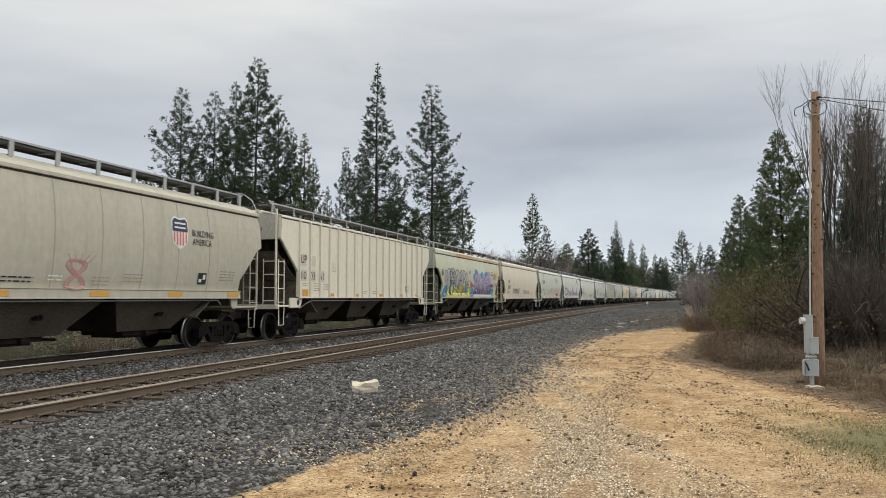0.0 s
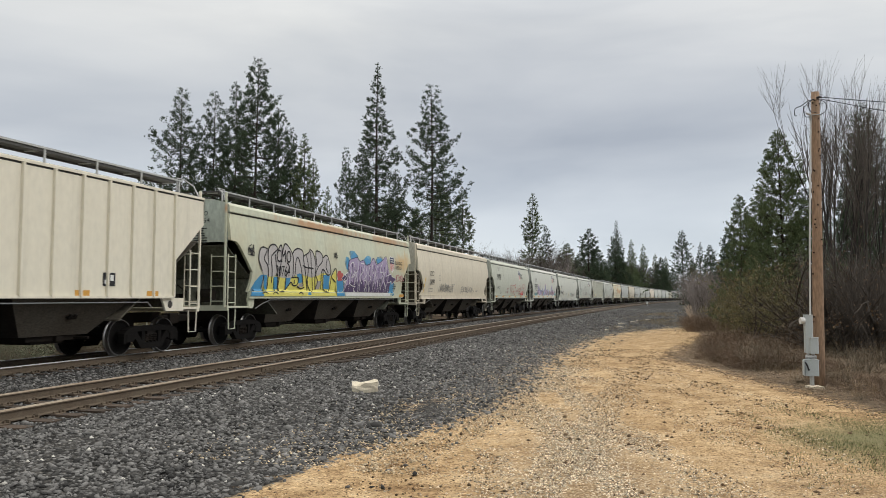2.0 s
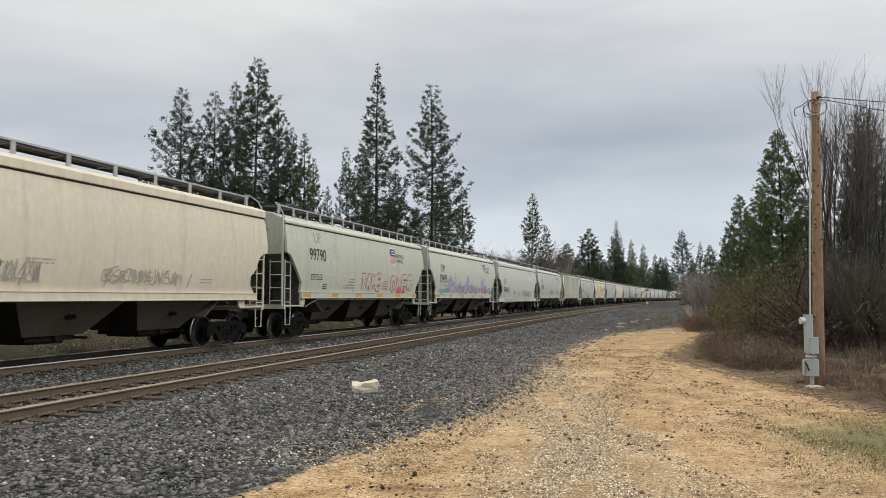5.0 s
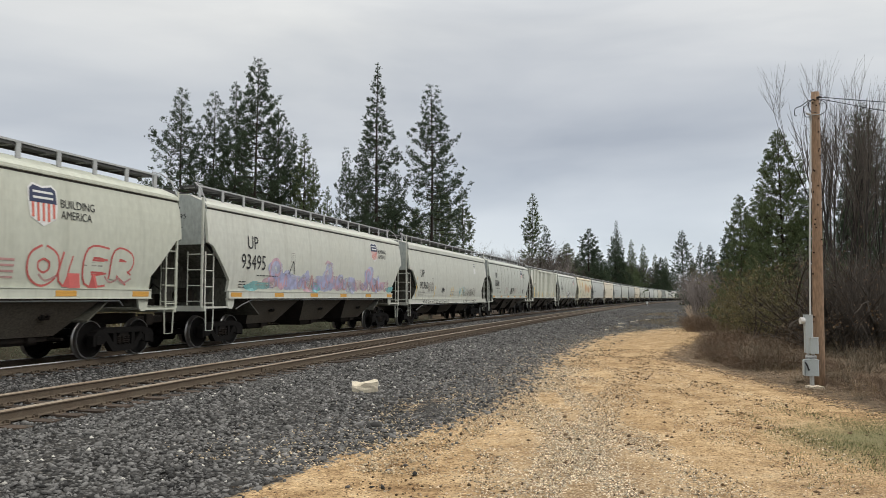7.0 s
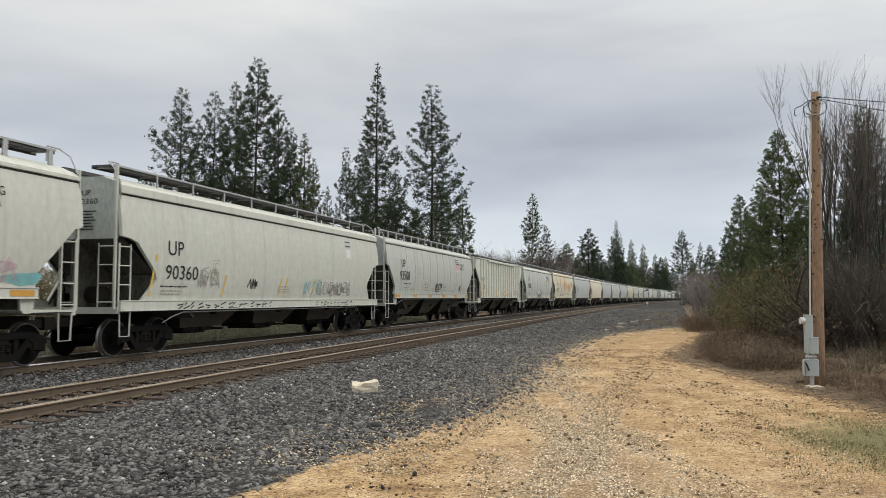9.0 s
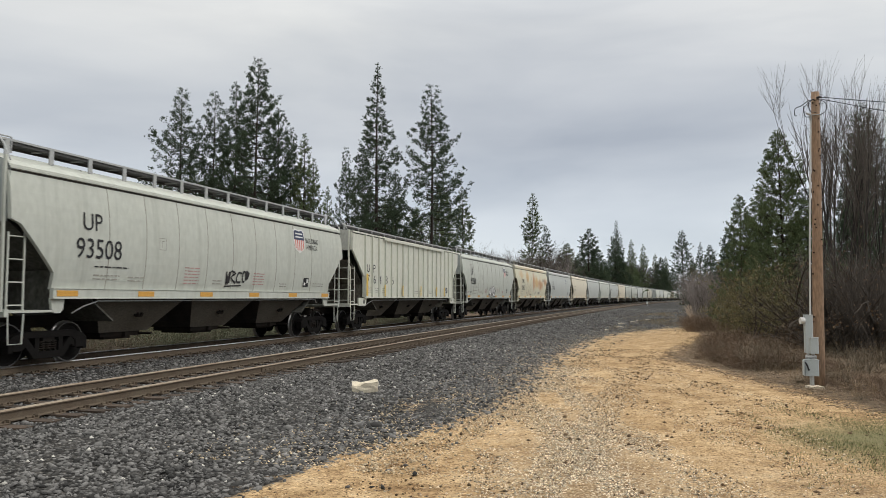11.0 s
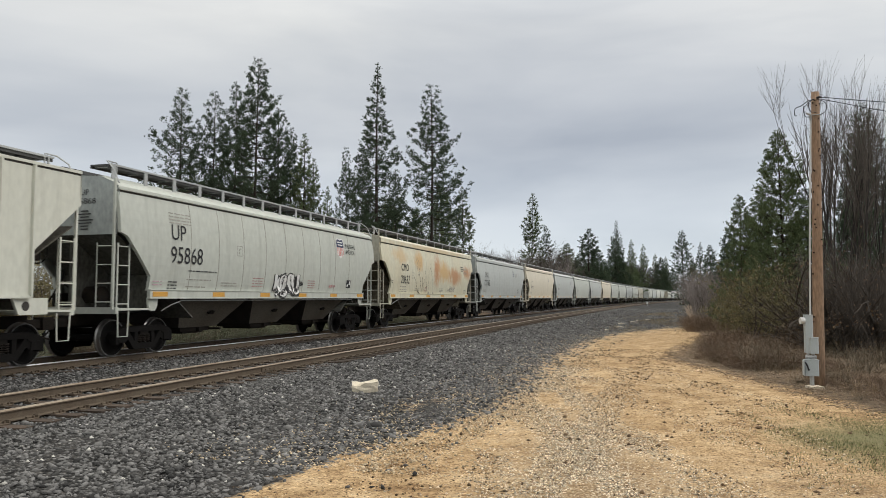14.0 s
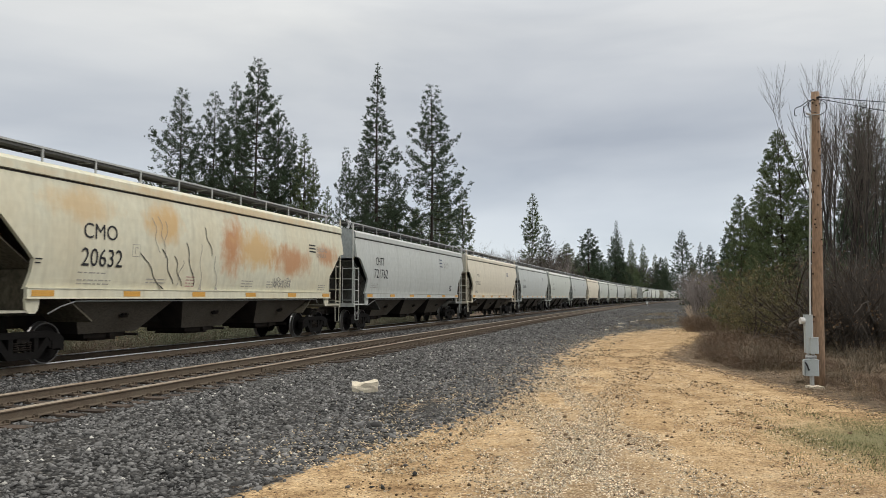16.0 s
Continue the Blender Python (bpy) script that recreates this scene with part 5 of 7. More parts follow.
    second = ([(3.25, 3.01), (3.35, 3.24), (3.48, 3.36), (3.75, 3.25), (4.04, 2.95), (4.09, 2.56), (4.07, 2.19)], [(3.58, 2.70), (3.78, 2.54), (3.58, 2.20), (3.62, 1.78)],
              [(3.99, 3.04), (4.19, 3.19), (4.52, 3.25), (4.82, 3.14), (4.88, 2.79), (5.08, 2.32), (5.37, 1.73)], [(4.23, 2.22), (4.25, 2.75), (4.41, 2.93), (4.63, 2.65), (4.82, 2.25), (4.98, 1.90)],
              [(3.99, 2.19), (4.52, 2.19), (4.47, 1.94), (4.18, 1.91), (3.98, 2.02), (3.62, 1.75), (3.12, 1.69)], [(4.49, 1.88), (4.83, 1.80), (5.09, 1.87)])
    third = ([(4.87, 3.00), (5.32, 3.16), (5.40, 3.27), (5.69, 3.13), (5.90, 2.67), (5.87, 2.23), (6.03, 1.79)], [(4.80, 2.66), (5.07, 2.59), (5.38, 2.58), (5.71, 2.57)],
             [(5.09, 3.03), (5.26, 2.63), (5.27, 2.08), (5.53, 1.78), (5.79, 1.69)], [(5.45, 3.20), (5.50, 2.65), (5.63, 2.22), (5.82, 1.74)], [(4.23, 2.11), (4.24, 1.97)])
    fourth = ([(6.00, 2.64), (5.90, 3.22), (6.38, 3.18), (6.49, 2.90), (6.08, 2.62), (5.93, 2.33), (6.14, 2.11), (6.03, 1.79)], [(6.49, 3.00), (6.90, 3.13), (7.19, 2.75), (7.28, 2.43), (6.93, 2.37), (6.55, 2.58), (6.41, 2.35), (6.53, 1.80)],
              [(6.91, 2.99), (6.81, 2.66), (7.03, 2.44)], [(6.55, 2.57), (6.72, 1.80), (7.28, 1.76), (7.35, 2.32), (7.81, 2.63), (7.89, 1.65)], [(7.39, 2.27), (7.81, 2.09)])
    for letter in (first, second, third, fourth):
        for k, line in enumerate(letter):
            sp.stroke(sp.smooth(line, 3), 0.052, K, 0.020 + 0.0003 * k)
    for y in (1.95, 2.65, 4.55):
        sp.stroke(sp.smooth([(y, 1.60), (y + 0.18, 1.67), (y + 0.38, 1.60)]), 0.035, K, 0.020)


def purple_piece(sp, rng):
    """Purple letters with white lines, dark at the foot, over blue clouds."""
    for k, (y, z, ry, rz) in enumerate(((9.66, 3.2, 0.42, 0.26), (11.2, 3.08, 0.40, 0.24), (12.75, 3.18, 0.42, 0.22), (8.98, 2.86, 0.24, 0.30), (14.5, 1.92, 0.40, 0.34), (8.3, 1.95, 0.36, 0.36))):
        sp.blot(y, z, ry * 0.72, rz * 0.72, M["sky_blue"], 0.006 + 0.0002 * k, rng, 0.16)
        sp.blot(y, z, ry * 1.1, rz * 1.1, M["blue_mist"], 0.004 + 0.0002 * k, rng, 0.12)
    sp.blot(8.25, 2.34, 0.34, 0.20, M["red"], 0.0085, rng, 0.15)
    body = [(8.86, 1.70), (8.72, 1.97), (8.95, 2.22), (9.24, 2.49), (8.99, 2.69), (9.14, 3.04), (9.53, 3.13), (10.02, 3.21), (10.29, 3.05), (10.73, 3.13), (10.95, 2.92), (11.49, 2.99), (11.88, 3.28), (12.14, 3.14), (12.31, 2.99), (13.18, 3.26), (13.65, 3.43), (13.85, 2.81), (14.23, 2.51), (14.19, 2.05), (14.17, 1.73)]
    sp.area(body, M["purple"], 0.010)
    sp.area([(8.76, 1.71), (8.74, 1.86), (9.11, 2.03), (9.73, 2.17), (10.76, 2.24), (11.52, 2.17), (12.55, 2.34), (13.68, 2.45), (14.24, 2.34), (14.20, 1.71)], M["deep_purple"], 0.0115)
    for shape in ([(8.94, 2.52), (8.68, 2.43), (8.37, 2.27), (8.67, 2.13), (8.95, 2.22), (9.02, 2.36)], [(13.68, 2.51), (14.29, 2.62), (14.36, 2.50), (14.98, 2.40), (14.44, 2.11), (14.33, 2.25), (13.75, 2.18)]):
        # arrow heads at both ends
        sp.area(shape, M["deep_purple"], 0.0125)
        sp.stroke(shape + shape[:1], 0.04, M["white"], 0.020)
    # violet shading between the letters
    for k in range(26):
        y = 9.1 + 0.19 * k + rng.uniform(-0.06, 0.06)
        sp.stroke(sp.smooth([(y, rng.uniform(2.55, 2.95)), (y + rng.uniform(-0.15, 0.15), rng.uniform(2.2, 2.45)), (y + rng.uniform(-0.2, 0.2), rng.uniform(1.8, 2.05))]), rng.uniform(0.05, 0.11), M["deep_purple"] if k % 3 else M["violet"], 0.013 + 0.0001 * k)
        sp.stroke(sp.smooth([(y + 0.1, rng.uniform(2.7, 3.0)), (y + rng.uniform(-0.05, 0.2), rng.uniform(2.3, 2.5)), (y + rng.uniform(-0.1, 0.2), rng.uniform(1.95, 2.2))]), rng.uniform(0.05, 0.10), M["lilac"], 0.016 + 0.0001 * k)
    sp.stroke(sp.smooth(body[3:18], 2), 0.035, M["navy"], 0.0195)
    left = ([(9.12, 2.70), (9.30, 2.91), (9.58, 2.96), (9.71, 2.63), (9.40, 2.32)], [(9.31, 2.66), (9.52, 2.33), (9.88, 2.58), (9.74, 1.99)], [(10.03, 3.12), (10.12, 2.77), (9.93, 2.47), (10.20, 2.01), (10.25, 1.71)],
            [(10.38, 2.97), (10.74, 2.94), (10.66, 2.63), (10.31, 2.37), (10.59, 2.08)], [(10.97, 2.83), (11.12, 2.53), (10.81, 2.27), (11.14, 2.16), (11.01, 1.72)], [(9.13, 2.37), (9.30, 2.04), (9.91, 1.94)], [(8.68, 2.43), (8.83, 2.35), (8.62, 2.15), (8.92, 2.03), (8.75, 1.75)])
    right = ([(11.49, 2.93), (11.31, 2.54), (11.61, 2.36), (11.38, 2.10), (11.54, 1.74)], [(11.88, 3.18), (11.75, 2.75), (12.01, 2.45), (11.94, 1.73)], [(12.42, 2.93), (12.11, 2.58), (12.44, 2.27), (12.57, 1.76)],
             [(13.07, 3.14), (12.75, 2.68), (13.20, 2.64), (12.93, 2.29), (13.01, 1.81)], [(13.59, 3.29), (13.55, 2.80), (13.21, 2.37), (13.58, 2.03), (13.65, 1.76)], [(9.74, 1.88), (9.92, 1.71)], [(11.14, 1.97), (11.25, 1.73)])
    for side in (left, right):
        for k, line in enumerate(side):
            sp.stroke(sp.smooth(line), 0.038, M["white"], 0.021 + 0.0002 * k)
    for k in range(9):
        y = 9.2 + 0.6 * k
        sp.stroke([(y, 1.72), (y + rng.uniform(-0.05, 0.08), rng.uniform(1.95, 2.2))], 0.028, M["white"], 0.0225)
    sp.stroke([(8.8, 1.62), (14.2, 1.62)], 0.15, M["white"], 0.006)


def decorate(i, car, kind, ln):
    """Lettering, emblems, chalk marks and spray paint of the cars that come near."""
    K = M["lettering"]
    rng = random.Random(40 + i)

    def words(t, y, z, w, h, m=K, off=0.014):
        part("lettering", text_mesh("lettering", t, y, z, w, h, kind, ln, m, off), None, car)

    def motto(y, z, w=1.05, h=0.44, m=K):
        words("BUILDING", y, z + h * 0.56, w, h * 0.42, m)
        words("AMERICA", y, z, w * 0.9, h * 0.42, m)

    def panel(y, z):
        s = Spray(kind, ln)
        s.stroke([(y, z), (y + 0.28, z), (y + 0.28, z + 0.30), (y, z + 0.30), (y, z)], 0.018, M["faint"], 0.012)
        s.stroke([(y + 0.1, z + 0.06), (y + 0.1, z + 0.22), (y + 0.2, z + 0.22)], 0.025, M["faint"], 0.012)
        s.done("data_panel", car, "small outlined data panel")

    def barcode(y, z):
        s = Spray(kind, ln)
        s.stroke([(y, z + 0.16), (y + 0.42, z + 0.16)], 0.32, M["lettering"], 0.012)
        s.stroke([(y + 0.05, z + 0.10), (y + 0.18, z + 0.10)], 0.10, M["white"], 0.016)
        s.stroke([(y + 0.24, z + 0.2), (y + 0.36, z + 0.2)], 0.14, M["white"], 0.016)
        s.done("data_plate", car, "black and white data plate")
    mark = {1: ("UP", "100351"), 2: ("CMO", "20764"), 3: ("CMO", "23039"), 4: ("UP", "99790"), 5: ("UP", "93495"), 6: ("UP", "90360"), 7: ("UP", "93508"), 8: ("UP", "76436"), 9: ("UP", "95868"), 10: ("CMO", "20632"), 11: ("CHTT", "721762")}.get(i)
    if mark:
        end_text(car, mark[0], 0.35, 4.02, 0.26 if len(mark[0]) == 2 else 0.40, 0.14, ln)
        end_text(car, mark[1], 0.20, 3.80, 0.62, 0.14, ln)
        rows = MB()
        for k in range(7):
            w = rng.uniform(0.2, 0.62)
            rows.box((0.50, -ln / 2 + 0.012, 3.62 - 0.075 * k), (w, 0.006, 0.026))
        tagged(part("end_print", rows, M["lettering"], car, "small print on the end sheet"), kind="stuff")
    sp = Spray(kind, ln)
    if i == 0:
        shield(car, 13.05, 2.84, 0.66, 0.80, kind, ln)
        motto(13.95, 2.95)
        for k in range(2):
            # a looped scribble
            sp.stroke([(9.55 + 0.26 * math.sin(2 * a + 0.5 * k) + 0.10 * k, 2.0 + 0.32 * math.sin(a + 0.2 * k)) for a in np.linspace(0, 6.283, 40)], 0.055, M["rose"], 0.012 + 0.002 * k)
        for k in range(5):
            sp.stroke([(9.45 + 0.1 * k, 2.2), (9.3 + 0.22 * k, 2.46)], 0.025, M["rose"], 0.016)
        sp.done("graffiti", car, "pinkish red scribble")
        barcode(14.3, 1.86)
        small_print(car, kind, ln, [(7.4, 1.9, 1.0, 2, "lettering"), (11.2, 2.05, 0.7, 3, "faint"), (15.4, 2.25, 0.8, 4, "faint"), (10.1, 1.95, 0.6, 3, "faint"), (8.8, 1.95, 0.4, 2, "white")])
    elif i == 1:
        for y, z, w, h in ((1.52, 2.08, 0.50, 0.42), (2.30, 2.08, 0.48, 0.42), (3.06, 2.10, 0.50, 0.40), (1.52, 2.64, 0.50, 0.44), (2.28, 2.66, 0.50, 0.38)):
            # overpainted patches under the numbers
            q = Spray(kind, ln)
            q.stroke([(y, z + h / 2), (y + w, z + h / 2)], h, M["patch"], 0.006)
            q.done("paint_patch", car, "greyish overpainted patch")
        words("UP", 1.57, 2.74, 0.44, 0.30)
        for t, y in (("10", 1.60), ("03", 2.34), ("51", 3.13)):
            words(t, y, 2.15, 0.39, 0.29)
        for k, y in enumerate((1.68, 4.0, 6.6, 9.5, 12.4, 14.9)):
            part("reflector", one_box((0, 0, 0), (0.006, 0.46, 0.26 if k == 0 else 0.13)).mesh("reflector", M["orange"]), None, car, m=pose(1.576, -ln / 2 + y + 0.25, 1.65 if k == 0 else 1.58))
        panel(4.3, 2.52)
        barcode(13.3, 1.75)
        small_print(car, kind, ln, [(1.7, 2.0, 0.4, 2, "faint"), (2.6, 2.0, 0.5, 4, "faint"), (3.5, 1.98, 0.5, 3, "faint"), (7.5, 1.75, 0.5, 2, "faint"), (8.6, 1.75, 0.8, 2, "faint")])
    elif i == 2:
        silver_piece(sp)
        sp.done("graffiti", car, "silver, yellow and blue graffiti letters with black outlines")
        purple = Spray(kind, ln)
        purple_piece(purple, rng)
        purple.done("graffiti", car, "purple graffiti letters with white lines on blue clouds")
        tags = Spray(kind, ln)
        tags.scrawl(0.97, 1.35, 2.78, 3.2, M["lettering"], rng, 2, 0.035)
        tags.scrawl(7.58, 7.9, 3.05, 3.32, M["lettering"], rng, 2, 0.03)
        tags.scrawl(14.95, 16.2, 2.25, 2.6, M["rose"], rng, 2, 0.05)
        tags.done("graffiti", car, "small quick scribbles")
        words("CMO", 2.82, 2.69, 1.05, 0.44, off=0.030)
        words("20764", 2.80, 2.22, 1.02, 0.36, off=0.030)
        shield(car, 14.12, 2.72, 0.58, 0.72, kind, ln)
        motto(14.88, 2.86, 1.02, 0.42)
        part("reflector", shared("orange", lambda: None), None, car, m=pose(1.545, 7.2, 0))
        small_print(car, kind, ln, [(14.6, 2.1, 0.5, 3, "lettering")])
    elif i == 3:
        words("CMO", 2.1, 2.70, 0.74, 0.29)
        words("23039", 2.03, 2.22, 0.95, 0.30)
        panel(3.9, 2.48)
        sp.stroke([(1.02, 1.72), (1.10, 2.1), (1.3, 2.6)], 0.09, M["mark_yellow"], 0.012)
        for y in (3.85, 6.5, 9.0, 12.3):
            sp.stroke([(y, 1.74), (y + 0.16, 2.15)], 0.05, M["faint"], 0.012)
        sp.scrawl(4.2, 7.0, 1.8, 2.3, M["faint"], rng, 3, 0.04)
        sp.scrawl(8.9, 12.0, 1.8, 2.25, M["faint"], rng, 2, 0.035)
        sp.scrawl(5.2, 6.0, 1.85, 2.3, M["lettering"], rng, 1, 0.03)
        sp.done("graffiti", car, "faint grey scribbles")
        small_print(car, kind, ln, [(1.9, 2.0, 0.9, 3, "faint"), (6.6, 2.3, 0.8, 2, "faint"), (12.9, 2.0, 0.6, 2, "faint")])
    elif i == 4:
        words("UP", 2.2, 3.56, 0.62, 0.40, M["faint"])
        words("99790", 1.75, 2.88, 1.42, 0.46)
        sp.outlined("TAME", 6.85, 9.3, 1.85, 2.40, M["red"], P["sage"], rng, 0.23, 0.06)
        sp.outlined("OLER", 10.62, 13.9, 1.85, 2.44, M["red"], P["sage"], rng, 0.27, 0.06)
        for y in (10.9, 12.9, 13.35):
            sp.stroke(sp.smooth([(y, 1.98), (y + 0.22, 1.84), (y + 0.5, 1.95)]), 0.05, M["rose"], 0.0155)
        for y in (5.6, 9.7):
            for k in range(4):
                sp.stroke([(y - 0.08 * k, 2.25 - 0.12 * k), (y + 0.55, 2.25 - 0.12 * k)], 0.05, M["rose"], 0.010)
        sp.done("graffiti", car, "red outlined graffiti letters")
        shield(car, 10.6, 3.04, 0.72, 0.82, kind, ln)
        motto(11.45, 3.2)
        panel(3.85, 3.28)
        small_print(car, kind, ln, [(1.9, 2.35, 1.0, 3, "lettering"), (3.0, 2.0, 0.4, 3, "lettering"), (5.0, 1.98, 0.5, 2, "faint"), (12.2, 2.3, 0.6, 2, "faint")])
    elif i == 5:
        words("UP", 2.2, 3.03, 0.64, 0.42)
        words("93495", 1.82, 2.38, 1.5, 0.48)
        for y, w in ((2.9, 0.75), (7.3, 0.45), (15.4, 0.45)):
            sp.blot(y, 1.86, w, 0.16, M["teal"], 0.0105, rng)
        for y, z, r in ((4.1, 2.42, 0.46), (4.9, 2.15, 0.36), (6.3, 2.15, 0.34), (8.3, 2.38, 0.48), (9.5, 2.1, 0.32), (12.6, 2.48, 0.46), (13.6, 2.1, 0.34)):
            # rounded letters: a cloudy fill and a broad curl
            sp.blot(y, z, r, r * 0.9, M["lavender"], 0.0115, rng)
            sp.stroke([(y + r * (0.35 + 0.065 * k) * math.cos(0.55 * k + y), max(1.8, z + r * (0.35 + 0.065 * k) * math.sin(0.55 * k + y))) for k in range(13)], 0.11, M["lavender"] if r < 0.4 else M["pink"], 0.0135)
        for k in range(9):
            # thin haze of paint behind the letters
            sp.blot(4.2 + 1.25 * k, 2.02 + 0.06 * math.sin(2 * k), 0.85, 0.26 + 0.05 * math.sin(3 * k), (M["pink"], M["lavender"])[k % 2], 0.0095 + 0.0001 * k, rng, 0.2)
        for k in range(17):
            y = 3.6 + 0.68 * k
            sp.stroke(sp.smooth([(y, 2.15 + 0.1 * math.sin(3 * k)), (y + 0.12, 1.86), (y + 0.4, 1.84), (y + 0.5, 2.2 + 0.1 * math.sin(2 * k)), (y + 0.7, 1.86)]), 0.07 + 0.04 * (k % 3), (M["lavender"], M["pink"], M["lavender"], M["pink"], M["rose"])[k % 5], 0.0150 + 0.0004 * k)
        sp.scrawl(5.0, 5.5, 2.2, 2.75, M["lettering"], rng, 1, 0.04)
        sp.done("graffiti", car, "faded lavender, pink and teal graffiti")
        shield(car, 12.95, 3.14, 0.72, 0.80, kind, ln)
        motto(13.8, 3.28)
        panel(5.15, 2.75)
        small_print(car, kind, ln, [(2.8, 2.2, 1.4, 1, "lettering"), (2.75, 1.98, 1.1, 2, "faint"), (6.9, 2.15, 0.6, 3, "rose"), (10.1, 2.1, 0.8, 3, "faint"), (1.75, 1.98, 0.4, 3, "lettering")])
    elif i == 6:
        words("UP", 1.81, 2.61, 0.68, 0.39)
        words("90360", 1.73, 1.97, 1.46, 0.38)
        panel(3.95, 2.27)
        for y in (1.15, 4.5, 8.0, 8.4, 10.6):
            sp.stroke([(y, 1.5), (y + 0.18, 2.15 if y > 2 else 2.6)], 0.08, M["mark_yellow"], 0.012)
        sp.scrawl(3.2, 4.3, 1.75, 2.35, M["faint"], rng, 4, 0.03)
        sp.scrawl(5.9, 6.5, 1.75, 2.1, M["lettering"], rng, 1, 0.045)
        sp.scrawl(9.9, 11.4, 1.55, 2.2, M["teal"], rng, 2, 0.03)
        sp.scrawl(11.0, 14.2, 1.55, 2.15, M["faint"], rng, 3, 0.035)
        sp.scrawl(12.0, 13.6, 1.6, 2.0, M["lettering"], rng, 1, 0.03)
        sp.done("graffiti", car, "thin black and grey scribbles")
        s2 = Spray(kind, ln)
        x = 2.3
        while x < 14.5:
            if not 7.5 < x < 10.8:
                for k in range(rng.randint(2, 3)):
                    s2.stroke([(x + rng.uniform(0, 0.1), 1.17 + 0.1 * k), (x + rng.uniform(0.15, 0.34), 1.2 + 0.1 * k + rng.uniform(-0.06, 0.06))], 0.035, M["lettering"], -0.015)
            x += rng.uniform(0.22, 0.42)
        tagged(s2.done("sill_scrawl", car, "black marker scrawl along the sill"), kind="stuff")
        s3 = Spray(kind, ln)
        s3.stroke([(13.75, 3.3), (14.25, 3.3)], 0.36, M["white"], 0.012)
        s3.stroke([(13.75, 3.62), (14.25, 3.62)], 0.05, M["navy"], 0.012)
        s3.stroke([(13.75, 3.8), (14.25, 3.8)], 0.05, M["navy"], 0.012)
        s3.done("worn_emblem", car, "worn white and navy emblem")
        small_print(car, kind, ln, [(1.55, 1.78, 1.2, 1, "lettering"), (1.6, 1.66, 0.9, 2, "faint"), (7.9, 1.85, 0.9, 3, "faint")])
    elif i == 7:
        words("UP", 2.0, 3.02, 0.62, 0.40)
        words("93508", 1.8, 2.38, 1.5, 0.46)
        shield(car, 12.45, 3.13, 0.75, 0.80, kind, ln)
        motto(13.35, 3.25)
        sp.scrawl(8.0, 9.1, 1.86, 2.3, M["black"], rng, 1, 0.06)
        sp.blot(9.2, 2.18, 0.14, 0.13, M["black"], 0.018, rng)
        sp.stroke([(7.95, 1.82), (8.9, 1.86)], 0.035, M["black"], 0.018)
        sp.done("graffiti", car, "thick black scrawl")
        panel(4.75, 2.73)
        barcode(13.2, 1.88)
        small_print(car, kind, ln, [(2.4, 2.2, 1.2, 1, "lettering"), (2.4, 2.0, 0.9, 2, "faint"), (5.9, 2.3, 0.7, 6, "rose"), (9.6, 2.25, 0.7, 5, "rose"), (7.3, 1.98, 0.5, 2, "faint"), (3.6, 1.98, 0.6, 2, "faint"), (11.4, 1.95, 0.5, 2, "faint"), (14.0, 2.0, 0.9, 2, "faint")])
    elif i == 8:
        words("U", 1.66, 2.61, 0.32, 0.37)
        words("P", 2.41, 2.62, 0.29, 0.36)
        for t, y in zip("76436", (1.70, 2.46, 3.18, 4.01, 4.86)):
            words(t, y, 2.11, 0.28, 0.39)
        for k, y in enumerate((1.46, 3.70, 6.27, 9.22, 12.18, 13.76)):
            part("reflector", one_box((0, 0, 0), (0.008, 0.12 if k else 0.2, 0.52 if k else 1.0)).mesh("reflector", M["mark_yellow"]), None, car, m=pose(1.645, -ln / 2 + y + 0.1, 1.82 if k else 2.04))
        part("top_chord", one_box((0, 0, 0), (0.06, 10.0, 0.11)).mesh("top_chord", P["white"]), None, car, m=pose(1.655, -ln / 2 + 8.68, 4.23))
        barcode(14.3, 1.75)
        small_print(car, kind, ln, [(1.8, 1.95, 0.5, 4, "faint"), (2.7, 1.9, 0.5, 3, "faint"), (3.6, 1.9, 0.4, 3, "faint"), (8.4, 1.8, 1.0, 2, "faint"), (11.0, 1.8, 0.8, 2, "faint")])
    elif i == 9:
        words("UP", 2.0, 3.03, 0.64, 0.42)
        words("95868", 1.97, 2.40, 1.48, 0.46)
        sp.letters(7.75, 9.5, 1.56, 2.2, 4, M["black"], M["black"], rng, 0.05, 0.010, fat=0.55)
        sp.wild(7.85, 9.45, 1.62, 2.26, 5, (M["white"],), M["black"], rng, 0.19, 0.05, 0.018)
        sp.scrawl(9.4, 9.9, 1.9, 2.1, M["black"], rng, 1, 0.04)
        sp.scrawl(12.2, 12.8, 1.85, 2.0, M["rose"], rng, 1, 0.03)
        sp.done("graffiti", car, "black outlined white graffiti letters")
        shield(car, 12.88, 3.12, 0.66, 0.74, kind, ln)
        motto(13.72, 3.28)
        panel(5.3, 2.77)
        barcode(13.9, 1.88)
        small_print(car, kind, ln, [(2.8, 2.22, 1.4, 1, "lettering"), (2.75, 1.98, 1.2, 1, "faint"), (2.75, 1.78, 1.0, 1, "faint"), (6.3, 2.1, 0.7, 4, "rose"), (10.3, 2.1, 0.6, 4, "rose"), (4.5, 1.92, 0.9, 2, "faint"), (1.9, 3.75, 1.0, 4, "faint"), (1.95, 1.9, 0.4, 3, "lettering"), (1.3, 1.9, 0.4, 2, "pink")])
    elif i == 10:
        words("CMO", 2.72, 2.84, 1.12, 0.36)
        words("20632", 2.68, 2.20, 1.36, 0.42)
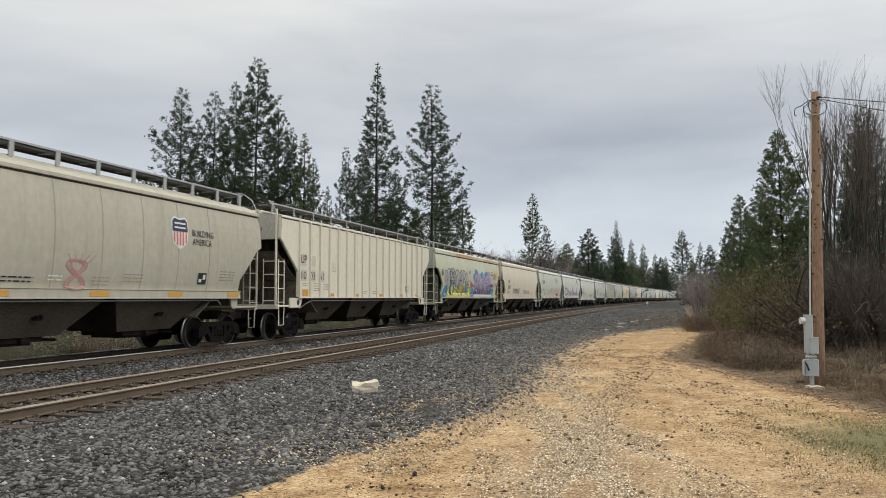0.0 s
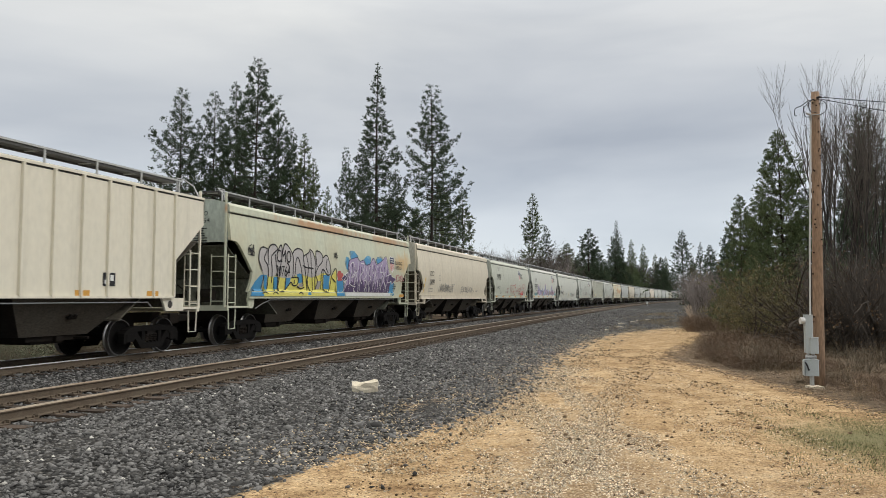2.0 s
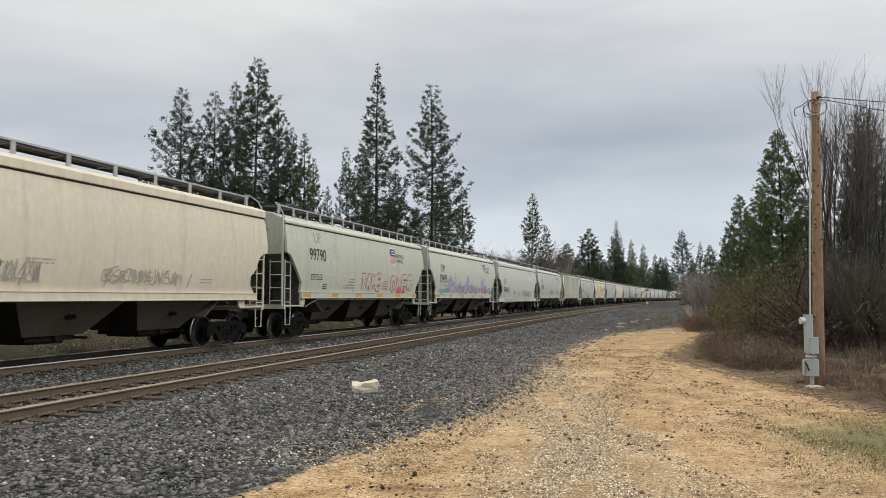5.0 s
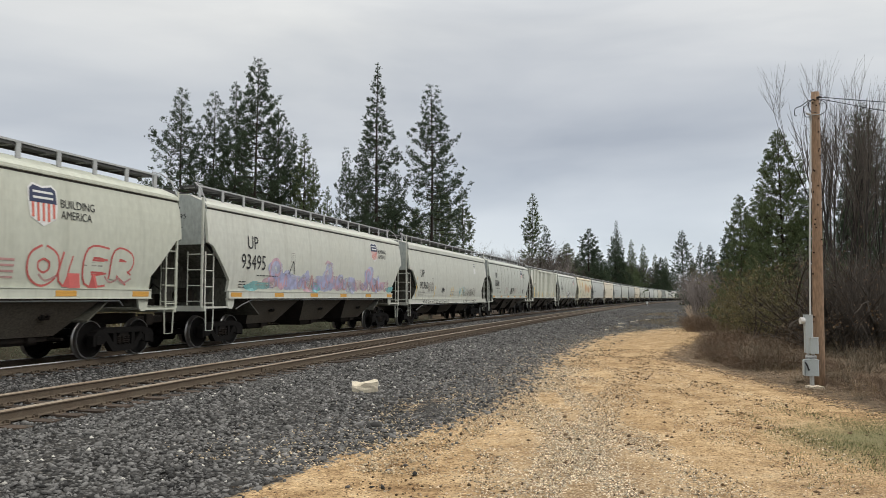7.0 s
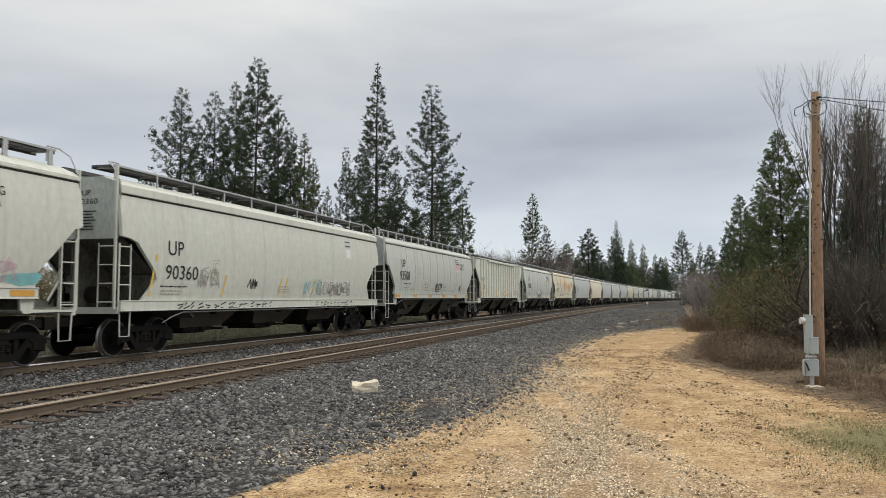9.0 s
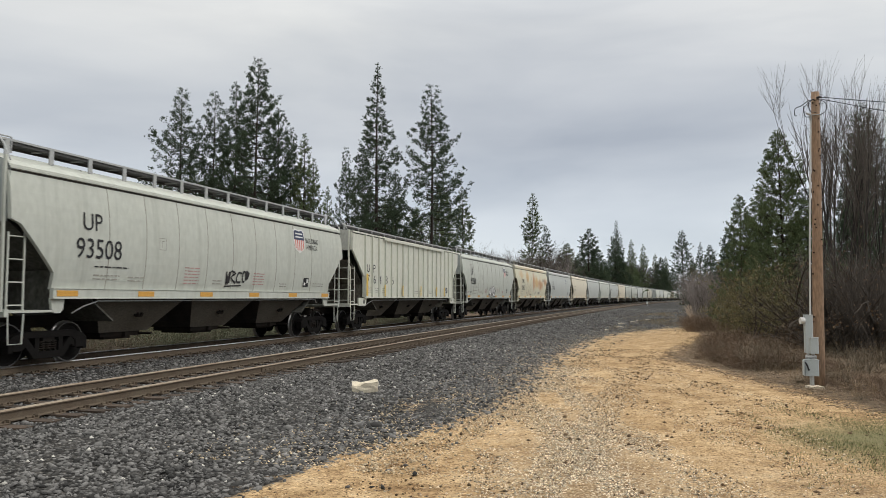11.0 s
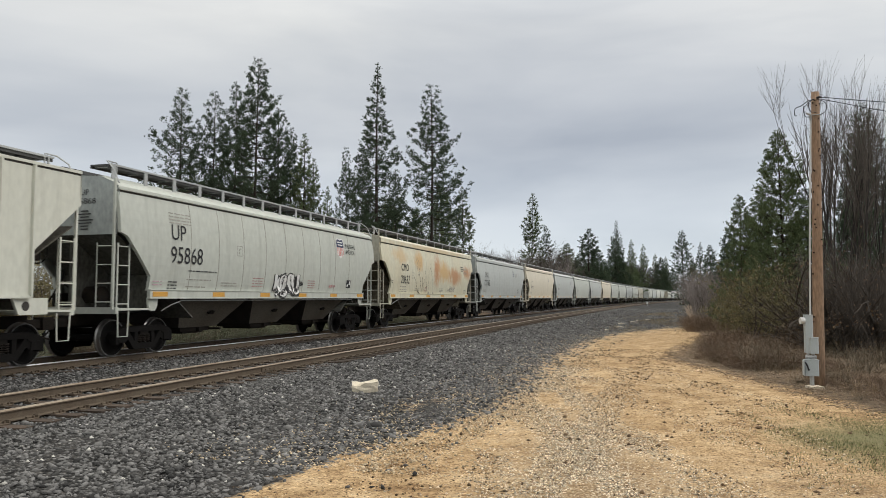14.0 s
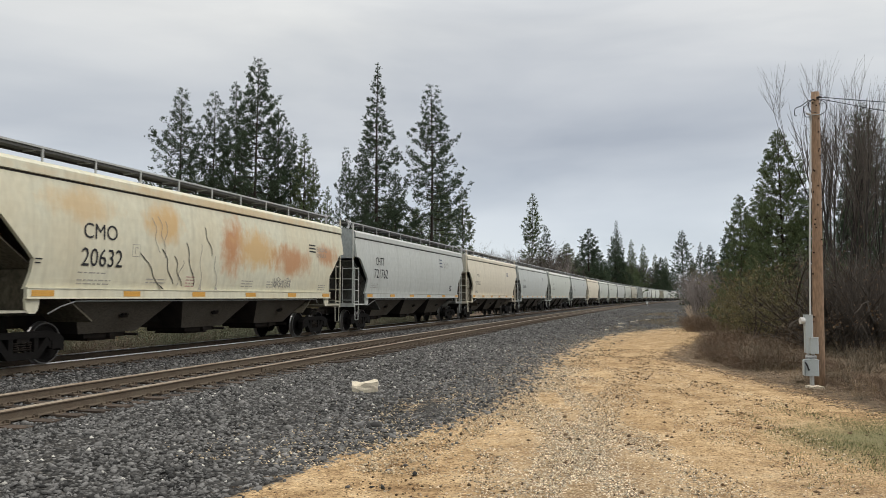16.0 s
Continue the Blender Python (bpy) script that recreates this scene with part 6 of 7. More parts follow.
        for y, z, ln2, c in ((4.75, 2.6, 0.9, 0.9), (5.2, 3.55, 0.9, 0.2), (5.45, 3.6, 0.8, 0.2), (5.75, 3.5, 1.0, -0.1), (5.6, 2.75, 0.9, 0.5), (6.1, 2.6, 0.8, 0.4), (6.5, 2.5, 0.7, -0.2), (6.6, 3.0, 1.2, 0.5), (7.3, 3.0, 1.3, 0.1), (7.5, 3.5, 0.8, 0.4), (8.0, 2.7, 1.0, 0.25)):
            sp.stroke([(y + c * t + 0.06 * math.sin(9 * t + y), z - ln2 * t) for t in np.linspace(0, 1, 9)], 0.026, M["lettering"] if c > 0.3 else M["faint"], 0.014)
        sp.scrawl(11.6, 12.9, 1.8, 2.15, M["faint"], rng, 3, 0.03)
        sp.done("graffiti", car, "thin black dripping lines")
        panel(4.4, 2.5)
        s3 = Spray(kind, ln)
        for z in (3.2, 3.32, 3.44):
            s3.stroke([(14.3, z), (14.85, z)], 0.05, M["lettering"], 0.012)
        s3.done("worn_emblem", car, "worn dark emblem")
        motto(14.95, 3.0, 0.9, 0.4, M["faint"])
        small_print(car, kind, ln, [(2.6, 2.05, 0.9, 1, "faint"), (2.6, 1.88, 1.1, 2, "faint"), (1.35, 2.3, 0.2, 2, "lettering"), (5.0, 1.95, 0.8, 2, "faint"), (6.7, 2.05, 0.4, 4, "rose"), (9.6, 2.0, 0.7, 3, "faint"), (11.2, 2.0, 0.4, 3, "faint"), (15.2, 1.95, 0.6, 3, "faint")])
    elif i == 11:
        words("CHTT", 2.25, 2.98, 1.1, 0.36)
        words("721762", 2.05, 2.38, 1.75, 0.42)
        s3 = Spray(kind, ln)
        for z in (3.3, 3.5, 3.7):
            s3.stroke([(12.6, z), (13.2, z)], 0.06, M["navy"], 0.012)
        s3.done("worn_emblem", car, "worn dark emblem")
        motto(13.5, 3.2, 1.0, 0.4, M["faint"])
        barcode(14.8, 1.88)
        small_print(car, kind, ln, [(1.7, 2.1, 0.9, 3, "faint")])
    elif i in (12, 13, 14, 15, 16, 17):
        small_print(car, kind, ln, [(2.2, 3.1, 0.8, 2, "lettering"), (1.9, 2.6, 1.4, 3, "lettering"), (1.9, 2.0, 0.9, 3, "faint"), (12.4, 3.5, 0.7, 4, "navy")])


def make_train():
    cars = []
    rng = random.Random(5)
    rows = list(TRAIN)
    y = rows[-1][1]
    tones = ["grey", "blue", "grey", "tan", "blue", "grey", "blue", "pale", "grey", "tan", "grey", "blue", "grey"]
    word = {"tan": "dusty tan", "blue": "blue-grey", "pale": "pale grey", "grey": "grey", "cream": "cream", "white": "off-white"}
    k = 0
    while y < 590:
        ln = rng.choice((16.4, 17.2))
        tone = tones[k % len(tones)]
        shape = "ribbed" if k in (4, 9) else "round"
        rows.append((y + 1.3, y + 1.3 + ln, shape, tone, False, f"{word[tone]} {'ribbed' if shape == 'ribbed' else 'round-sided'} covered hopper car in the train"))
        y += 1.3 + ln
        k += 1
    for i, (a, b, shape, tone, seams, label) in enumerate(rows):
        ln = round(b - a, 2)
        car = hopper_car(ln, shape, P[tone], label, spin=i < 16, seams=seams, wide=i in (0, 3, 4, 5, 7, 9), orange=i not in (2, 3, 6), dz=-0.04 if i == 8 else 0.14)
        decorate(i, car, shape, ln)
        cars.append((car, (a + b) / 2))
    return cars


CARS = make_train()


def car_pose(yc):
    return pose(TRAIN_X + lat(yc), yc, TRAIN_Z, 0, 0, heading(yc))


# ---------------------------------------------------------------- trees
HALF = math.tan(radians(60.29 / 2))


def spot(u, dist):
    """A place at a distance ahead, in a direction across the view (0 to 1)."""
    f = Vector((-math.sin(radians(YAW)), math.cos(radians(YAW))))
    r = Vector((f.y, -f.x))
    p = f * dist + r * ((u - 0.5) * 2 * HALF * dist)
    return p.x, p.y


def tufts(rng, C, D, q, length, width):
    """Needle tufts at the points C that lean along D."""
    n = len(C)
    d = rng.normal(0, 1, (n, q, 3))
    d[..., 2] = np.abs(d[..., 2]) * 0.9
    d += D[:, None] * 0.55
    d /= np.linalg.norm(d, axis=2, keepdims=True)
    s = np.cross(d, rng.normal(0, 1, (n, q, 3)))
    s /= np.linalg.norm(s, axis=2, keepdims=True) + 1e-9
    L = length * rng.uniform(0.6, 1.2, (n, q, 1))
    w = width * rng.uniform(0.6, 1.3, (n, q, 1))
    c = C[:, None]
    return np.stack([c + s * w, c - s * w, c + d * L], 2).reshape(-1, 3)


def conifer(seed, h, width, base, label, mt="needle", dens=1.0, power=0.8, droop=0.1, gap=0.25, tuft=0.23, step=0.62, belly=0.0, bunch=1.9):
    """A pine or fir: tapered trunk, whorls of uneven limbs and tufts of needles along their outer parts."""
    rng = np.random.RandomState(seed)
    tb = MB()
    tz = np.linspace(0, 1, 10)
    px = 0.10 * np.sin(4 * tz + seed) * h / 25
    py = 0.10 * np.cos(5 * tz + seed) * h / 25
    tb.tube([(a, b, h * t) for a, b, t in zip(px, py, tz)], 0.0075 * h + 0.05, 8, r2=0.02)
    C, D, S = [], [], []
    z = base * h
    lob = rng.uniform(0, 6.28, 4)
    while z < h * 0.985:
        t = (z / h - base) / (1 - base)
        prof = (1 - t) ** power * (1 - belly * (1 - t) ** 3) * (0.90 + 0.11 * math.sin(9 * t + lob[0]) + 0.09 * math.sin(23 * t + lob[1]))
        n = max(4, int(round(rng.normal(7.2, 1.2) * dens)))
        a0 = rng.uniform(0, 6.28)
        for k in range(n):
            if rng.rand() < gap:
                continue
            ln = width * max(0.0, prof) * rng.uniform(0.5, 1.2) * (1 + 0.18 * math.sin(a0 + lob[2])) + 0.10 + 0.12 * (1 - t)
            a = a0 + 6.283 * k / n + rng.normal(0, 0.3)
            zz = z + rng.uniform(-0.3, 0.3)
            root = np.array([np.interp(zz / h, tz, px), np.interp(zz / h, tz, py), zz])
            out = np.array([math.cos(a), math.sin(a), 0.55 * t - droop + rng.normal(0, 0.12)])
            tip = root + out * ln
            sag = np.array([0, 0, -0.14 * ln])
            up = np.array([0, 0, 0.22 * ln])
            tb.tube([tuple(root), tuple((root + tip) / 2 + sag), tuple(tip + up)], 0.010 + 0.009 * ln, 3, r2=0.008, cap=False)
            m = max(4, int(ln * 15.0 * dens))
            # needles sit in bunches at the ends of the side shoots
            nb = max(1, int(ln * bunch))
            g = np.clip(rng.beta(1.8, 1.1, nb) * 0.8 + 0.24, 0.2, 1.03)
            g[0] = 1.0
            off = 0.42 * ln * (1.12 - g) * rng.uniform(-1, 1, nb)
            pick = rng.randint(0, nb, m)
            f = g[pick]
            side = np.array([-math.sin(a), math.cos(a), 0.0])
            P0 = root + (tip - root) * f[:, None] + (sag * 4) * (f * (1 - f))[:, None] + up * (f ** 2)[:, None] + side * off[pick][:, None] + rng.normal(0, 1, (m, 3)) * np.array([0.15, 0.15, 0.12]) * min(1.0, 0.5 + 0.4 * ln)
            S.append(np.full(m, 0.68 + 0.32 * min(1, (1 - t) * 4)))
            C.append(P0)
            D.append(np.repeat((out + np.array([0, 0, 0.9]))[None], m, 0))
        z += step * rng.uniform(0.7, 1.3) * (0.55 + 0.55 * (1 - t)) * h / 28
    lead = np.linspace(0.90, 0.995, 12)
    C.append(np.stack([np.full(12, px[-1]), np.full(12, py[-1]), h * lead], -1) + rng.normal(0, 0.05, (12, 3)))
    D.append(np.repeat(np.array([[0, 0, 1.4]]), 12, 0))
    S.append(np.full(12, 0.65))
    S = np.concatenate(S)[:, None, None]
    V = tufts(rng, np.concatenate(C), np.concatenate(D), 13, tuft * S, tuft * 0.085 * S)
    t = thing("conifer_tree", label, "tree", group="conifers")
    part("trunk", tb, M["bark"], t)
    part("crown", np_mesh("crown", V, np.arange(len(V)).reshape(-1, 3), M[mt]), None, t)
    return t


def bare_tree(seed, h, stems, spread, label, depth=4, girth=1.0, name="bare_tree", mt="twig_dark", wide=0.30):
    """A leafless tree: several stems that fork into many fine, steeply rising twigs."""
    rng = random.Random(seed)
    limbs, twigs = MB(), MB()

    def grow(p, d, ln, r, lev):
        pts = [p]
        for _ in range(3):
            d = (d + Vector((rng.gauss(0, 0.09), rng.gauss(0, 0.09), rng.gauss(0.07, 0.05)))).normalized()
            pts.append(pts[-1] + d * ln / 3)
        (limbs if lev < 2 else twigs).tube(pts, r, 6 if lev < 2 else 3, r2=r * 0.55, cap=False)
        if lev >= depth:
            return
        for k in range((5, 4, 4, 3, 2)[lev]):
            f = rng.uniform(0.25, 1.0) if lev else rng.uniform(0.4, 1.0)
            i = min(2, int(f * 3))
            q = pts[i].lerp(pts[i + 1], f * 3 - i)
            nd = (d + Vector((rng.gauss(0, wide * (0.45 + 0.25 * lev)), rng.gauss(0, wide * (0.45 + 0.25 * lev)), rng.gauss(0.05, 0.12)))).normalized()
            grow(q, nd, ln * rng.uniform(0.45, 0.72), max(r * rng.uniform(0.42, 0.6), 0.00045 * h), lev + 1)
    for k in range(stems):
        a = 6.283 * k / stems + rng.uniform(-0.4, 0.4)
        p = Vector((0.25 * math.cos(a) * (stems > 1), 0.25 * math.sin(a) * (stems > 1), -0.1))
        d = Vector((spread * math.cos(a), spread * math.sin(a), 1)).normalized()
        grow(p, d, h * rng.uniform(0.38, 0.48), 0.0075 * h * girth * rng.uniform(0.7, 1.1), 0)
    k = h / sorted(v[2] for v in twigs.v)[int(0.996 * len(twigs.v))]
    for mb in (limbs, twigs):
        mb.v = [(v[0] * k, v[1] * k, v[2] * k if v[2] > 0 else v[2]) for v in mb.v]
    t = thing(name, label, "tree", group="bare trees")
    part("limb_frame", limbs, M[mt if name == "bare_shrub" else "bark_grey"], t)
    part("twig_crown", twigs, M[mt], t)
    return t


def bush(seed, r, h, stems, label, mt="twig", leaves=0, leaf="dry_leaf", group="brush", name="bush"):
    """A tangle of arching canes, with or without leaves."""
    rng = np.random.RandomState(seed)
    V, T = [], []
    n0 = 0
    tips = []
    for k in range(stems):
        a, q = rng.uniform(0, 6.283), r * math.sqrt(rng.rand()) * 0.8
        p = np.array([q * math.cos(a), q * math.sin(a), -0.05])
        d = np.array([rng.normal(0, 0.5), rng.normal(0, 0.5), 1.0])
        ln = h * rng.uniform(0.5, 1.25)
        w = rng.uniform(0.004, 0.010) * (0.6 + 0.5 * h)
        for lev in range(3):
            pts = [p]
            dd = d / np.linalg.norm(d)
            for _ in range(5):
                dd = dd + rng.normal(0, 0.17, 3) + np.array([0, 0, -0.10])
                dd /= np.linalg.norm(dd)
                pts.append(pts[-1] + dd * ln / 5)
            pts = np.array(pts)
            pts[:, 2] = np.maximum(pts[:, 2], 0.01)
            for o in (np.array([1, 0, 0]), np.array([0, 1, 0.4])):
                ww = (w * np.linspace(1, 0.35, 6))[:, None]
                s = np.concatenate([pts - o * ww, pts + o * ww])
                V.append(s)
                T += [(n0 + i, n0 + i + 1, n0 + i + 7, n0 + i + 6) for i in range(5)]
                n0 += 12
            tips.append(pts[2:])
            j = rng.randint(1, 4)
            p, d, ln, w = pts[j], dd + rng.normal(0, 0.6, 3) + np.array([0, 0, 0.5]), ln * 0.55, w * 0.7
    t = thing(name, label, "bush", group=group)
    part("cane_tangle", np_mesh("cane_tangle", np.concatenate(V), np.array(T), M[mt]), None, t)
    if leaves:
        base = np.concatenate(tips)
        c = base[rng.randint(0, len(base), leaves)] + rng.normal(0, 0.06, (leaves, 3))
        a = rng.normal(0, 1, (leaves, 3))
        a /= np.linalg.norm(a, axis=1)[:, None]
        b = np.cross(a, rng.normal(0, 1, (leaves, 3)))
        b /= np.linalg.norm(b, axis=1)[:, None]
        L = rng.uniform(0.011, 0.025, (leaves, 1)) * (0.8 + 0.3 * h)
        v = np.stack([c, c + a * L + b * L * 0.5, c + a * L * 2, c + a * L - b * L * 0.5], 1).reshape(-1, 3)
        part("foliage", np_mesh("foliage", v, np.arange(len(v)).reshape(-1, 4), M[leaf]), None, t)
    return t


M["twig_dark"] = mat("dark_twigs", (0.10, 0.086, 0.074), 0.95, 0, 0.4, 1, 10, bump=0)
M["bark_grey"] = mat("grey_bark", (0.042, 0.037, 0.033), 0.95, 0, 0.5, 2, 15, bump=0.4, dist=0.02)
M["dry_leaf"] = mat("dry_leaf", (0.20, 0.13, 0.08), 0.9, 0, 0.4, 1, 10, bump=0, island=True, objrand=0.4)
M["olive_leaf"] = mat("olive_leaf", (0.22, 0.19, 0.09), 0.85, 0, 0.4, 1, 10, bump=0, island=True, objrand=0.4)
M["green_leaf"] = mat("green_leaf", (0.17, 0.18, 0.115), 0.85, 0, 0.4, 1, 10, bump=0, island=True, objrand=0.4)

VARIANTS = {
    "pine": (28.0, conifer(1, 28.0, 6.0, 0.12, "tall dark green pine with an open crown", power=0.74, gap=0.24, bunch=1.9, dens=1.15)),
    "pine2": (28.0, conifer(5, 28.0, 5.5, 0.12, "tall dark green pine with uneven limbs", power=0.74, gap=0.30, bunch=1.9, dens=1.05)),
    "spire": (28.0, conifer(2, 28.0, 6.0, 0.10, "tall pine with a thin spire over a dense crown", power=1.25, gap=0.2, dens=1.1)),
    "open": (28.0, conifer(3, 28.0, 5.7, 0.12, "tall sparse pine with gaps between its limbs", power=0.72, gap=0.28, bunch=2.0, dens=1.1)),
    "young": (28.0, conifer(7, 28.0, 4.6, 0.06, "small pine with a pointed, gappy crown", mt="needle_pale", power=0.85, gap=0.26, bunch=1.8, dens=1.15)),
    "dense": (16.0, conifer(4, 16.0, 4.2, 0.03, "bushy mid-green conifer with branches to the ground", mt="needle_pale", dens=1.15, power=0.85, gap=0.24, tuft=0.22)),
    "dark": (16.0, conifer(6, 16.0, 3.9, 0.02, "dense dark green conifer at the wood's edge", dens=1.1, power=0.85, gap=0.27, tuft=0.23)),
    "bare": (12.0, bare_tree(11, 12.0, 2, 0.08, "tall leafless tree with many fine upright twigs", 4, 0.62, wide=0.36)),
    "bare2": (12.0, bare_tree(12, 12.0, 2, 0.10, "leafless grey tree with spreading twigs", 4, 0.6, wide=0.40)),
    "trunked": (11.0, bare_tree(13, 11.0, 2, 0.05, "leafless tree with two dark trunks", 3, 1.25)),
    "haze": (4.0, bare_tree(14, 4.0, 9, 0.42, "grey leafless brush beside the line", 3, 0.5, "bare_shrub", "twig_grey", 0.4)),
    "dark_shrub": (4.0, bare_tree(15, 4.0, 9, 0.32, "dark leafless shrub under the trees", 3, 0.5, "bare_shrub", "twig_dark", 0.4)),
    "brush": (1.0, bush(21, 0.9, 0.9, 200, "leafless reddish brown bramble thicket", "twig_red", 1500, name="bramble")),
    "brush2": (1.0, bush(22, 0.8, 1.0, 170, "dry tangled brown undergrowth", "twig", 500, name="bramble")),
    "thicket": (3.0, bush(23, 1.5, 3.0, 190, "tall leafless brown thicket", "twig_dark", 1500, group="thicket")),
    "leafy": (3.0, bush(24, 1.4, 2.9, 150, "tall shrub with sparse olive leaves", "twig", 9500, "olive_leaf", group="thicket")),
    "olive": (4.2, bush(27, 1.7, 3.4, 110, "tall tangled shrub with dull olive leaves", "twig_dark", 16000, "olive_leaf", group="thicket")),
    "grey_brush": (3.0, bush(25, 1.5, 3.1, 240, "grey leafless brush beside the line", "twig_grey", 0, group="thicket")),
    "green": (1.0, bush(26, 0.9, 0.9, 120, "low grey-green shrub behind the track", "twig", 9000, "green_leaf", group="shrubs")),
}
# top's pixel (1568 by 882), fitted to the camera's view; distance, shape, spread
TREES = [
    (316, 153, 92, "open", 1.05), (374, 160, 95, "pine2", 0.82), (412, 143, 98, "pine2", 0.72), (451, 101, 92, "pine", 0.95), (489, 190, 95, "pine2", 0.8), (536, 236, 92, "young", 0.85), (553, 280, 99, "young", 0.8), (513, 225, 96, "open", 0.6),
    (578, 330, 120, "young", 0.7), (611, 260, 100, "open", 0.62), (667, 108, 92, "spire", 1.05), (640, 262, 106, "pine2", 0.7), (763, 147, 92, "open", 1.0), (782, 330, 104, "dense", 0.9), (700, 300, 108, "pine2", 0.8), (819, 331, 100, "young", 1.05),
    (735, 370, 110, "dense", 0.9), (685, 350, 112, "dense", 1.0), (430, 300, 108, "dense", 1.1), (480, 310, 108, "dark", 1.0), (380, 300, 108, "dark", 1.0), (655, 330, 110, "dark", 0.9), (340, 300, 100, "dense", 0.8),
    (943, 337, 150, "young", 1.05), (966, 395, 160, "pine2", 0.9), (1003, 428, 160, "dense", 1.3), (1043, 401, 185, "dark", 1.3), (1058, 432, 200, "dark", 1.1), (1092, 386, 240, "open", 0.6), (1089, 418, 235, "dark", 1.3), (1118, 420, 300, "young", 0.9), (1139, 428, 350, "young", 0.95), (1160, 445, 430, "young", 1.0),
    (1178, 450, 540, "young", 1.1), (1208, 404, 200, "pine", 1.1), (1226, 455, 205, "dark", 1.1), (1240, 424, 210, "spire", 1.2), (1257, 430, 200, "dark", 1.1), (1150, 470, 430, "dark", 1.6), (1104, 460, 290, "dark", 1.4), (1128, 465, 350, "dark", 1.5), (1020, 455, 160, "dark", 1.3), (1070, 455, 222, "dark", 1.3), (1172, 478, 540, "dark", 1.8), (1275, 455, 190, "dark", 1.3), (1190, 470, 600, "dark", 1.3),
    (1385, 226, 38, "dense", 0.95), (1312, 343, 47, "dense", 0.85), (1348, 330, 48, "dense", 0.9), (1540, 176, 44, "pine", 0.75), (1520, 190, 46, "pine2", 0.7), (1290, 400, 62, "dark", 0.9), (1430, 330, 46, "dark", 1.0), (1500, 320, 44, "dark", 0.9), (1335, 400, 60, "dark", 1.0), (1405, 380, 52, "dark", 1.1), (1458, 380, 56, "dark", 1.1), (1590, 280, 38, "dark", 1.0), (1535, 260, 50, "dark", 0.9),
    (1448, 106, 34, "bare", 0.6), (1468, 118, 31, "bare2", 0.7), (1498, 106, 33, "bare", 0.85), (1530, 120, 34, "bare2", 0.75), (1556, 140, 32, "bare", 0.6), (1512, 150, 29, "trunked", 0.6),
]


def on_line(x, y, margin=4.5):
    """Whether a place lies on or close to the tracks."""
    return -14.15 - margin < x - lat(y) < -9.7 + margin


def plant(kind, x, y, h, w, turn, sink=0.08):
    base, src = VARIANTS[kind]
    c = copy_thing(src, pose(x, y, float(ground_z(x, y)) - sink, 0, 0, turn))
    k = h / base
    c.scale = (k * w, k * w, k)
    return c


def plant_all():
    rng = random.Random(9)
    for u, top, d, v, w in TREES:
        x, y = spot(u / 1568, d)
        # height that brings the top to its pixel row
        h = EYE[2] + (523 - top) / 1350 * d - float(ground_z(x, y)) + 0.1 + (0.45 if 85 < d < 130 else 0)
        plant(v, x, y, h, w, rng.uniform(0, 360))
    # leafless wood beyond the train
    for k in range(26):
        u = 0.535 + 0.105 * k / 25 + rng.uniform(-0.006, 0.006)
        d = rng.uniform(120, 150)
        x, y = spot(u, d)
        if x - lat(y) < -19:
            plant(rng.choice(("bare", "bare2")), x, y, (1.9 + rng.uniform(0.062, 0.078) * d), rng.uniform(0.9, 1.3), rng.uniform(0, 360))
        x, y = spot(u + rng.uniform(-0.01, 0.03), d - 8)
        if x - lat(y) > -19:
            continue
        plant("haze", x, y, 1.9 + rng.uniform(0.045, 0.065) * d, rng.uniform(0.8, 1.1), rng.uniform(0, 360))
    for k in range(30):
        u = 0.60 + 0.20 * k / 29
        d = rng.uniform(150, 200)
        x, y = spot(u, d)
        if not on_line(x, y, 7) and x - lat(y) < -16:
            plant(rng.choice(("leafy", "thicket", "grey_brush")), x, y, rng.uniform(4, 8), 1.5, rng.uniform(0, 360))
    # wood on both sides where the line goes out of sight
    for k in range(90):
        u, d = rng.uniform(0.60, 0.83), rng.uniform(130, 420)
        x, y = spot(u, d)
        q = x - lat(y)
        if -19 < q < 7 or q > 60:
            continue
        top = rng.uniform(0.030, 0.055) if q < 0 else rng.uniform(0.028, 0.042)
        plant(rng.choice(("bare", "bare2", "bare2", "dark", "dense")), x, y, 1.9 + top * d, rng.uniform(1.1, 1.7), rng.uniform(0, 360))
    for k in range(70):
        u, d = rng.uniform(0.60, 0.765), rng.uniform(170, 480)
        x, y = spot(u, d)
        if x - lat(y) < -22:
            plant(rng.choice(("dark", "dark", "dense", "bare2")), x, y, 1.9 + rng.uniform(0.030, 0.056) * d, rng.uniform(1.1, 1.7), rng.uniform(0, 360))
    for k in range(44):
        u, d = rng.uniform(0.62, 0.83), rng.uniform(120, 330)
        x, y = spot(u, d)
        q = x - lat(y)
        if -17.5 < q < 6 or q > 40:
            continue
        plant(rng.choice(("leafy", "thicket", "grey_brush", "leafy")), x, y, 1.6 + rng.uniform(0.012, 0.03) * d, rng.uniform(1.1, 1.6), rng.uniform(0, 360))
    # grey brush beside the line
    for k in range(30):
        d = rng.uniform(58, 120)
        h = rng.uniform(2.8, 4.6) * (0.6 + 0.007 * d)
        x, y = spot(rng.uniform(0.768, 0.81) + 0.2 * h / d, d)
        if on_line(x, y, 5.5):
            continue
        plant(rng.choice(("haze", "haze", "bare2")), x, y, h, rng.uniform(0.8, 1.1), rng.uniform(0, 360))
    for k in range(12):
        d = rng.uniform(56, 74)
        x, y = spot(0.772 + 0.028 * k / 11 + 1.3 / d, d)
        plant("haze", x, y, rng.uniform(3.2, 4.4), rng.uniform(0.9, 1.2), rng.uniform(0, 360))
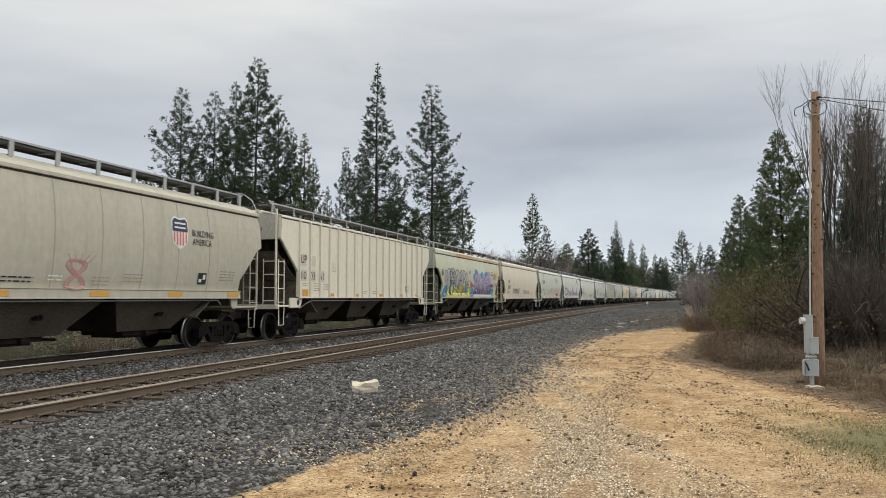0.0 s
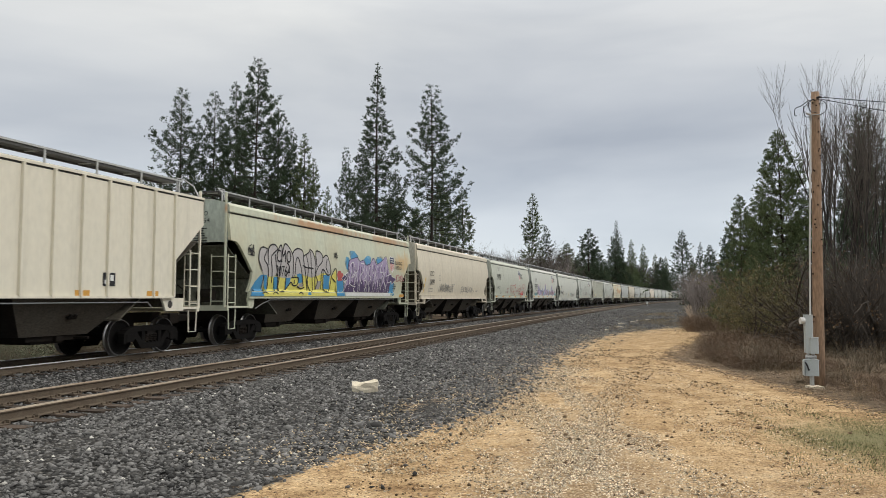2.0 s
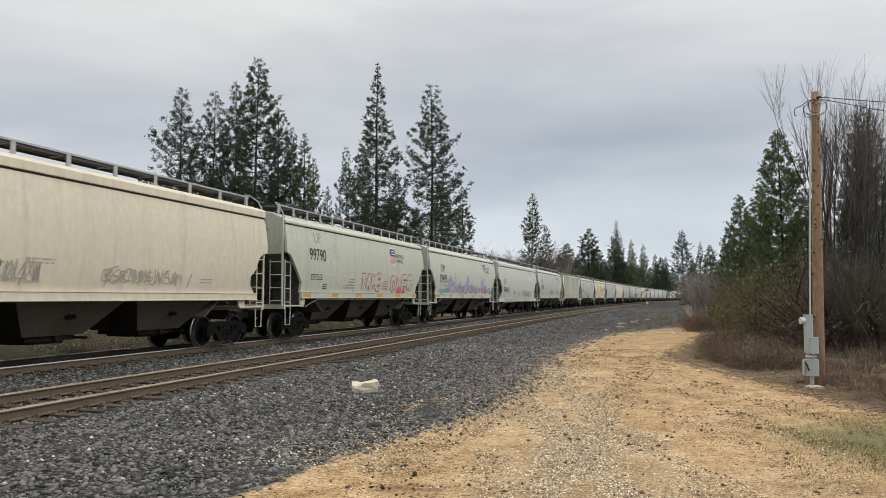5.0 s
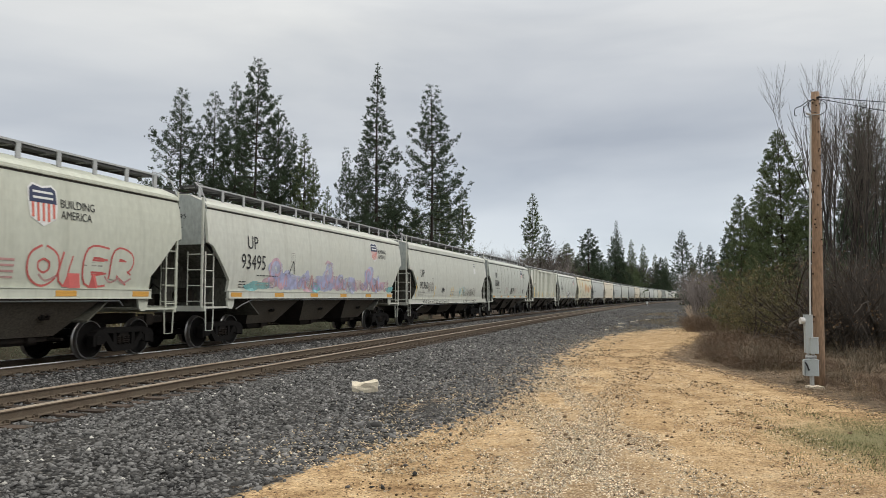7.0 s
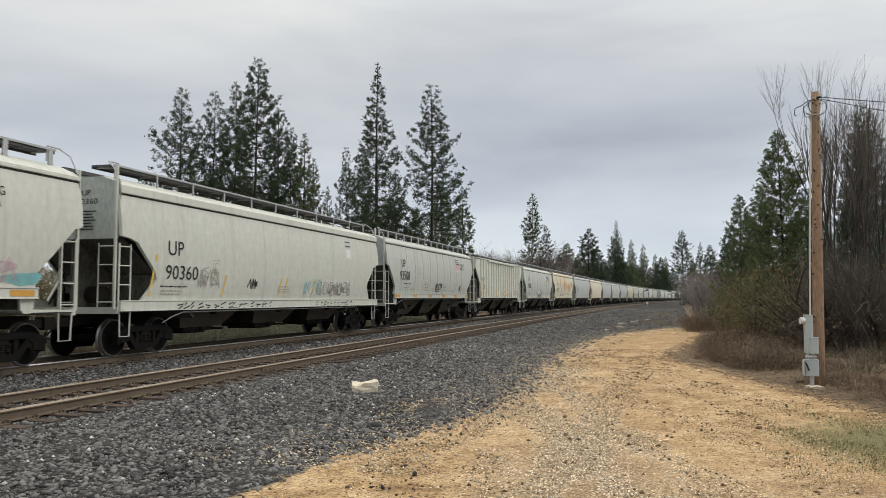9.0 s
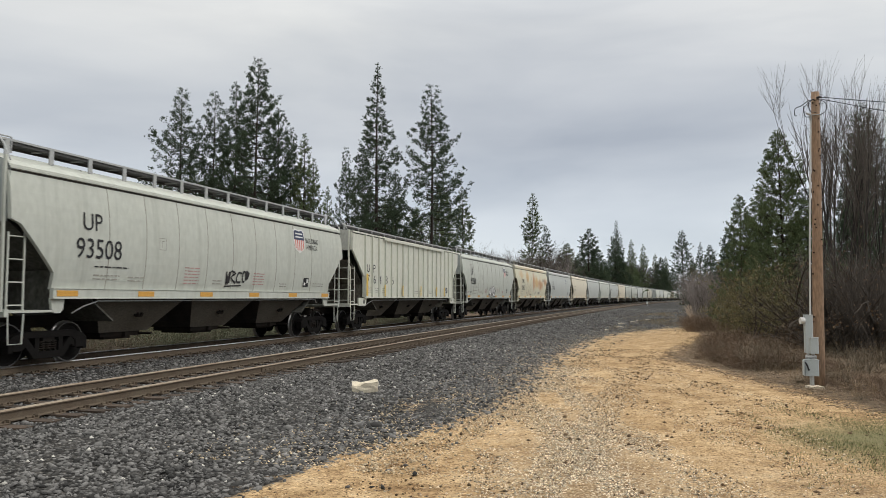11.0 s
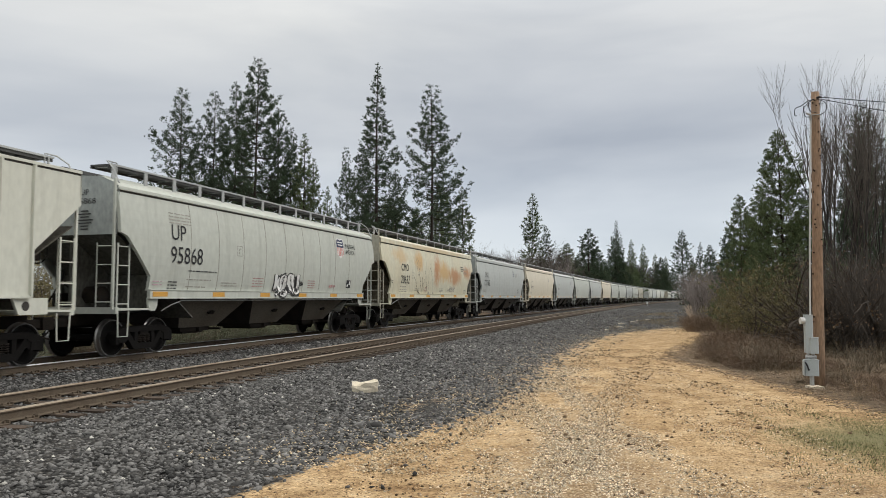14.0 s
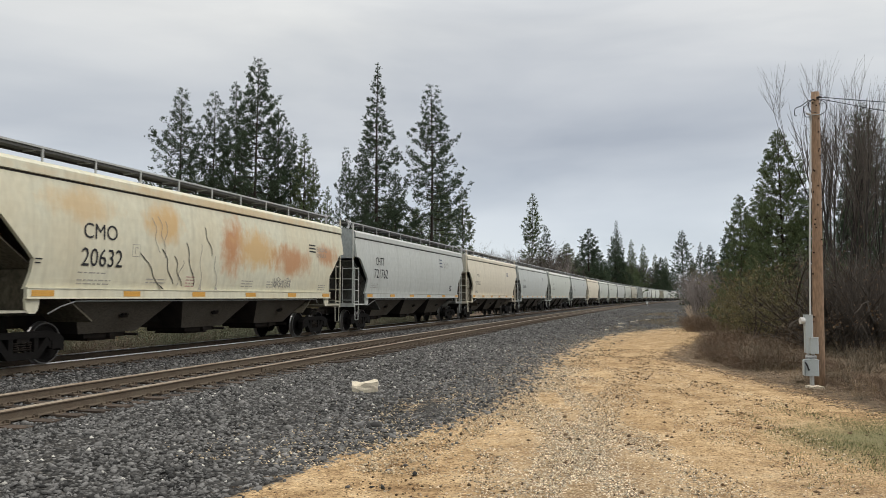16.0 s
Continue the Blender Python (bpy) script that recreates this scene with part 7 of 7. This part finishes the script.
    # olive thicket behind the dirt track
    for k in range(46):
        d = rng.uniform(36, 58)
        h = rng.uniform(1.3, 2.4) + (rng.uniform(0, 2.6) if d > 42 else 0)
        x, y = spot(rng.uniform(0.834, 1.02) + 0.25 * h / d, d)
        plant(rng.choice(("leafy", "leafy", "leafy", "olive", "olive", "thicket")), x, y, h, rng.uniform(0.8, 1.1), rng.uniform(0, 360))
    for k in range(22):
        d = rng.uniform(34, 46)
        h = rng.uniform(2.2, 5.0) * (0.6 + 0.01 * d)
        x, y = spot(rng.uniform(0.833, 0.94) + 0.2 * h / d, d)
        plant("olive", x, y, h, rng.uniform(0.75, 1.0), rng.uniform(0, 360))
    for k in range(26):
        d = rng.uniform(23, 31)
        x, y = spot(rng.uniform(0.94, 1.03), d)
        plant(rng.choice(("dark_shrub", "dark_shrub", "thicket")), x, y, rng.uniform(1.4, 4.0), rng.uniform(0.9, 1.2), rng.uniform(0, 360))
    # low heap of brambles beside the track
    for k in range(44):
        y = rng.uniform(21.5, 30)
        x = float(brush_edge(y)) + 0.75 + abs(rng.gauss(0, 1.3))
        rise = min(1, (x - float(brush_edge(y))) / 1.6)
        plant(rng.choice(("brush", "brush", "brush2")), x, y, (0.2 + 0.34 * rise) * (0.55 + 1.1 * rng.random() ** 1.5), rng.uniform(0.7, 1.3), rng.uniform(0, 360), 0.03)
    # low dry brush under the pole and the trees
    for k in range(100):
        y = rng.uniform(12.5, 36)
        x = float(brush_edge(y)) + rng.uniform(0.7, 8.5) * (1 if y < 24 else 1.5)
        if math.hypot(x - 2.98, y - 17.1) < 1.0:
            continue
        plant(rng.choice(("brush", "brush", "brush2")), x, y, (0.22 + 0.5 * rng.random() ** 2) * (0.6 + 0.022 * y), rng.uniform(0.9, 1.6), rng.uniform(0, 360), 0.03)
    for k in range(40):
        y = rng.uniform(12.8, 20)
        x = float(brush_edge(y)) + rng.uniform(0.2, 4.5)
        if math.hypot(x - 2.95, y - 17.3) < 0.75:
            continue
        plant(rng.choice(("brush", "brush2")), x, y, rng.uniform(0.12, 0.34), rng.uniform(1.0, 2.0), rng.uniform(0, 360), 0.02)
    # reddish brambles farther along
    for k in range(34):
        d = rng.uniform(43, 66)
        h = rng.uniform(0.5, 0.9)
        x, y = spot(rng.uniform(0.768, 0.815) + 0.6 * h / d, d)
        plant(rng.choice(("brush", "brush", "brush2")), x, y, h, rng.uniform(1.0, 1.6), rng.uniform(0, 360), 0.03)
    # shrubs on the far side of the train
    for k in range(40):
        y = rng.uniform(8, 60)
        x = -18.2 - 7 * rng.random() ** 1.5 + lat(y)
        plant(rng.choice(("green", "green", "green", "brush2")), x, y, rng.uniform(0.7, 1.5), rng.uniform(0.9, 1.4), rng.uniform(0, 360), 0.03)
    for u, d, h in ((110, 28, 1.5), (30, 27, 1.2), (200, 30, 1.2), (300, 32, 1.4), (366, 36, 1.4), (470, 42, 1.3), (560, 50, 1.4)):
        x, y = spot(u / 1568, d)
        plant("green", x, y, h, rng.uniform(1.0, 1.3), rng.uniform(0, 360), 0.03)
    # taller row behind, added to keep sky from showing through the car ends
    for k in range(90):
        y = -12 + 80 * k / 89 + rng.uniform(-1, 1)
        x = -27 - rng.uniform(0, 9) + lat(y)
        plant(rng.choice(("leafy", "olive", "leafy", "olive", "dark")), x, y, rng.uniform(3.6, 5.4), rng.uniform(1.0, 1.4), rng.uniform(0, 360))
    for _, src in VARIANTS.values():
        for o in (*src.children, src):
            bpy.data.objects.remove(o)


plant_all()

# ---------------------------------------------------------------- service pole and cables


def rounded_box(c, s, r=0.02):
    """A box with chamfered upright edges and a slightly overhanging lid."""
    mb = MB()
    x, y, z = s[0] / 2, s[1] / 2, s[2] / 2
    poly = [(-x + r, -y), (x - r, -y), (x, -y + r), (x, y - r), (x - r, y), (-x + r, y), (-x, y - r), (-x, -y + r)]
    mb.prism([(c[0] + a, c[1] + b) for a, b in poly], "z", c[2] - z, c[2] + z)
    mb.prism([(c[0] + a * 1.05, c[1] + b * 1.08) for a, b in poly], "z", c[2] + z, c[2] + z + 0.018)
    return mb


def service_pole():
    x, y = 3.27, 17.9
    g = float(ground_z(x, y))
    t = thing("service_pole", "tan wooden service pole with grey meter boxes", "utility pole", m=pose(x, y, g))
    mb = MB()
    mb.tube([(0.02 + 0.10 * k / 8, 0, -0.05 + 6.40 * k / 8) for k in range(9)], 0.122, 16, r2=0.084)
    pole = part("pole", mb, M["pole_wood"], t, smooth=True)
    rng = random.Random(2)
    peg = one_box((0, 0, 0), (0.026, 0.03, 0.026)).mesh("bolt", M["dark_steel"])
    for k in range(24):
        z = rng.uniform(1.2, 6.3)
        a = radians(rng.uniform(205, 325))
        r = 0.122 - 0.038 * z / 6.4
        part("bolt", peg, None, pole, m=pose(r * math.cos(a) + 0.02 + 0.10 * z / 6.4, r * math.sin(a), z, 0, 0, math.degrees(a) + 90))
    band = MB()
    band.tube([(0.100 * math.cos(a) + 0.112, 0.100 * math.sin(a), 5.84) for a in np.linspace(0, 6.283, 19)], 0.010, 5)
    part("clamp_band", band, M["galv"], t)
    mb = MB()
    mb.tube([(-0.135, -0.12, 1.45), (-0.10, -0.10, 3.0), (0.0, -0.08, 5.72)], 0.018, 8)
    part("conduit", mb, M["conduit"], t)
    part("meter_box", rounded_box((-0.195, -0.20, 1.13), (0.17, 0.12, 0.78)), M["box_grey"], t)
    mb = MB()
    mb.tube([(-0.275, -0.24, 1.41), (-0.36, -0.26, 1.41)], 0.070, 16)
    part("meter", mb, M["conduit"], t, "round glass-fronted meter")
    part("breaker_box", rounded_box((-0.105, -0.24, 0.885), (0.17, 0.13, 0.32)), M["box_grey"], t)
    mb = MB()
    mb.tube([(-0.22, -0.23, 0.76), (-0.22, -0.23, 0.56)], 0.03, 8)
    mb.tube([(-0.12, -0.23, 0.76), (-0.12, -0.23, 0.56)], 0.035, 8)
    mb.tube([(-0.27, -0.23, 0.65), (-0.06, -0.23, 0.65)], 0.04, 8)
    part("conduit_fitting", mb, M["galv"], t)
    part("outlet_box", rounded_box((-0.17, -0.25, 0.42), (0.28, 0.16, 0.32)), M["box_grey"], t)
    part("box_door", one_box((-0.325, -0.30, 0.43), (0.02, 0.16, 0.31)).mesh("box_door", M["box_grey"]), None, t)
    mb = MB()
    mb.tube([(-0.30, -0.36, 0.55), (-0.26, -0.37, 0.47), (-0.23, -0.36, 0.38)], 0.018, 6)
    part("socket_lead", mb, M["cable"], t)
    mb = MB()
    mb.tube([(-0.16, -0.24, 0.26), (-0.16, -0.24, -0.05)], 0.045, 8)
    part("ground_pipe", mb, M["galv"], t)
    mb = MB()
    mb.box((-0.12, -0.30, 0.02), (0.30, 0.22, 0.07), pose(0, 0, 0, 3, 2, 20).to_3x3())
    part("footing", mb, M["block"], t, "pale flat footing stone")
    # drip loops round the head
    for k, (w, drop, out) in enumerate(((0.36, 0.34, 0.0), (0.26, 0.40, 0.10), (0.18, 0.30, 0.2))):
        mb = MB()
        mb.tube([(0.10 - w * math.sin(a * (0.85 + 0.1 * k)) - 0.10 * a / 3 * (k == 0), -0.11 - out * math.sin(a), 6.14 - drop * (1 - math.cos(a)) / 2 + 0.03 * math.sin(5 * a)) for a in np.linspace(0, 2.6 + 0.2 * k, 14)], 0.009, 5)
        part("drip_loop", mb, M["cable"], t)
    mb = MB()
    mb.tube([(0.12 + 0.20 * math.sin(a), -0.11, 6.16 - 0.34 * (1 - math.cos(a)) / 2) for a in np.linspace(0, 3.0, 12)], 0.008, 5)
    part("drip_loop", mb, M["cable"], t)
    mb = MB()
    mb.tube([(0.0, -0.08, 5.72), (-0.01, -0.10, 5.84), (-0.10, -0.12, 5.88)], 0.025, 8)
    part("weather_head", mb, M["galv"], t)
    mb = MB()
    mb.tube([(0.12, -0.09, 6.20), (0.21, -0.11, 6.22)], 0.026, 6)
    part("insulator", mb, M["cable"], t)
    # cables that run off to the next pole
    for k, (ex, ey, ez, sag) in enumerate(((22.0, 1.0, 6.7, 1.0), (22.0, -1.0, 4.2, 1.2))):
        mb = MB()
        a, b = Vector((x + 0.2, y - 0.11, g + 6.21 - 0.04 * k)), Vector((x + ex, y + ey, ez))
        mb.tube([a.lerp(b, f) - Vector((0, 0, 4 * sag * f * (1 - f))) for f in np.linspace(0, 1, 26)], 0.0085 if k == 0 else 0.008, 5)
        thing("power_cable", "black overhead power cable sagging from the pole", "cable", group="cables", data=mb.mesh("power_cable", M["cable"]))
    return t


service_pole()


def broken_block():
    """The broken pale block that sticks out of the ballast."""
    bm = bmesh.new()
    bmesh.ops.create_cube(bm, size=1.0)
    bmesh.ops.subdivide_edges(bm, edges=bm.edges, cuts=5, use_grid_fill=True)
    for v in bm.verts:
        n = noise.noise(v.co * 3.1) * 0.10 + noise.noise(v.co * 9.0) * 0.04
        if v.co.z > 0.4:
            v.co.z += n * 1.6 - 0.10 * (v.co.x < -0.1)
        v.co += v.co.normalized() * n
    me = bpy.data.meshes.new("block")
    bm.to_mesh(me)
    bm.free()
    me.materials.append(M["block"])
    x, y = -5.62, 14.35
    m = pose(x, y, float(ground_z(x, y)) + 0.07, 3, -4, 20) @ Matrix.Diagonal((0.50, 0.32, 0.26, 1))
    ob = thing("broken_block", "broken pale concrete block lying in the ballast", "concrete block", data=me)
    ob.matrix_basis = m


broken_block()


def loose_stones(name, label, rng, spots, m, flat=0.6):
    """Small stones strewn on the ground as one mesh. spots: arrays x, y, size."""
    x, y, r = spots
    n = len(x)
    base = np.array([(1, 0, 0), (-1, 0, 0), (0, 1, 0), (0, -1, 0), (0, 0, 1), (0, 0, -1)], float)
    tri = np.array([(0, 2, 4), (2, 1, 4), (1, 3, 4), (3, 0, 4), (2, 0, 5), (1, 2, 5), (3, 1, 5), (0, 3, 5)])
    V = base[None] * (0.65 + 0.7 * rng.rand(n, 6, 1))
    V[..., 2] *= flat
    a = rng.uniform(0, 6.283, n)[:, None]
    X, Y = V[..., 0] * np.cos(a) - V[..., 1] * np.sin(a), V[..., 0] * np.sin(a) + V[..., 1] * np.cos(a)
    V = np.stack([X, Y, V[..., 2]], -1) * r[:, None, None] + np.stack([x, y, ground_z(x, y) + 0.2 * r], -1)[:, None]
    T = (tri[None] + 6 * np.arange(n)[:, None, None]).reshape(-1, 3)
    thing(name, label, "stones", kind="stuff", data=np_mesh(name, V.reshape(-1, 3), T, m))


def strew():
    rng = np.random.RandomState(17)
    # pale chips on the dirt track
    y = 4.5 + 17 * rng.rand(85000) ** 1.6
    gm = np.interp(y, (4, 8, 12, 16, 22), (-0.1, -0.6, -1.2, -2.1, -2.7))
    gw = np.interp(y, (4, 8, 12, 16, 22), (1.8, 1.35, 1.2, 1.1, 1.0))
    x = gm + gw * rng.normal(0, 0.62, len(y))
    wide = rng.rand(len(y)) < 0.30
    x = np.where(wide, edge(y) + 0.3 + rng.rand(len(y)) * (brush_edge(y) - edge(y) - 0.5), x)
    k = (x > edge(y) + 0.1) & (x < brush_edge(y) - 0.1) & ((x < 2.2) | (y < 8.5)) & ((x > -1.9 - 0.12 * (y - 7)) | (y > 11) | (rng.rand(len(y)) < 0.2)) & (rng.rand(len(y)) < np.interp(y, (10, 13, 18), (1, 0.6, 0.35)))
    x, y = x[k], y[k]
    loose_stones("gravel", "pale crushed gravel strewn over the dirt track", rng, (x + lat_np(y), y, np.clip(rng.lognormal(-4.85, 0.38, len(x)), 0.004, 0.019) * (0.8 + 0.02 * y)),
                 mat("gravel_chip", (0.64, 0.55, 0.42), 0.9, 0, 0.3, 20, 90, island=True, objrand=0.85, bump=0))
    # dark grit between them
    y = 4.5 + 22 * rng.rand(20000) ** 1.6
    x = edge(y) + 0.2 + rng.rand(len(y)) * (brush_edge(y) - edge(y) - 0.4)
    loose_stones("gravel", "dark earthy grit on the dirt track", rng, (x + lat_np(y), y, np.clip(rng.lognormal(-5.0, 0.4, len(x)), 0.004, 0.02)),
                 mat("dark_grit", (0.15, 0.105, 0.07), 0.95, 0, 0.3, 20, 90, island=True, objrand=0.6, bump=0))
    # pale chips mixed into the ballast's foot
    y = 8 + 50 * rng.rand(26000) ** 1.3
    x = edge(y) - 0.05 + rng.normal(0, 0.85, len(y))
    loose_stones("gravel", "sandy chips along the foot of the ballast", rng, (x + lat_np(y), y, rng.uniform(0.010, 0.024, len(x))),
                 mat("sandy_chip", (0.50, 0.40, 0.27), 0.9, 0, 0.3, 20, 90, island=True, objrand=0.55, bump=0))
    # pale stones among the ballast
    y = rng.uniform(5, 30, 420)
    x = rng.uniform(-8.2, -4.2, len(y))
    loose_stones("pale_stones", "scattered pale stones among the ballast", rng, (x + lat_np(y), y, rng.uniform(0.018, 0.045, len(x))), mat("pale_stone", (0.50, 0.48, 0.44), 0.85, 0, 0.3, 20, 60, island=True, objrand=0.3), 0.7)
    # dark clods on the dirt
    y = 5.5 + 24 * rng.rand(5200) ** 1.2
    x = edge(y) + 0.5 + rng.rand(len(y)) * (brush_edge(y) - edge(y) - 0.5)
    loose_stones("clods", "small dark clods of earth on the dirt track", rng, (x + lat_np(y), y, np.clip(rng.lognormal(-4.45, 0.5, len(x)), 0.006, 0.042)), mat("clod", (0.13, 0.085, 0.05), 0.95, 0, 0.4, 20, 60, island=True, objrand=0.4), 0.75)


def lat_np(y):
    return BEND * np.asarray(y) ** 2 / 2


strew()


def blades(name, label, x, y, h, m, seed):
    """Blades of grass as one mesh."""
    rng = np.random.RandomState(seed)
    n = len(x)
    a = rng.uniform(0, 6.283, n)
    w = rng.uniform(0.002, 0.005, n)
    lx, ly = rng.normal(0, 0.35, n) * h, rng.normal(0, 0.35, n) * h
    z = ground_z(x, y)
    p = np.stack([x, y, z - 0.01], -1)
    s = np.stack([np.cos(a) * w, np.sin(a) * w, 0 * w], -1)
    tip = p + np.stack([lx, ly, h], -1)
    mid = p + np.stack([lx * 0.35, ly * 0.35, h * 0.6], -1)
    V = np.stack([p - s, p + s, mid - s * 0.7, mid + s * 0.7, tip], 1).reshape(-1, 3)
    b = 5 * np.arange(n)[:, None]
    T = np.concatenate([b + np.array([[0, 1, 3]]), b + np.array([[0, 3, 2]]), b + np.array([[2, 3, 4]])])
    thing(name, label, "grass", kind="stuff", data=np_mesh(name, V, T, m))


def grow_grass():
    rng = np.random.RandomState(23)
    n = 36000
    y = rng.normal(11.5, 1.5, n)
    x = 3.3 + rng.normal(0, 1.1, n)
    k = (x > 0.9 + 0.5 * np.sin(2.1 * y)) & (y > 8.2) & (rng.rand(n) < 0.75 + 0.4 * np.sin(3.1 * x + 2 * np.sin(2.3 * y)))
    x, y = x[k], y[k]
    blades("grass", "short weedy green grass on the verge", x, y, rng.uniform(0.014, 0.05, len(x)), mat("green_grass", (0.16, 0.18, 0.08), 0.9, 0, 0.4, 2, 10, bump=0, tint=(0.30, 0.25, 0.13), island=True, objrand=0.35), 1)
    n = 34000
    y = 10.5 + 30 * rng.rand(n) ** 1.5
    off = np.abs(rng.normal(0, 1.0, n)) ** 1.3 * 1.7
    x = brush_edge(y) - 0.1 + off + 0.5 * np.sin(y * 1.9 + 2 * np.sin(y * 0.7)) * rng.rand(n)
    fy = rng.uniform(43, 100, 9000)
    fx = rng.normal(-0.6, 1.7, 9000) + BEND * fy ** 2 / 2
    fk = rng.rand(9000) < 0.5 + 0.5 * np.sin(fx * 1.1 + 2 * np.sin(fy * 0.23))
    blades("weeds", "dry weeds among the gravel beside the line", fx[fk], fy[fk], rng.uniform(0.08, 0.3, int(fk.sum())), mat("weeds", (0.30, 0.23, 0.13), 0.9, 0, 0.4, 2, 10, bump=0, tint=(0.16, 0.12, 0.07), island=True, objrand=0.4), 5)
    blades("dry_grass", "dry straw-coloured grass along the brush", x, y, rng.uniform(0.015, 0.05, n) + np.clip(off - 0.3, 0, 1) * rng.uniform(0.0, 1.0, n) ** 4 * 0.28, mat("dry_grass", (0.32, 0.24, 0.15), 0.9, 0, 0.4, 2, 10, bump=0, tint=(0.14, 0.09, 0.055), island=True, objrand=0.4), 2)


grow_grass()


def fallen_twigs():
    """Dead twigs and canes that lie about under the brush."""
    rng = np.random.RandomState(41)
    n = 5200
    y = 11.5 + 20 * rng.rand(n) ** 1.2
    x = brush_edge(y) - 0.35 + np.abs(rng.normal(0, 1.0, n)) * 2.2
    a, up = rng.uniform(0, 6.283, n), np.abs(rng.normal(0, 0.16, n))
    L, w = rng.uniform(0.06, 0.42, n), rng.uniform(0.0018, 0.005, n)
    z = ground_z(x, y) + 0.006
    d = np.stack([np.cos(a), np.sin(a), up], -1) * L[:, None]
    c = np.stack([x, y, z], -1)
    bend = np.stack([-np.sin(a), np.cos(a), 0.3 * np.ones(n)], -1) * (L * rng.uniform(-0.15, 0.15, n))[:, None]
    s = np.stack([-np.sin(a) * w, np.cos(a) * w, 0 * w], -1)
    t = np.stack([0 * w, 0 * w, 1.6 * w], -1)
    V = np.stack([p + o for p in (c, c + d * 0.5 + np.abs(bend) * [[0, 0, 1]] + bend * [[1, 1, 0]], c + d) for o in (-s, s, t)], 1).reshape(-1, 3)
    q = np.array([(0, 1, 4, 3), (1, 2, 5, 4), (2, 0, 3, 5), (3, 4, 7, 6), (4, 5, 8, 7), (5, 3, 6, 8)])
    T = (q[None] + 9 * np.arange(n)[:, None, None]).reshape(-1, 4)
    m = mat("dead_twigs", (0.25, 0.19, 0.135), 0.95, 0, 0.3, 2, 20, bump=0, island=True, objrand=0.7)
    thing("fallen_twigs", "dead twigs lying under the brush", "twigs", kind="stuff", data=np_mesh("fallen_twigs", V, T, m))
    # brown leaves
    n = 9000
    y = 10.5 + 20 * rng.rand(n) ** 1.2
    x = brush_edge(y) - 0.5 + np.abs(rng.normal(0, 1.0, n)) * 2.0
    a = rng.uniform(0, 6.283, n)
    r = rng.uniform(0.008, 0.022, n)
    c = np.stack([x, y, ground_z(x, y) + 0.008], -1)
    e = np.stack([np.cos(a) * r, np.sin(a) * r, rng.uniform(0, 0.7, n) * r], -1)
    f = np.stack([-np.sin(a) * r, np.cos(a) * r, rng.uniform(-0.2, 0.5, n) * r], -1) * 0.55
    V = np.stack([c - e, c + f, c + e, c - f], 1).reshape(-1, 3)
    m = mat("fallen_leaf", (0.24, 0.15, 0.085), 0.9, 0, 0.3, 2, 20, bump=0, island=True, objrand=0.6)
    thing("fallen_leaves", "brown fallen leaves along the edge of the brush", "leaves", kind="stuff", data=np_mesh("fallen_leaves", V, np.arange(4 * n).reshape(-1, 4), m))


fallen_twigs()


def marker():
    """A small white marker box beside the far track, and pale debris by the ballast."""
    x, y = spot(0.7302, 170)
    z = float(ground_z(x, y))
    t = thing("track_marker", "small white marker post beside the track", "marker", m=pose(x, y, z))
    mb = MB()
    mb.box((0, 0, 0.75), (0.42, 0.12, 0.5))
    part("plate", mb, M["white"], t)
    mb = MB()
    mb.box((0, 0.08, 0.4), (0.08, 0.06, 0.9))
    part("post", mb, M["galv"], t)
    rng = random.Random(31)
    for k in range(6):
        x, y = spot(0.69 + 0.007 * k + rng.uniform(-0.006, 0.006), 46 + 4 * k + rng.uniform(-2, 2))
        mb = MB()
        mb.tube([(-0.25, 0, 0.05), (0.0, 0.05, 0.10), (0.22, 0.02, 0.04)], 0.03, 6, r2=0.015)
        thing("broken_branch", "pale dead branch lying on the ballast", "branch", group="dead branches", data=mb.mesh("broken_branch", M["block"]), m=pose(x, y, float(ground_z(x, y)), 0, 0, rng.uniform(0, 180)))


marker()

# ---------------------------------------------------------------- movement


def motions():
    for car, y in CARS:
        walk(car, [(t, car_pose(y - SPEED * t)) for t in np.linspace(0, 16, 9)])
    turn = math.degrees(SPEED / 30 / WHEEL_R)
    for ws, dy in SPIN:
        walk(ws, [(k / 30, pose(0, dy, WHEEL_R, (turn * k) % 360)) for k in range(481)])


motions()
